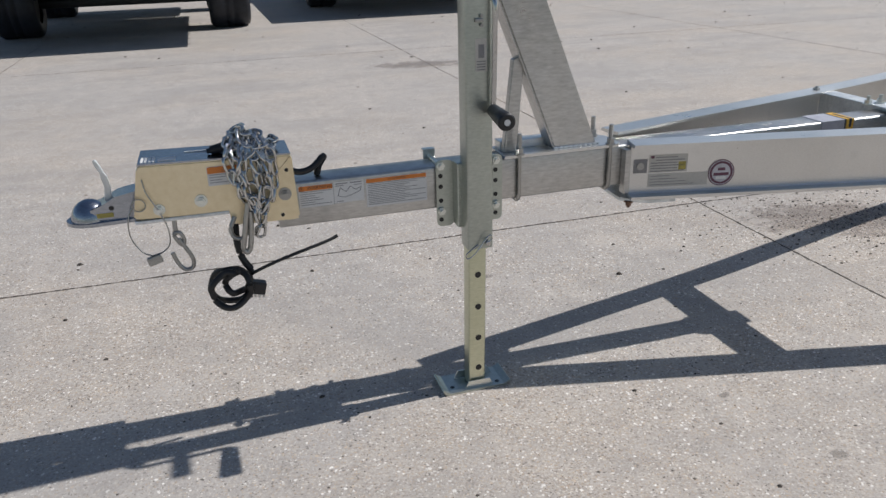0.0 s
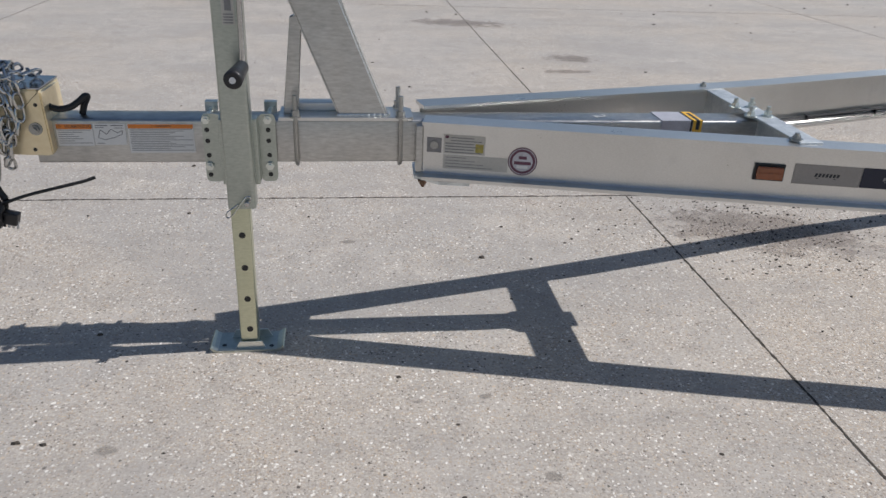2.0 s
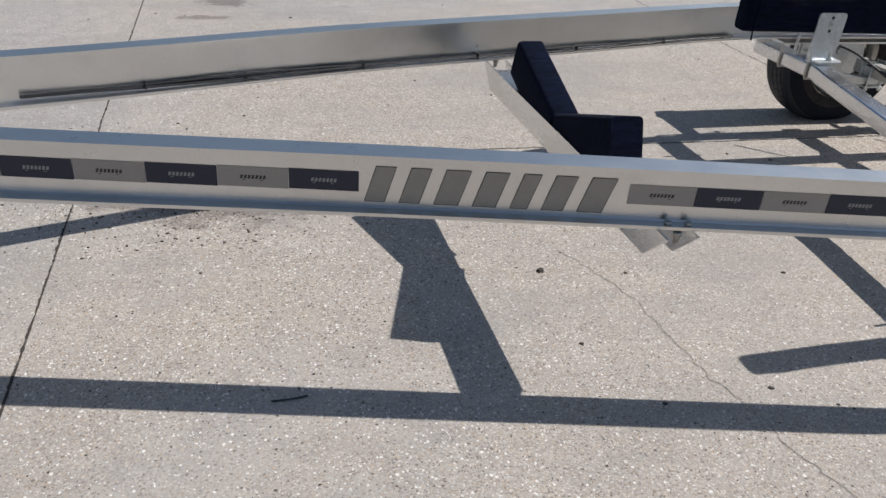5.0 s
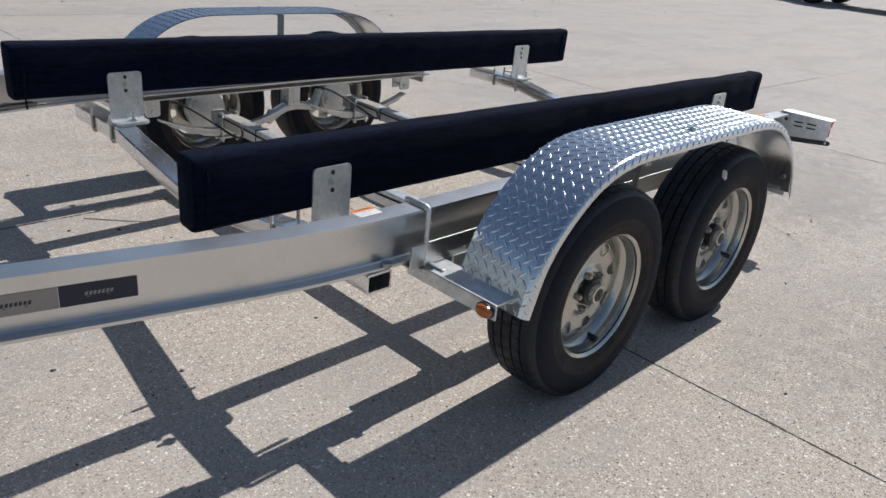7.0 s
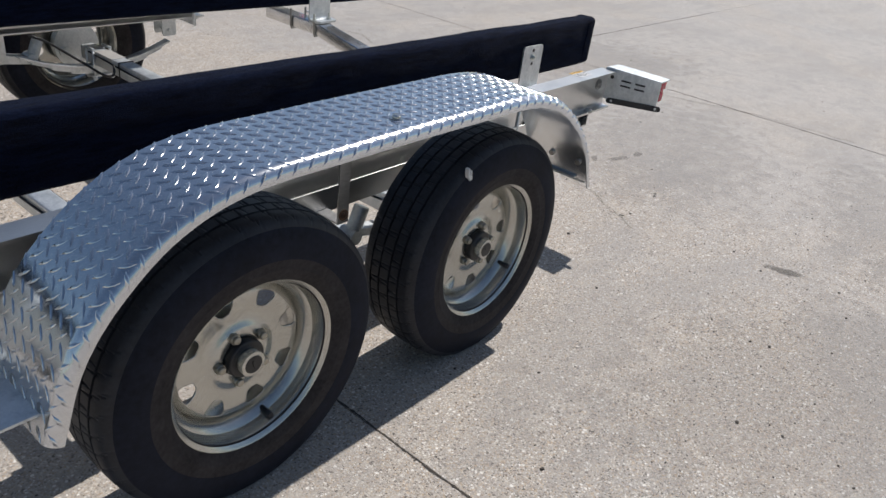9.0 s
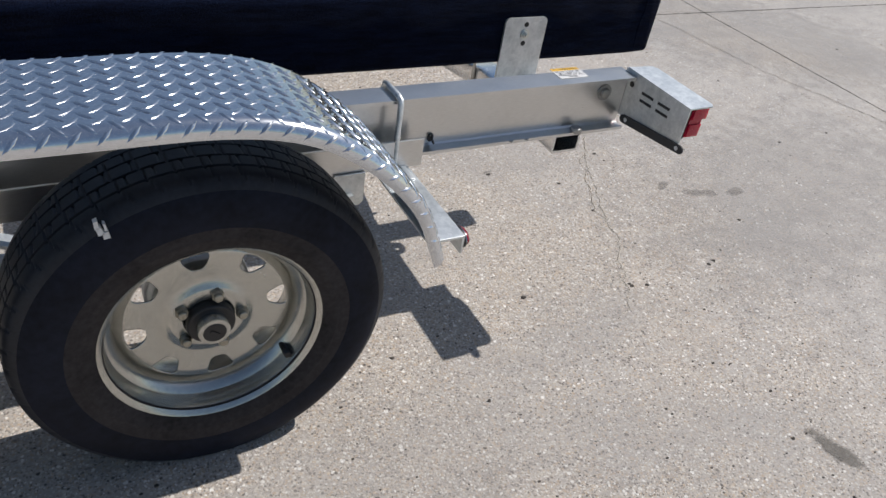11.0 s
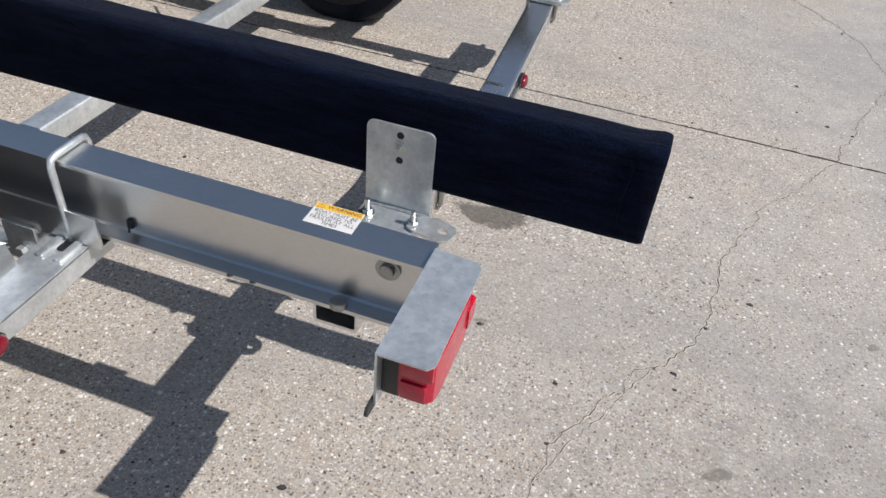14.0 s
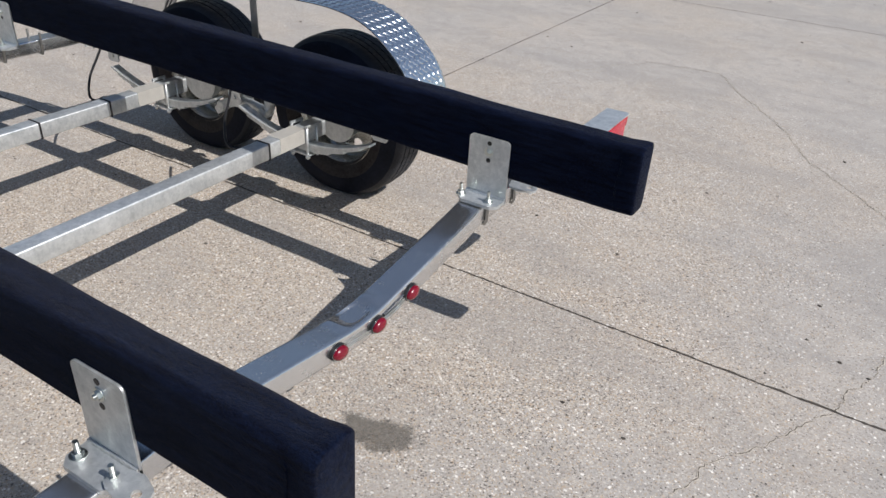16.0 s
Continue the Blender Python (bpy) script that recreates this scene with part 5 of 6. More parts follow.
# ---- running gear ----
AXLES = (5.067, 5.895)
HUB = 0.335
WY = -1.155     # middle of the near tyres


def make_tyre():
    prof = [(0.196, 0.078), (0.206, 0.088), (0.225, 0.097), (0.230, 0.0985), (0.233, 0.1002), (0.236, 0.1000), (0.239, 0.0995), (0.255, 0.1035), (0.280, 0.1030), (0.300, 0.099), (0.316, 0.0925), (0.327, 0.0840), (0.3325, 0.0760), (0.3350, 0.066)]
    grooves = [(0.3362, 0.0525), (0.3265, 0.0517), (0.3265, 0.0477), (0.3370, 0.0468), (0.3378, 0.0205), (0.3270, 0.0196), (0.3270, 0.0156), (0.3380, 0.0147)]
    half = [(r if r < 0.209 else 0.209 + (r - 0.209) * 1.116, y) for r, y in prof + grooves]
    full = [(r, -y) for r, y in half] + [(r, y) for r, y in half[::-1]]
    m = len(full)

    def dent(i, k):
        j = min(i, m - 1 - i)
        if 11 <= j <= 14 and (k + 2 * (14 - j)) % 13 == 0:
            return 0.0030
        if 17 <= j <= 18 and (k + (4 if j == 18 else 0) + (0 if i < m / 2 else 6)) % 13 == 0:
            return 0.0050
        if j == 21 and (k + (3 if i < m / 2 else 0)) % 13 == 5:
            return 0.0045
        return 0.0
    bm = lathe_y(full, 624, dent)
    for f in bm.faces:
        c = f.calc_center_median()
        rad = math.hypot(c.x, c.z)
        f.material_index = 2 if rad < 0.252 else 1 if rad < 0.325 else 0
    return bm


def make_rim():
    prof = [(0.1985, -0.082), (0.2050, -0.088), (0.2085, -0.090), (0.2090, -0.086), (0.2040, -0.080), (0.1965, -0.077), (0.1935, -0.070), (0.1915, -0.055), (0.1900, -0.046), (0.1780, -0.038), (0.1720, -0.020),
            (0.1700, 0.020), (0.1780, 0.050), (0.1900, 0.066), (0.2000, 0.080), (0.2085, 0.088), (0.2050, 0.090)]
    bm = lathe_y(prof, 72)
    return bm


def disc_y(r):
    pts = ((0.044, -0.0330), (0.052, -0.0335), (0.070, -0.0330), (0.080, -0.0260), (0.092, -0.0220), (0.112, -0.0235), (0.140, -0.0275), (0.156, -0.0265), (0.165, -0.0180), (0.1735, -0.0100))
    for (a, p), (b, q) in zip(pts, pts[1:]):
        if r <= b:
            return p + (q - p) * (r - a) / (b - a)
    return pts[-1][1]


def make_disc():
    """The pressed wheel disc with eight rounded windows, wider towards the rim."""
    inner, outer, n = 0.108, 0.1735, 96
    bm = bmesh.new()

    def point(r, a):
        return bm.verts.new((r * math.cos(a), disc_y(r), r * math.sin(a)))

    rows = [[point(r, k * math.tau / n) for k in range(n)] for r in (0.044, 0.052, 0.060, 0.068, 0.074, 0.080, 0.086, 0.092, 0.100, inner)]
    for p, q in zip(rows, rows[1:]):
        for k in range(n):
            bm.faces.new((p[k], p[(k + 1) % n], q[(k + 1) % n], q[k])).smooth = True
    # round each window, rings that pass from its edge to the edge of its eighth of the disc
    box = [(-1 + k / 6, -1.0) for k in range(12)] + [(1.0, -1 + k / 6) for k in range(12)] + [(1 - k / 6, 1.0) for k in range(12)] + [(-1.0, 1 - k / 6) for k in range(12)]
    for s in range(8):
        rings = []
        for i in range(8):
            t = (i / 7) ** 1.3
            ring = []
            for u, v in box:
                f = (abs(u) ** 3.4 + abs(v) ** 3.4) ** (-1 / 3.4)
                wu, wv = u * f, v * f
                wr = 0.1365 + 0.0205 * wv
                wa = (0.0135 + 0.0170 * (wv + 1) / 2) * wu / wr
                br = inner + (outer - inner) * (v + 1) / 2
                ba = u * math.tau / 16
                ring.append(point(wr + (br - wr) * t, wa + (ba - wa) * t + s * math.tau / 8))
            rings.append(ring)
        for p, q in zip(rings, rings[1:]):
            for k in range(48):
                bm.faces.new((p[k], p[(k + 1) % 48], q[(k + 1) % 48], q[k])).smooth = True
    bmesh.ops.remove_doubles(bm, verts=bm.verts[:], dist=0.00005)
    bmesh.ops.recalc_face_normals(bm, faces=bm.faces[:])
    bmesh.ops.solidify(bm, geom=bm.faces[:], thickness=0.0035)
    bmesh.ops.delete(bm, geom=[v for v in bm.verts if not v.link_faces], context="VERTS")
    return bm


def build_wheel():
    rim = part("wheel", make_rim(), RIM, TRAILER, "silver steel wheel with a black tyre", smooth=40)
    part("tyre", make_tyre(), [RUBBER, SIDEWALL, BEAD], rim, "black treaded trailer tyre", smooth=32)
    part("wheel_disc", make_disc(), RIM, rim, "pressed disc with eight windows")
    bm = bmesh.new()
    add_cyl(bm, (0, -0.019, 0), (0, -0.053, 0), 0.0462, 28, rim=0.004)
    part("hub", bm, BLACK, rim, "dark greasy hub face")
    bm = bmesh.new()
    add_cyl(bm, (0, -0.051, 0), (0, -0.0755, 0), 0.0310, 24, rim=0.003)
    part("dust_cap", bm, RIM, rim, "steel dust cap", smooth=40)
    bm = bmesh.new()
    add_cyl(bm, (0, -0.0740, 0), (0, -0.0770, 0), 0.0225, 22, rim=0.002)
    add_box(bm, (-0.010, -0.0790, -0.003), (0.010, -0.0765, 0.003), 0.001)
    part("rubber_plug", bm, BLACK, rim, "black rubber plug")
    for k in range(5):
        a = math.tau * k / 5 + 0.716
        bm = bmesh.new()
        c = Vector((0.0615 * math.cos(a), 0, 0.0615 * math.sin(a)))
        add_cyl(bm, c + Vector((0, -0.029, 0)), c + Vector((0, -0.045, 0)), 0.0122, 6)
        add_cyl(bm, c + Vector((0, -0.043, 0)), c + Vector((0, -0.052, 0)), 0.0095, 12, rim=0.003)
        part("lug_nut", bm, NUT, rim)
    bm = bmesh.new()
    c = Vector((0.1815, 0, 0))
    add_cyl(bm, c + Vector((0, -0.036, 0)), c + Vector((0.002, -0.072, 0)), 0.0068, 12)
    part("valve_stem", bm, BLACK, rim)
    # drum brake behind the disc
    bm = bmesh.new()
    add_cyl(bm, (0, 0.062, 0), (0, 0.027, 0), 0.098, 40, rim=0.006)
    part("brake_drum", bm, GALV, rim, "galvanised brake drum", smooth=40)
    bm = bmesh.new()
    add_cyl(bm, (0, 0.082, 0), (0, 0.062, 0), 0.104, 40, rim=0.004)
    add_cyl(bm, (0.05, 0.080, 0.05), (0.05, 0.097, 0.05), 0.02, 14)
    part("backing_plate", bm, GALV, rim, "galvanised brake backing plate", smooth=40)
    return rim


first = build_wheel()
first.matrix_basis = Matrix.Translation((AXLES[0], WY, HUB)) @ Matrix.Rotation(radians(74), 4, "Y")
wheels = [first, copy_thing(first, Matrix.Translation((AXLES[1], WY, HUB)) @ Matrix.Rotation(radians(38), 4, "Y"))]
for k, x in enumerate(AXLES):
    far = 2 * mid(x) - WY
    wheels.append(copy_thing(first, Matrix.Translation((x, far, HUB)) @ Matrix.Rotation(math.pi, 4, "Z") @ Matrix.Rotation(radians(12 + 50 * k), 4, "Y")))
# the tyres are pressed flat, and bulge a little, where they stand
for wheel in wheels:
    for o in wheel.children:
        if o.name.startswith("tyre"):
            o.data = o.data.copy()
            m = wheel.matrix_basis.copy()
            back = m.inverted()
            for v in o.data.vertices:
                w = m @ v.co
                low = max(0.0, 0.10 - w.z) / 0.10
                w.y = m.translation.y + (w.y - m.translation.y) * (1 + 0.045 * low)
                w.z = max(w.z, 0.0006)
                v.co = back @ w
# a torn scrap of white paper stuck on one tyre
for wheel, x, turn, dx, dz in ((wheels[1], AXLES[1], -38, -0.168, 0.291),):
    bm = bmesh.new()
    for quad in (((-0.010, 0.016), (-0.004, 0.019), (-0.002, 0.004), (-0.009, 0.002)), ((-0.008, 0.004), (0.000, 0.006), (0.004, -0.008), (-0.005, -0.010)), ((0.001, -0.006), (0.010, -0.004), (0.012, -0.016), (0.002, -0.018)), ((0.003, 0.012), (0.007, 0.010), (0.009, -0.002), (0.005, -0.001))):
        add_prism(bm, [(a + dx, b + dz) for a, b in quad], "y", -0.1008, -0.0900)
    o = part("tyre_mark", bm, WHITE, wheel, "torn white paper scrap")
    o.matrix_basis = Matrix.Rotation(radians(turn), 4, "Y")

for x in AXLES:
    c = mid(x)
    bm = bmesh.new()
    add_sweep(bm, [(x, c - 1.03, HUB), (x, c + 1.03, HUB)], rounded(0.064, 0.064, 0.006))
    ax = part("axle", bm, GALV, TRAILER, "square galvanised axle tube", smooth=40)
    bm = bmesh.new()
    for y in (c + 0.30, c + 0.62, c - 0.45) if x < 5.5 else (c + 0.70,):
        add_box(bm, (x - 0.0345, y - 0.004, HUB - 0.0345), (x + 0.0345, y + 0.004, HUB + 0.0345), 0.002)
    line = [(x - 0.036, c - 0.95, HUB + 0.02)] + [(x - 0.0365, c + y, HUB + 0.012 + 0.004 * math.sin(9 * y)) for y in np.linspace(-0.8, 0.8, 14)] + [(x - 0.036, c + 0.95, HUB + 0.02)]
    add_sweep(bm, line, circle(0.0035, 6))
    part("brake_line", bm, CABLE, ax, "black brake line tied to the axle", smooth=60)
    bm = bmesh.new()
    add_box(bm, (x - 0.0330, c + 0.76, HUB - 0.028), (x + 0.0330, c + 0.90, HUB + 0.0335))
    part("axle_label", bm, FILM, ax, "white label on the axle")
    for s in (1, -1):
        y = c + s * 0.935
        # leaf spring: four bent leaves clamped under the axle
        bm = bmesh.new()
        for k, half in enumerate((0.345, 0.30, 0.22, 0.14)):
            z0 = HUB - 0.040 - 0.0085 * k
            pts = [(x + half * t, y, z0 + 0.075 * (t * half / 0.345) ** 2) for t in np.linspace(-1, 1, 17)]
            add_sweep(bm, pts, [(-0.022, -0.0038), (0.022, -0.0038), (0.022, 0.0038), (-0.022, 0.0038)])
        spring = part("leaf_spring", bm, GALV, TRAILER, "galvanised leaf spring pack", smooth=40)
        bm = bmesh.new()
        add_box(bm, (x - 0.055, y - 0.036, HUB - 0.082), (x + 0.055, y + 0.036, HUB - 0.074), 0.002)
        for dx in (-0.040, 0.040):
            for dy in (-0.030, 0.030):
                add_cyl(bm, (x + dx, y + dy, HUB - 0.098), (x + dx, y + dy, HUB + 0.040), 0.0055, 8)
                add_cyl(bm, (x + dx, y + dy, HUB - 0.094), (x + dx, y + dy, HUB - 0.082), 0.010, 6)
            add_box(bm, (x + dx - 0.006, y - 0.036, HUB + 0.034), (x + dx + 0.006, y + 0.036, HUB + 0.046), 0.004)
        part("spring_clamp", bm, GALV, spring, "U-bolts and clamp plate")


for x in AXLES:
    c = mid(x)
    bm = bmesh.new()
    add_sweep(bm, smooth_path([(x - 0.32, c + 0.86, 0.475), (x - 0.27, c + 0.80, 0.455), (x - 0.20, c + 0.70, 0.400), (x - 0.13, c + 0.64, 0.345), (x - 0.08, c + 0.66, 0.335), (x - 0.045, c + 0.72, 0.352)], 7), circle(0.0055, 8))
    part("brake_hose", bm, CABLE, TRAILER, "loose black brake hose", smooth=60)


def make_rail():
    """The angle under the beam that carries the spring hangers."""
    bm = bmesh.new()
    y = -0.962
    add_box(bm, (4.500, y, 0.4835), (6.443, y + 0.006, 0.5345), 0.0015)
    add_box(bm, (4.500, y + 0.004, 0.4640), (6.443, y + 0.085, 0.4705), 0.0015)
    add_box(bm, (4.500, y, 0.4640), (6.443, y + 0.006, 0.4850), 0.0015)
    return bm


both("spring_rail", make_rail, ALU, TRAILER, "aluminium angle carrying the springs")


def make_hanger(x, low):
    bm = bmesh.new()
    for y in (-0.970, -0.902):
        w = 0.036
        add_prism(bm, [(x - w, 0.470), (x + w, 0.470), (x + w, low + 0.01), (x + w - 0.008, low), (x - w + 0.008, low), (x - w, low + 0.01)], "y", y, y + 0.006)
    add_cyl(bm, (x, -0.982, low + 0.025), (x, -0.89, low + 0.025), 0.009, 12)
    add_cyl(bm, (x, -0.984, low + 0.025), (x, -0.970, low + 0.025), 0.0125, 6)
    return bm


for x, low in ((4.700, 0.385), (5.481, 0.356), (6.262, 0.385)):
    both("spring_hanger", lambda: make_hanger(x, low), GALV, TRAILER, "galvanised spring hanger", smooth=40)


def make_rust_bolt():
    bm = bmesh.new()
    hexagon(bm, (5.489, -1.0440, 0.494), (0, -1, 0), 0.0105, 0.008)
    return bm


both("hanger_bolt", make_rust_bolt, RUST, TRAILER, "rusty hanger bolt", smooth=40)


def make_equaliser():
    bm = bmesh.new()
    top = [(5.325, 0.296), (5.365, 0.328), (5.415, 0.354), (5.470, 0.370), (5.510, 0.371), (5.560, 0.364), (5.640, 0.352)]
    low = [(5.640, 0.318), (5.570, 0.326), (5.510, 0.334), (5.460, 0.330), (5.410, 0.312), (5.375, 0.290), (5.345, 0.268)]
    add_prism(bm, top + low, "y", -0.958, -0.914)
    bmesh.ops.bevel(bm, geom=[e for e in bm.edges if e.calc_length() > 0.02], offset=0.003, segments=2, affect="EDGES")
    for x, z in ((5.395, 0.322), (5.555, 0.345)):
        add_box(bm, (x - 0.010, -0.9600, z - 0.005), (x + 0.010, -0.9575, z + 0.005), 0.001)
    add_prism(bm, rounded(0.066, 0.082, 0.006), "y", -0.9765, -0.9705, 0, Matrix.Translation((5.481, 0, 0.392)))
    hexagon(bm, (5.486, -0.9765, 0.372), (0, -1, 0), 0.012, 0.009)
    add_cyl(bm, (5.625, -0.965, 0.345), (5.625, -0.905, 0.345), 0.022, 18, rim=0.003)
    add_cyl(bm, (5.632, -0.935, 0.340), (5.668, -0.935, 0.425), 0.023, 18, rim=0.003)
    add_cyl(bm, (5.375, -0.965, 0.318), (5.375, -0.905, 0.318), 0.020, 18, rim=0.003)
    return bm


both("equaliser", make_equaliser, GALV, TRAILER, "galvanised spring equaliser", smooth=40)


def make_beam_ubolt(x):
    bm = bmesh.new()
    y = -0.958
    path = [(x, y, 0.435), (x, y, TOP + 0.002), (x, y + 0.004, TOP + 0.013), (x, y + 0.016, TOP + 0.0165), (x, y + 0.078, TOP + 0.0165), (x, y + 0.090, TOP + 0.013), (x, y + 0.094, TOP + 0.002), (x, y + 0.094, 0.435)]
    add_sweep(bm, path, circle(0.0068, 10), up=(1, 0, 0))
    return bm


for x in (4.556, 6.374):
    both("u_bolt", lambda: make_beam_ubolt(x), GALV, TRAILER, "galvanised U-bolt over the beam", smooth=50)


def make_step(x0, x1, facing):
    """The galvanised fender step: a folded plate out from under the beam, with a rib either side of the U-bolt's slot."""
    bm = bmesh.new()
    add_box(bm, (x0, -1.240, 0.4570), (x1, -0.88, 0.4630), 0.0015)
    xe = x0 if facing < 0 else x1
    add_box(bm, (min(xe, xe - facing * 0.006), -1.240, 0.417), (max(xe, xe - facing * 0.006), -0.90, 0.462), 0.0015)
    xu = 4.556 if facing < 0 else 6.374
    for d in (-0.020, 0.020):
        if x0 + 0.006 < xu + d < x1 - 0.006:
            add_box(bm, (xu + d - 0.007, -1.020, 0.4625), (xu + d + 0.007, -0.935, 0.4700), 0.003)
    return bm


def make_step_slot(facing):
    bm = bmesh.new()
    xu = 4.556 if facing < 0 else 6.374
    out = [(xu + 0.0085 * math.cos(a) , (-0.985 if math.sin(a) < 0 else -0.945) + 0.0085 * math.sin(a)) for a in np.linspace(0, math.tau, 21)[:-1]]
    add_prism(bm, out, "z", 0.4630, 0.4640)
    return bm


def make_step_nut(facing):
    bm = bmesh.new()
    xu = 4.556 if facing < 0 else 6.374
    hexagon(bm, (xu, -0.958, 0.4572), (0, 0, -1), 0.0115, 0.011)
    return bm


def make_step_light(x, facing):
    """A rounded lens in a bright ring on a black foot."""
    bm = bmesh.new()
    ball = bmesh.ops.create_uvsphere(bm, u_segments=22, v_segments=12, radius=1.0)
    for v in ball["verts"]:
        q = max(0.0, v.co.x)
        v.co = Vector(((0.010 + 0.015 * q ** 0.7) if v.co.x > 0 else 0.008, 0.0270 * v.co.y, 0.0180 * v.co.z))
    for a, b, grow, m in ((0.0, 0.008, 0.0035, 1), (0.006, 0.011, 0.0016, 2)):
        add_prism(bm, [((0.027 + grow) * math.cos(t), (0.0180 + grow) * math.sin(t)) for t in np.linspace(0, math.tau, 27)[:-1]], "x", a, b, m)
    if facing < 0:
        bmesh.ops.transform(bm, matrix=Matrix.Rotation(math.pi, 4, "Z"), verts=bm.verts)
    bmesh.ops.transform(bm, matrix=Matrix.Translation((x, -1.208, 0.438)), verts=bm.verts)
    return bm


for x0, x1, facing, lens, word in ((4.548, 4.640, -1, AMBER, "amber"), (6.325, 6.412, 1, MARKER_RED, "red")):
    steps = both("fender_step", lambda: make_step(x0, x1, facing), GALV, TRAILER, "galvanised plate holding the fender end")
    xe = x0 if facing < 0 else x1
    for o, f in zip(steps, (lambda b: b, over)):
        part("clearance_light", f(make_step_light(xe, facing)), [lens, BLACK, CHROME], o, word + " clearance light", smooth=40)
        part("bolt_slot", f(make_step_slot(facing)), BLACK, o)
        part("slot_nut", f(make_step_nut(facing)), BOLT, o, smooth=40)


# ---- tandem fenders of tread plate ----
PROFILE = smooth_path([(4.612, 0, 0.420), (4.662, 0, 0.560), (4.745, 0, 0.668), (4.870, 0, 0.760), (5.030, 0, 0.806), (5.280, 0, 0.812), (5.480, 0, 0.813), (5.700, 0, 0.812), (5.920, 0, 0.808), (6.070, 0, 0.775), (6.190, 0, 0.698), (6.283, 0, 0.592), (6.340, 0, 0.458)], 12)
CUM = [0.0]
for a, b in zip(PROFILE, PROFILE[1:]):
    CUM.append(CUM[-1] + (b - a).length)


def fender_at(u, v, lift=0.0):
    """A place on the fender's skin: u along the profile, v across from its inner edge; the outer edge rolls over."""
    u = min(max(u, 0.0), CUM[-1] - 1e-6)
    i = max(0, int(np.searchsorted(CUM, u, side="right")) - 1)
    i = min(i, len(PROFILE) - 2)
    f = (u - CUM[i]) / (CUM[i + 1] - CUM[i])
    p = PROFILE[i].lerp(PROFILE[i + 1], f)
    t = (PROFILE[i + 1] - PROFILE[i]).normalized()
    up = Vector((-t.z, 0, t.x))
    flat, r = 0.226, 0.022
    y0 = -1.036 - 0.016 * max(0.0, (u / CUM[-1] - 0.75) / 0.25)
    if v <= flat:
        return p + Vector((0, y0 - v, 0)) + up * lift, t, Vector((0, -1, 0)), up
    w = v - flat
    a = min(w / r, 1.60)
    rest = max(0.0, w - 1.60 * r)
    side = Vector((0, -math.cos(a), 0)) - up * math.sin(a)
    nrm = Vector((0, -math.sin(a), 0)) + up * math.cos(a)
    q = p + Vector((0, y0 - flat, 0)) + Vector((0, -math.sin(a) * r, 0)) - up * (1 - math.cos(a)) * r + side * rest
    return q + nrm * lift, t, side, nrm


VMAX = 0.226 + 0.022 * 1.60 + 0.008


def make_fender():
    bm = bmesh.new()
    us = list(np.linspace(0, CUM[-1], 97))
    vs = [0, 0.06, 0.12, 0.18, 0.220] + [0.226 + 0.0352 * k / 7 for k in range(8)] + [VMAX]
    grid = [[bm.verts.new(fender_at(u, v)[0]) for v in vs] for u in us]
    for i in range(len(us) - 1):
        for k in range(len(vs) - 1):
            bm.faces.new((grid[i][k], grid[i + 1][k], grid[i + 1][k + 1], grid[i][k + 1]))
    bmesh.ops.recalc_face_normals(bm, faces=bm.faces[:])
    if sum(f.normal.z for f in bm.faces) < 0:
        bmesh.ops.reverse_faces(bm, faces=bm.faces[:])
    bmesh.ops.solidify(bm, geom=bm.faces[:], thickness=0.0035)
    return bm


def make_bars():
    """The raised bars of the tread plate, turned by turns."""
    verts, faces = [], []
    along, wide = 0.0387, 0.0345
    for i in range(2 * int(CUM[-1] / along)):
        for k in range(int(VMAX / wide) + 2):
            u, v = (i / 2 + 0.3) * along, (k + 0.22 + (i % 2) / 2) * wide
            if v > VMAX - 0.006:
                continue
            ang = radians(45 if i % 2 else -45)
            ca, sa = math.cos(ang), math.sin(ang)
            base = len(verts)
            for du, dv, lift in ((-0.0172, 0, 0.0), (-0.0055, 0.0037, 0.0), (0.0055, 0.0037, 0.0), (0.0172, 0, 0.0), (0.0055, -0.0037, 0.0), (-0.0055, -0.0037, 0.0), (-0.0085, 0, 0.0027), (0.0085, 0, 0.0027)):
                q = fender_at(u + du * ca - dv * sa, v + du * sa + dv * ca, lift + 0.0001)[0]
                verts.append(q)
            for f in ((0, 6, 1), (1, 6, 7, 2), (2, 7, 3), (3, 7, 4), (4, 7, 6, 5), (5, 6, 0)):
                faces.append([base + j for j in f])
    bm = bmesh.new()
    bv = [bm.verts.new(q) for q in verts]
    for f in faces:
        bm.faces.new([bv[j] for j in f])
    bmesh.ops.recalc_face_normals(bm, faces=bm.faces[:])
    for f in bm.faces:
        if f.normal.dot(fender_normal(f.calc_center_median())) < 0:
            f.normal_flip()
    return bm


def fender_normal(p):
    return Vector((p.x - 5.48, (p.y + 1.1) * 0.5, p.z - 0.2))


FENDERS = both("fender", make_fender, TREAD, TRAILER, "bright tread-plate tandem fender", smooth=45)
both_bars = [part("tread_bar", make_bars(), TREAD, FENDERS[0], "raised tread bars", smooth=85), part("tread_bar", over(make_bars()), TREAD, FENDERS[1], "raised tread bars", smooth=85)]
for o in both_bars:
    tagged(o, kind="stuff")


def make_fender_stay():
    """The stay plates and the bolt that hold the fender's middle."""
    bm = bmesh.new()
    add_box(bm, (5.470, -1.255, 0.801), (5.508, -1.040, 0.806), 0.001)
    add_prism(bm, [(5.470, 0.47), (5.508, 0.47), (5.508, 0.806), (5.470, 0.806)], "y", -1.044, -1.040)
    add_box(bm, (5.470, -1.042, 0.470), (5.508, -0.955, 0.475), 0.001)
    return bm


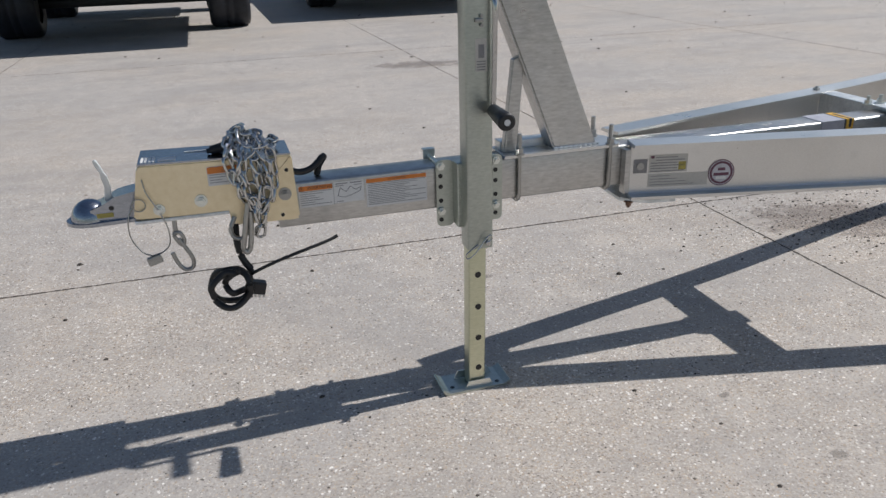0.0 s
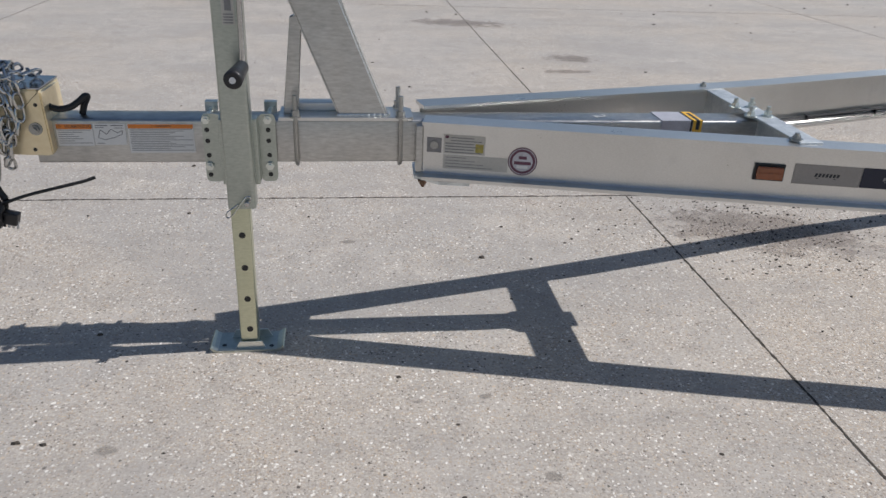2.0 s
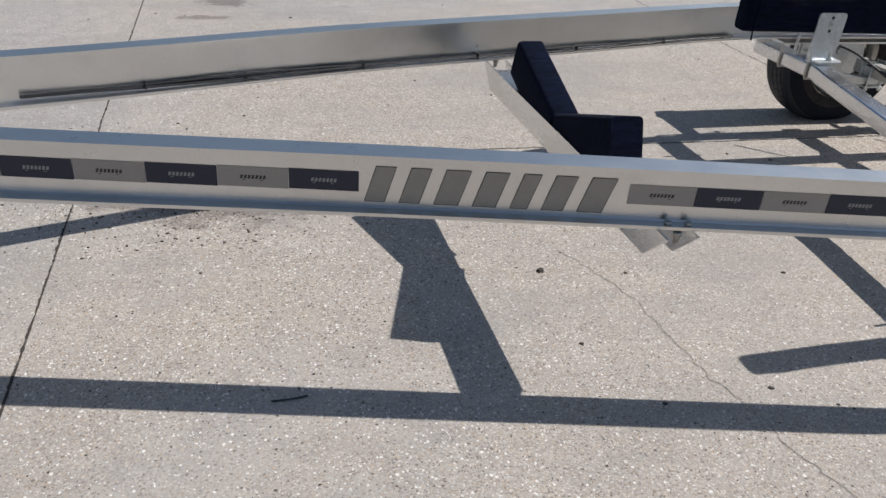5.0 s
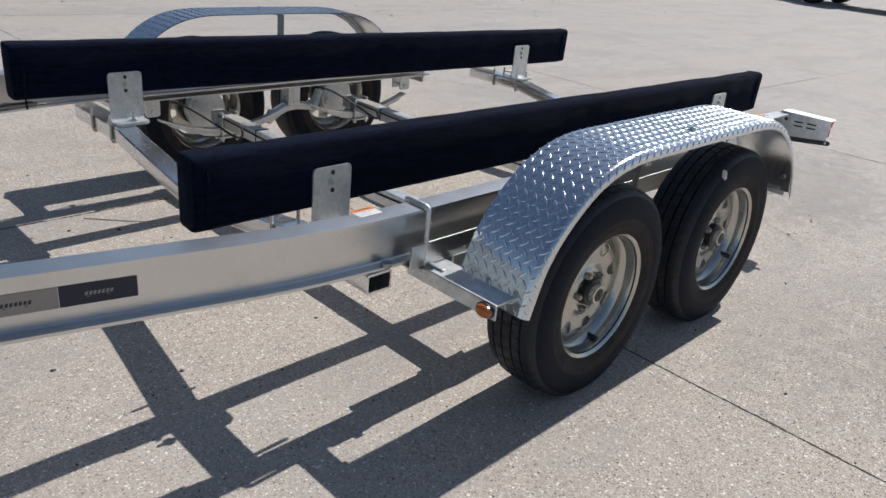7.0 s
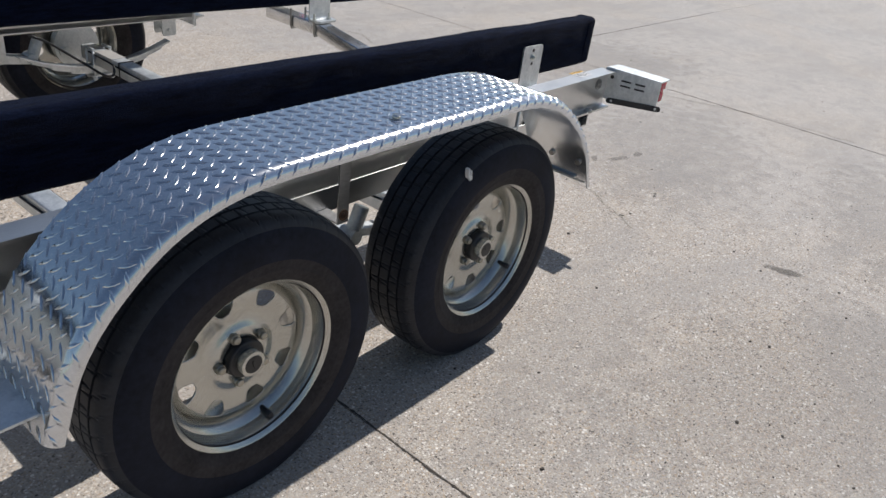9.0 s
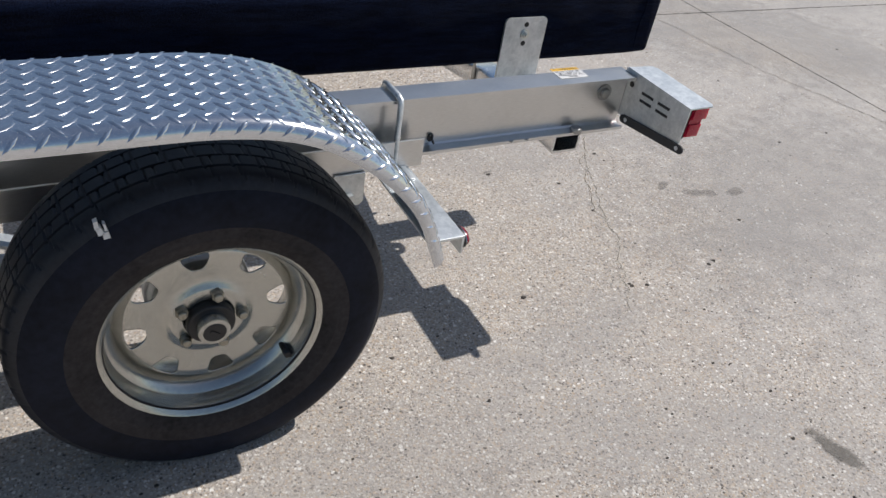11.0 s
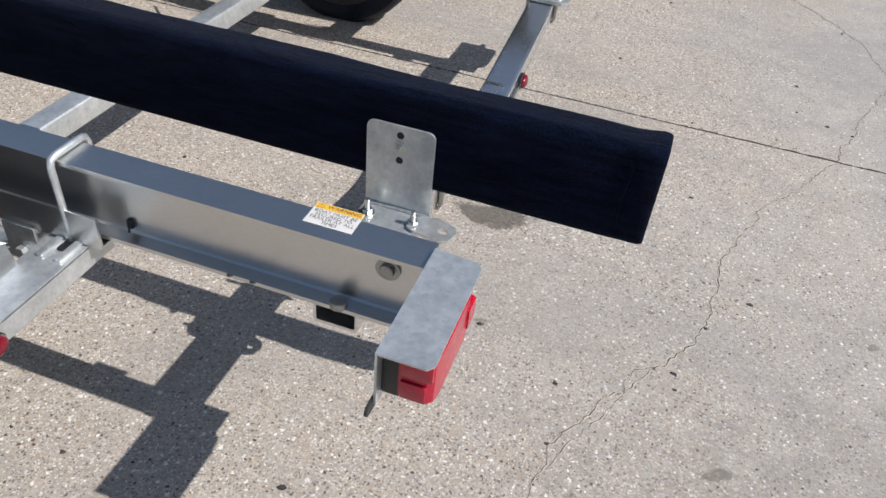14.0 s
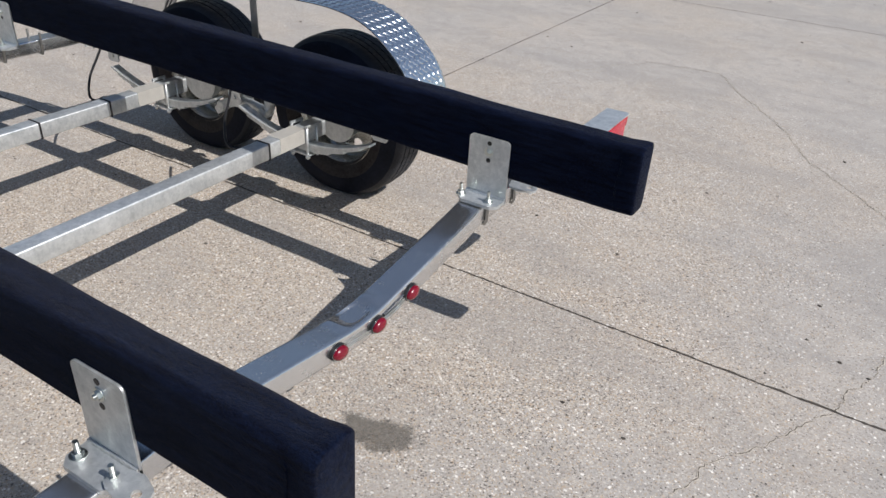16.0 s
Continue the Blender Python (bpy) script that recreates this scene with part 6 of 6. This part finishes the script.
def make_fender_bolt():
    bm = bmesh.new()
    q = fender_at(CUM[-1] * 0.503, 0.180)[0]
    add_cyl(bm, q, q + Vector((0, 0, 0.003)), 0.016, 18)
    add_cyl(bm, q, q + Vector((0, 0, 0.010)), 0.010, 14, rim=0.004)
    return bm


for f, o in ((lambda b: b, FENDERS[0]), (over, FENDERS[1])):
    part("fender_stay", f(make_fender_stay()), ALU_DULL, o, "aluminium fender stay")
    part("fender_bolt", f(make_fender_bolt()), CHROME, o, smooth=40)
    for facing in (-1, 1):
        for v in (0.10, 0.20):
            bm = bmesh.new()
            q, t, s, nn = fender_at(0.055 if facing < 0 else CUM[-1] - 0.07, v)
            add_cyl(bm, q, q - nn * 0.010, 0.010, 12)
            part("fender_end_bolt", f(bm), BOLT, o, smooth=40)


# ---- tail lights ----
def make_lamp_bracket():
    """A folded galvanised bracket: an upright plate across the beam's end and a hood over the lamp."""
    bm = bmesh.new()
    add_prism(bm, [(-0.900, 0.512), (-0.955, 0.512), (-1.146, 0.535), (-1.146, 0.6375), (-0.900, 0.6375)], "x", 7.0565, 7.0600)
    add_prism(bm, [(7.0565, -1.146), (7.130, -1.146), (7.139, -1.136), (7.139, -0.926), (7.130, -0.912), (7.0565, -0.905)], "z", 0.6375, 0.6410)
    return bm


def make_lens():
    bm = bmesh.new()
    add_box(bm, (7.0600, -1.128, 0.545), (7.088, -0.935, 0.635), 0.003, 1)
    add_prism(bm, [(7.086, -1.130), (7.128, -1.130), (7.137, -1.122), (7.140, -1.100), (7.140, -0.985), (7.134, -0.948), (7.120, -0.938), (7.086, -0.938)], "z", 0.551, 0.634)
    add_box(bm, (7.090, -1.134, 0.600), (7.137, -1.128, 0.631), 0.002, 0)
    add_box(bm, (7.090, -1.134, 0.553), (7.128, -1.128, 0.587), 0.002, 0)
    add_prism(bm, [(7.136, -0.985), (7.142, -0.985), (7.142, -0.950), (7.130, -0.945)], "z", 0.570, 0.607)
    return bm


def make_strap():
    bm = bmesh.new()
    q = Matrix.Rotation(radians(-7), 3, "X")
    c = Vector((0, -1.050, 0.523))
    out = [(c.y - 0.109 - 0.011 * math.sin(a), c.z + 0.011 * math.cos(a)) for a in np.linspace(0, math.pi, 7)] + [(c.y + 0.109 + 0.011 * math.sin(a), c.z - 0.011 * math.cos(a)) for a in np.linspace(0, math.pi, 7)]
    add_prism(bm, out, "x", 7.0520, 7.0562)
    bmesh.ops.rotate(bm, verts=bm.verts, cent=c, matrix=q)
    return bm


def make_slot(y, z, half):
    bm = bmesh.new()
    add_box(bm, (7.0555, y - half, z - 0.0035), (7.0572, y + half, z + 0.0035), 0, rot=Matrix.Rotation(radians(-3), 3, "X"))
    return bm


def make_hole(x, y, z, r):
    bm = bmesh.new()
    add_cyl(bm, (x, y, z), (x - 0.0017, y, z), r, 14)
    return bm


for f in (lambda b: b, over):
    o = part("tail_light", f(make_lamp_bracket()), GALV, TRAILER, "galvanised hood over a red tail light")
    part("lens", f(make_lens()), [RED, BLACK], o, "red tail light lens", smooth=40)
    for y, z in ((-1.000, 0.603), (-1.062, 0.606), (-1.000, 0.583), (-1.062, 0.586)):
        part("slot", f(make_slot(y, z, 0.022)), BLACK, o)
    part("wire_hole", f(make_hole(7.0572, -0.935, 0.606, 0.008)), BLACK, o)
    for y, z in ((-0.955, 0.512), (-1.148, 0.5355)):
        part("strap_hole", f(make_hole(7.0522, y, z, 0.0055)), WHITE, o)
    part("strap", f(make_strap()), PAINT_GREY, o, "dark flat steel strap")


# ---- parked vehicles at the far side of the yard ----
def build_wheel_simple(parent, at, r, w, axis):
    d = Vector((1, 0, 0)) if axis == "x" else Vector((0, 1, 0))
    c = Vector(at)
    bm = bmesh.new()
    q = Matrix.Rotation(radians(90), 4, "Z") if axis == "x" else Matrix.Identity(4)
    prof = [(r * 0.58, -w * 0.46), (r * 0.8, -w * 0.5), (r * 0.93, -w * 0.47), (r, -w * 0.38), (r, -w * 0.13), (r * 0.975, -w * 0.12), (r * 0.975, -w * 0.06), (r, -w * 0.05), (r, w * 0.05), (r * 0.975, w * 0.06), (r * 0.975, w * 0.12), (r, w * 0.13), (r, w * 0.38), (r * 0.93, w * 0.47), (r * 0.8, w * 0.5), (r * 0.58, w * 0.46)]
    bm = lathe_y(prof, 48)
    bmesh.ops.transform(bm, matrix=Matrix.Translation(c) @ q, verts=bm.verts)
    tyre = part("wheel", bm, RUBBER, parent, "black road tyre")
    bm = bmesh.new()
    add_cyl(bm, c - d * w * 0.40, c + d * w * 0.40, r * 0.6, 30, rim=0.02)
    part("rim", bm, PAINT_GREY, tyre)


def build_truck(name, x0, x1, y0, over, r, wide, floor, label):
    """A flatbed vehicle seen from its rear: the bed reaches back over the wheels."""
    v = tagged(new(name), label, "vehicle", "parked vehicles")
    bm = bmesh.new()
    add_box(bm, (x0, y0, floor), (x1, y0 + 4.2, floor + 0.16), 0.02)
    for k in range(7):
        y = y0 + 0.25 + 0.6 * k
        add_box(bm, (x0 + 0.04, y, floor - 0.07), (x1 - 0.04, y + 0.06, floor + 0.002))
    part("bed", bm, PAINT_GREY, v, "dark flat bed on cross bearers")
    bm = bmesh.new()
    top = floor + 0.16
    add_prism(bm, [(y0 + 4.25, floor - 0.2), (y0 + 6.3, floor - 0.2), (y0 + 6.3, top + 0.35), (y0 + 5.7, top + 0.5), (y0 + 5.2, top + 1.05), (y0 + 4.25, top + 1.1)], "x", x0 + 0.3, x1 - 0.3)
    bmesh.ops.bevel(bm, geom=bm.edges[:], offset=0.05, segments=2, affect="EDGES")
    part("cab", bm, CAR_PAINT, v, "dark painted cab", smooth=40)
    bm = bmesh.new()
    for x in ((x0 + x1) / 2 - 0.45, (x0 + x1) / 2 + 0.37):
        add_box(bm, (x, y0 + 0.3, floor - 0.24), (x + 0.08, y0 + 6.0, floor - 0.06))
    part("chassis", bm, PAINT_GREY, v, "dark chassis rails")
    for yy in (y0 + over, y0 + 5.3):
        for xx in (x0 + wide / 2, x1 - wide / 2):
            build_wheel_simple(v, (xx, yy, r), r, wide, "x")
        bm = bmesh.new()
        add_cyl(bm, (x0 + wide, yy, r), (x1 - wide, yy, r), 0.06, 12)
        part("axle", bm, PAINT_GREY, v)
    return v


build_truck("parked_vehicle", -3.19, 0.09, 7.85, 2.10, 0.42, 0.56, 0.95, "dark flatbed truck parked across the yard")
build_truck("parked_vehicle", 1.25, 4.70, 9.95, 2.60, 0.42, 0.52, 0.80, "dark flatbed truck parked beside another")
# a far car, stood in for by the same flatbed shape
build_truck("parked_vehicle", 27.4, 30.0, 1.2, 1.6, 0.40, 0.40, 0.80, "dark car parked far off, built in flatbed shape")

# ---- marks and litter on the concrete ----
def make_crack(pts, width, seed, wander=0.008, z=0.0012):
    """A ragged hairline: a narrow ribbon that follows a wandering line."""
    r = random.Random(seed)
    line = []
    for (a, b), (c, d) in zip(pts, pts[1:]):
        n = max(2, int(math.hypot(c - a, d - b) / 0.012))
        for k in range(n):
            t = k / n
            line.append(Vector((a + (c - a) * t, b + (d - b) * t, z)))
    line.append(Vector((*pts[-1], z)))
    off = 0.0
    bm = bmesh.new()
    prev = None
    for i, p in enumerate(line):
        t = (line[min(i + 1, len(line) - 1)] - line[max(i - 1, 0)]).normalized()
        s = Vector((-t.y, t.x, 0))
        off = off * 0.8 + r.uniform(-wander, wander)
        w = width * r.uniform(0.15, 1.3) / 2
        a, b = bm.verts.new(p + s * (off + w)), bm.verts.new(p + s * (off - w))
        if prev:
            bm.faces.new((prev[0], a, b, prev[1]))
        prev = (a, b)
    bmesh.ops.recalc_face_normals(bm, faces=bm.faces[:])
    if bm.faces[:][0].normal.z < 0:
        bmesh.ops.reverse_faces(bm, faces=bm.faces[:])
    return bm


for k, (pts, w) in enumerate((
    ([(7.46, -0.40), (7.53, -0.36), (7.60, -0.24), (7.62, -0.10), (7.65, 0.04), (7.67, 0.21), (7.75, 0.49), (7.89, 0.69), (8.01, 0.92), (8.06, 1.07), (8.18, 1.46), (8.31, 1.76)], 0.0030),
    ([(6.35, 4.15), (6.82, 4.21), (7.20, 3.66), (7.47, 3.27), (7.57, 3.02), (7.75, 2.78), (7.90, 2.64), (8.11, 2.35), (8.23, 2.14), (8.25, 1.96), (8.32, 1.77)], 0.0034),
    ([(7.50, -0.37), (7.34, -0.62), (7.30, -0.70), (7.28, -0.84), (7.25, -0.92), (7.20, -1.02), (7.17, -1.06), (7.08, -1.16), (7.04, -1.20)], 0.0024),
    ([(7.46, -0.40), (7.44, -0.48), (7.35, -0.66), (7.30, -0.75)], 0.0018),
    ([(8.92, 0.93), (8.93, 0.85), (9.01, 0.40), (9.08, -0.03), (9.23, -0.43), (9.40, -0.9), (9.44, -1.5)], 0.0030),
    ([(3.05, 0.06), (3.10, -0.03), (3.18, -0.22), (3.20, -0.37), (3.22, -0.66), (3.25, -0.78), (3.27, -0.92), (3.29, -1.03), (3.36, -1.30)], 0.0018),
    ([(5.44, 3.0), (5.9, 3.4), (6.35, 4.15)], 0.0022),
)):
    part("crack", make_crack(pts, w, k), CRACK, GROUND)
    part("crack_edge", make_crack(pts, w * 3.6, k, z=0.0007), CHIP, GROUND)


for i in range(-1, 3):
    part("joint_crumble", make_crack([(gx(i), -2.6), (gx(i), 9.0)], 0.0078, 50 + i, 0.0014), JOINT, GROUND)
for j in (0, 1):
    part("joint_crumble", make_crack([(-3.5, gy(j, -3.5)), (13.0, gy(j, 13.0))], 0.0095, 60 + j, 0.0016), JOINT, GROUND)

STAIN_DARK = stain_material("oil_stain", (0.16, 0.145, 0.125), 0.65)
STAIN_SOFT = stain_material("water_stain", (0.24, 0.215, 0.19), 0.35)
STAIN_RED = stain_material("rust_dust", (0.20, 0.160, 0.138), 0.34)
STAIN_FAINT = stain_material("faint_dirt", (0.25, 0.232, 0.215), 0.13)


def make_stain(x, y, rx, ry, turn, material):
    bm = bmesh.new()
    bmesh.ops.create_circle(bm, cap_ends=True, segments=40, radius=1.0)
    o = part("stain", bm, material, GROUND)
    o.matrix_basis = Matrix.Translation((x, y, 0.0022)) @ Matrix.Rotation(radians(turn), 4, "Z") @ Matrix.Diagonal((rx, ry, 1, 1))
    return o


for args in ((7.265, -1.765, 0.100, 0.036, -75, STAIN_DARK), (1.35, 5.30, 0.60, 0.26, -10, STAIN_RED), (1.98, 3.75, 0.24, 0.16, -10, STAIN_RED), (1.85, 0.60, 0.50, 0.26, -20, STAIN_RED),
             (1.83, 3.30, 0.24, 0.08, 0, STAIN_RED), (6.96, 0.075, 0.15, 0.085, 8, STAIN_DARK), (7.67, -0.64, 0.055, 0.022, 25, STAIN_SOFT), (7.79, -0.72, 0.085, 0.035, -20, STAIN_SOFT), (7.94, -0.75, 0.060, 0.030, 10, STAIN_SOFT), (7.05, -0.39, 0.030, 0.018, 10, STAIN_SOFT), (7.75, 0.10, 0.018, 0.011, 10, STAIN_DARK), (7.47, -0.17, 0.02, 0.012, 0, STAIN_SOFT), (8.05, -0.06, 0.022, 0.014, 40, STAIN_SOFT), (0.27, 0.56, 0.03, 0.018, 0, STAIN_SOFT), (0.43, -0.36, 0.022, 0.014, 0, STAIN_SOFT), (-0.26, -0.48, 0.03, 0.02, 0, STAIN_SOFT), (0.70, -0.64, 0.026, 0.018, 0, STAIN_SOFT), (0.60, -0.35, 0.022, 0.014, 20, STAIN_SOFT), (6.6, -2.15, 1.3, 0.60, -25, STAIN_FAINT), (8.3, -2.0, 1.2, 0.6, 15, STAIN_FAINT), (8.2, -0.8, 1.3, 0.7, 20, STAIN_FAINT), (9.4, 0.6, 1.5, 0.9, -30, STAIN_FAINT),
             (2.62, -1.55, 0.05, 0.03, 30, STAIN_SOFT)):
    make_stain(*args)


def make_litter():
    """Loose stones, grit and bits of leaf, each a small lump."""
    r = random.Random(11)
    verts, faces = [], []

    def lump(x, y, s, flat):
        base = len(verts)
        n = 6
        ph = r.uniform(0, 6)
        for k in range(n):
            a = ph + math.tau * k / n
            q = s * r.uniform(0.65, 1.25)
            verts.append((x + q * math.cos(a) * 1.3, y + q * math.sin(a), 0.0))
        for k in range(n):
            a = ph + math.tau * (k + 0.3) / n
            q = s * r.uniform(0.35, 0.75)
            verts.append((x + q * math.cos(a) * 1.3, y + q * math.sin(a), s * flat * r.uniform(0.7, 1.2)))
        for k in range(n):
            faces.append((base + k, base + (k + 1) % n, base + n + (k + 1) % n, base + n + k))
        faces.append(tuple(base + n + k for k in range(n)))

    known = ((0.84, 0.67), (0.89, 0.40), (-0.98, 0.41), (1.10, -0.60), (-0.46, -0.44), (-0.40, -0.45), (0.13, 0.79), (1.144, 3.221), (3.61, -1.02), (3.44, 0.09), (3.23, -0.11), (3.79, -0.19), (2.92, -0.45), (4.09, -0.41), (3.36, -0.72), (3.035, -0.725),
             (7.53, 0.45), (7.55, -0.37), (7.73, -0.02), (7.30, -0.70), (8.00, 1.20), (7.89, 1.52), (7.17, -1.08), (6.19, -1.99), (7.22, -1.09), (7.53, -1.06), (7.50, -1.07), (7.05, -0.40), (6.81, -1.02), (7.28, -0.52), (9.99, -1.15), (7.19, -1.70))
    for x, y in known:
        lump(x, y, r.uniform(0.0055, 0.0085), 0.45)
    for k in range(620):
        x, y = r.uniform(-1.6, 10.5), r.triangular(-2.2, 6.0, -0.2)
        lump(x, y, min(0.014, 0.0015 + 0.0019 * r.expovariate(1.0)), r.uniform(0.3, 0.8))
    for k in range(1000):
        x, y = r.gauss(1.85, 0.30), r.gauss(0.62, 0.22)
        lump(x, y, 0.0014 + 0.0013 * min(3.0, r.expovariate(1.0)), r.uniform(0.4, 0.9))
    for k in range(1500):
        x, y = r.gauss(7.2, 1.0), r.gauss(-1.9, 0.5)
        lump(x, y, min(0.007, 0.0009 + 0.0008 * r.expovariate(1.0)), r.uniform(0.4, 0.9))
    for k in range(220):
        x, y = r.uniform(-6, 22), r.uniform(5.0, 14.0)
        lump(x, y, r.uniform(0.006, 0.016), 0.5)
    me = bpy.data.meshes.new("grit")
    me.from_pydata(verts, [], faces)
    me.materials.append(plain("dark_grit", (0.060, 0.050, 0.042), 0.9, var=0.4, scale=8))
    return tagged(new("grit", me), "dark loose grit and small stones", "grit", kind="stuff")


make_litter()
bm = bmesh.new()
add_sweep(bm, smooth_path([(2.045, -0.545, 0.004), (2.075, -0.547, 0.006), (2.11, -0.543, 0.004), (2.135, -0.538, 0.003)], 5), circle(0.0026, 6))
tagged(part("twig", bm, PAINT_GREY), "short dark twig lying on the concrete", "twig")


# ---- slabs, last: each bay of concrete is a piece of the ground ----
def build_slabs():
    bm = bmesh.new()
    w, d = 3.965 - 0.003, 5.40 - 0.003
    add_box(bm, (0, 0, -0.12), (w, d, 0), 0.0)
    for v in bm.verts:
        v.co.y -= 0.0060 * v.co.x
    top = [e for e in bm.edges if all(v.co.z > -0.01 for v in e.verts)]
    bmesh.ops.bevel(bm, geom=top, offset=0.0015, segments=1, affect="EDGES")
    me = bpy.data.meshes.new("concrete_slab")
    bm.to_mesh(me)
    bm.free()
    me.materials.append(CONCRETE)
    for i in range(-7, 10):
        for j in range(-4, 8):
            o = new("concrete_slab", me)
            o.parent = GROUND
            o.location = (gx(i) + 0.0015, gy(j, gx(i)) + 0.0015, 0)
    # the yard beyond, in one piece
    x0, x1, y0, y1 = gx(-7), gx(10), gy(-4), gy(8)
    bm = bmesh.new()
    for a, b in (((-900, -900, -0.12), (900, y0 - 0.3, -0.001)), ((-900, y1 + 0.3, -0.12), (900, 900, -0.001)), ((-900, y0 - 0.29, -0.12), (x0 - 0.003, y1 + 0.29, -0.001)), ((x1 + 0.004, y0 - 0.29, -0.12), (900, y1 + 0.29, -0.001))):
        add_box(bm, a, b)
    part("outer_yard", bm, CONCRETE, GROUND)


build_slabs()
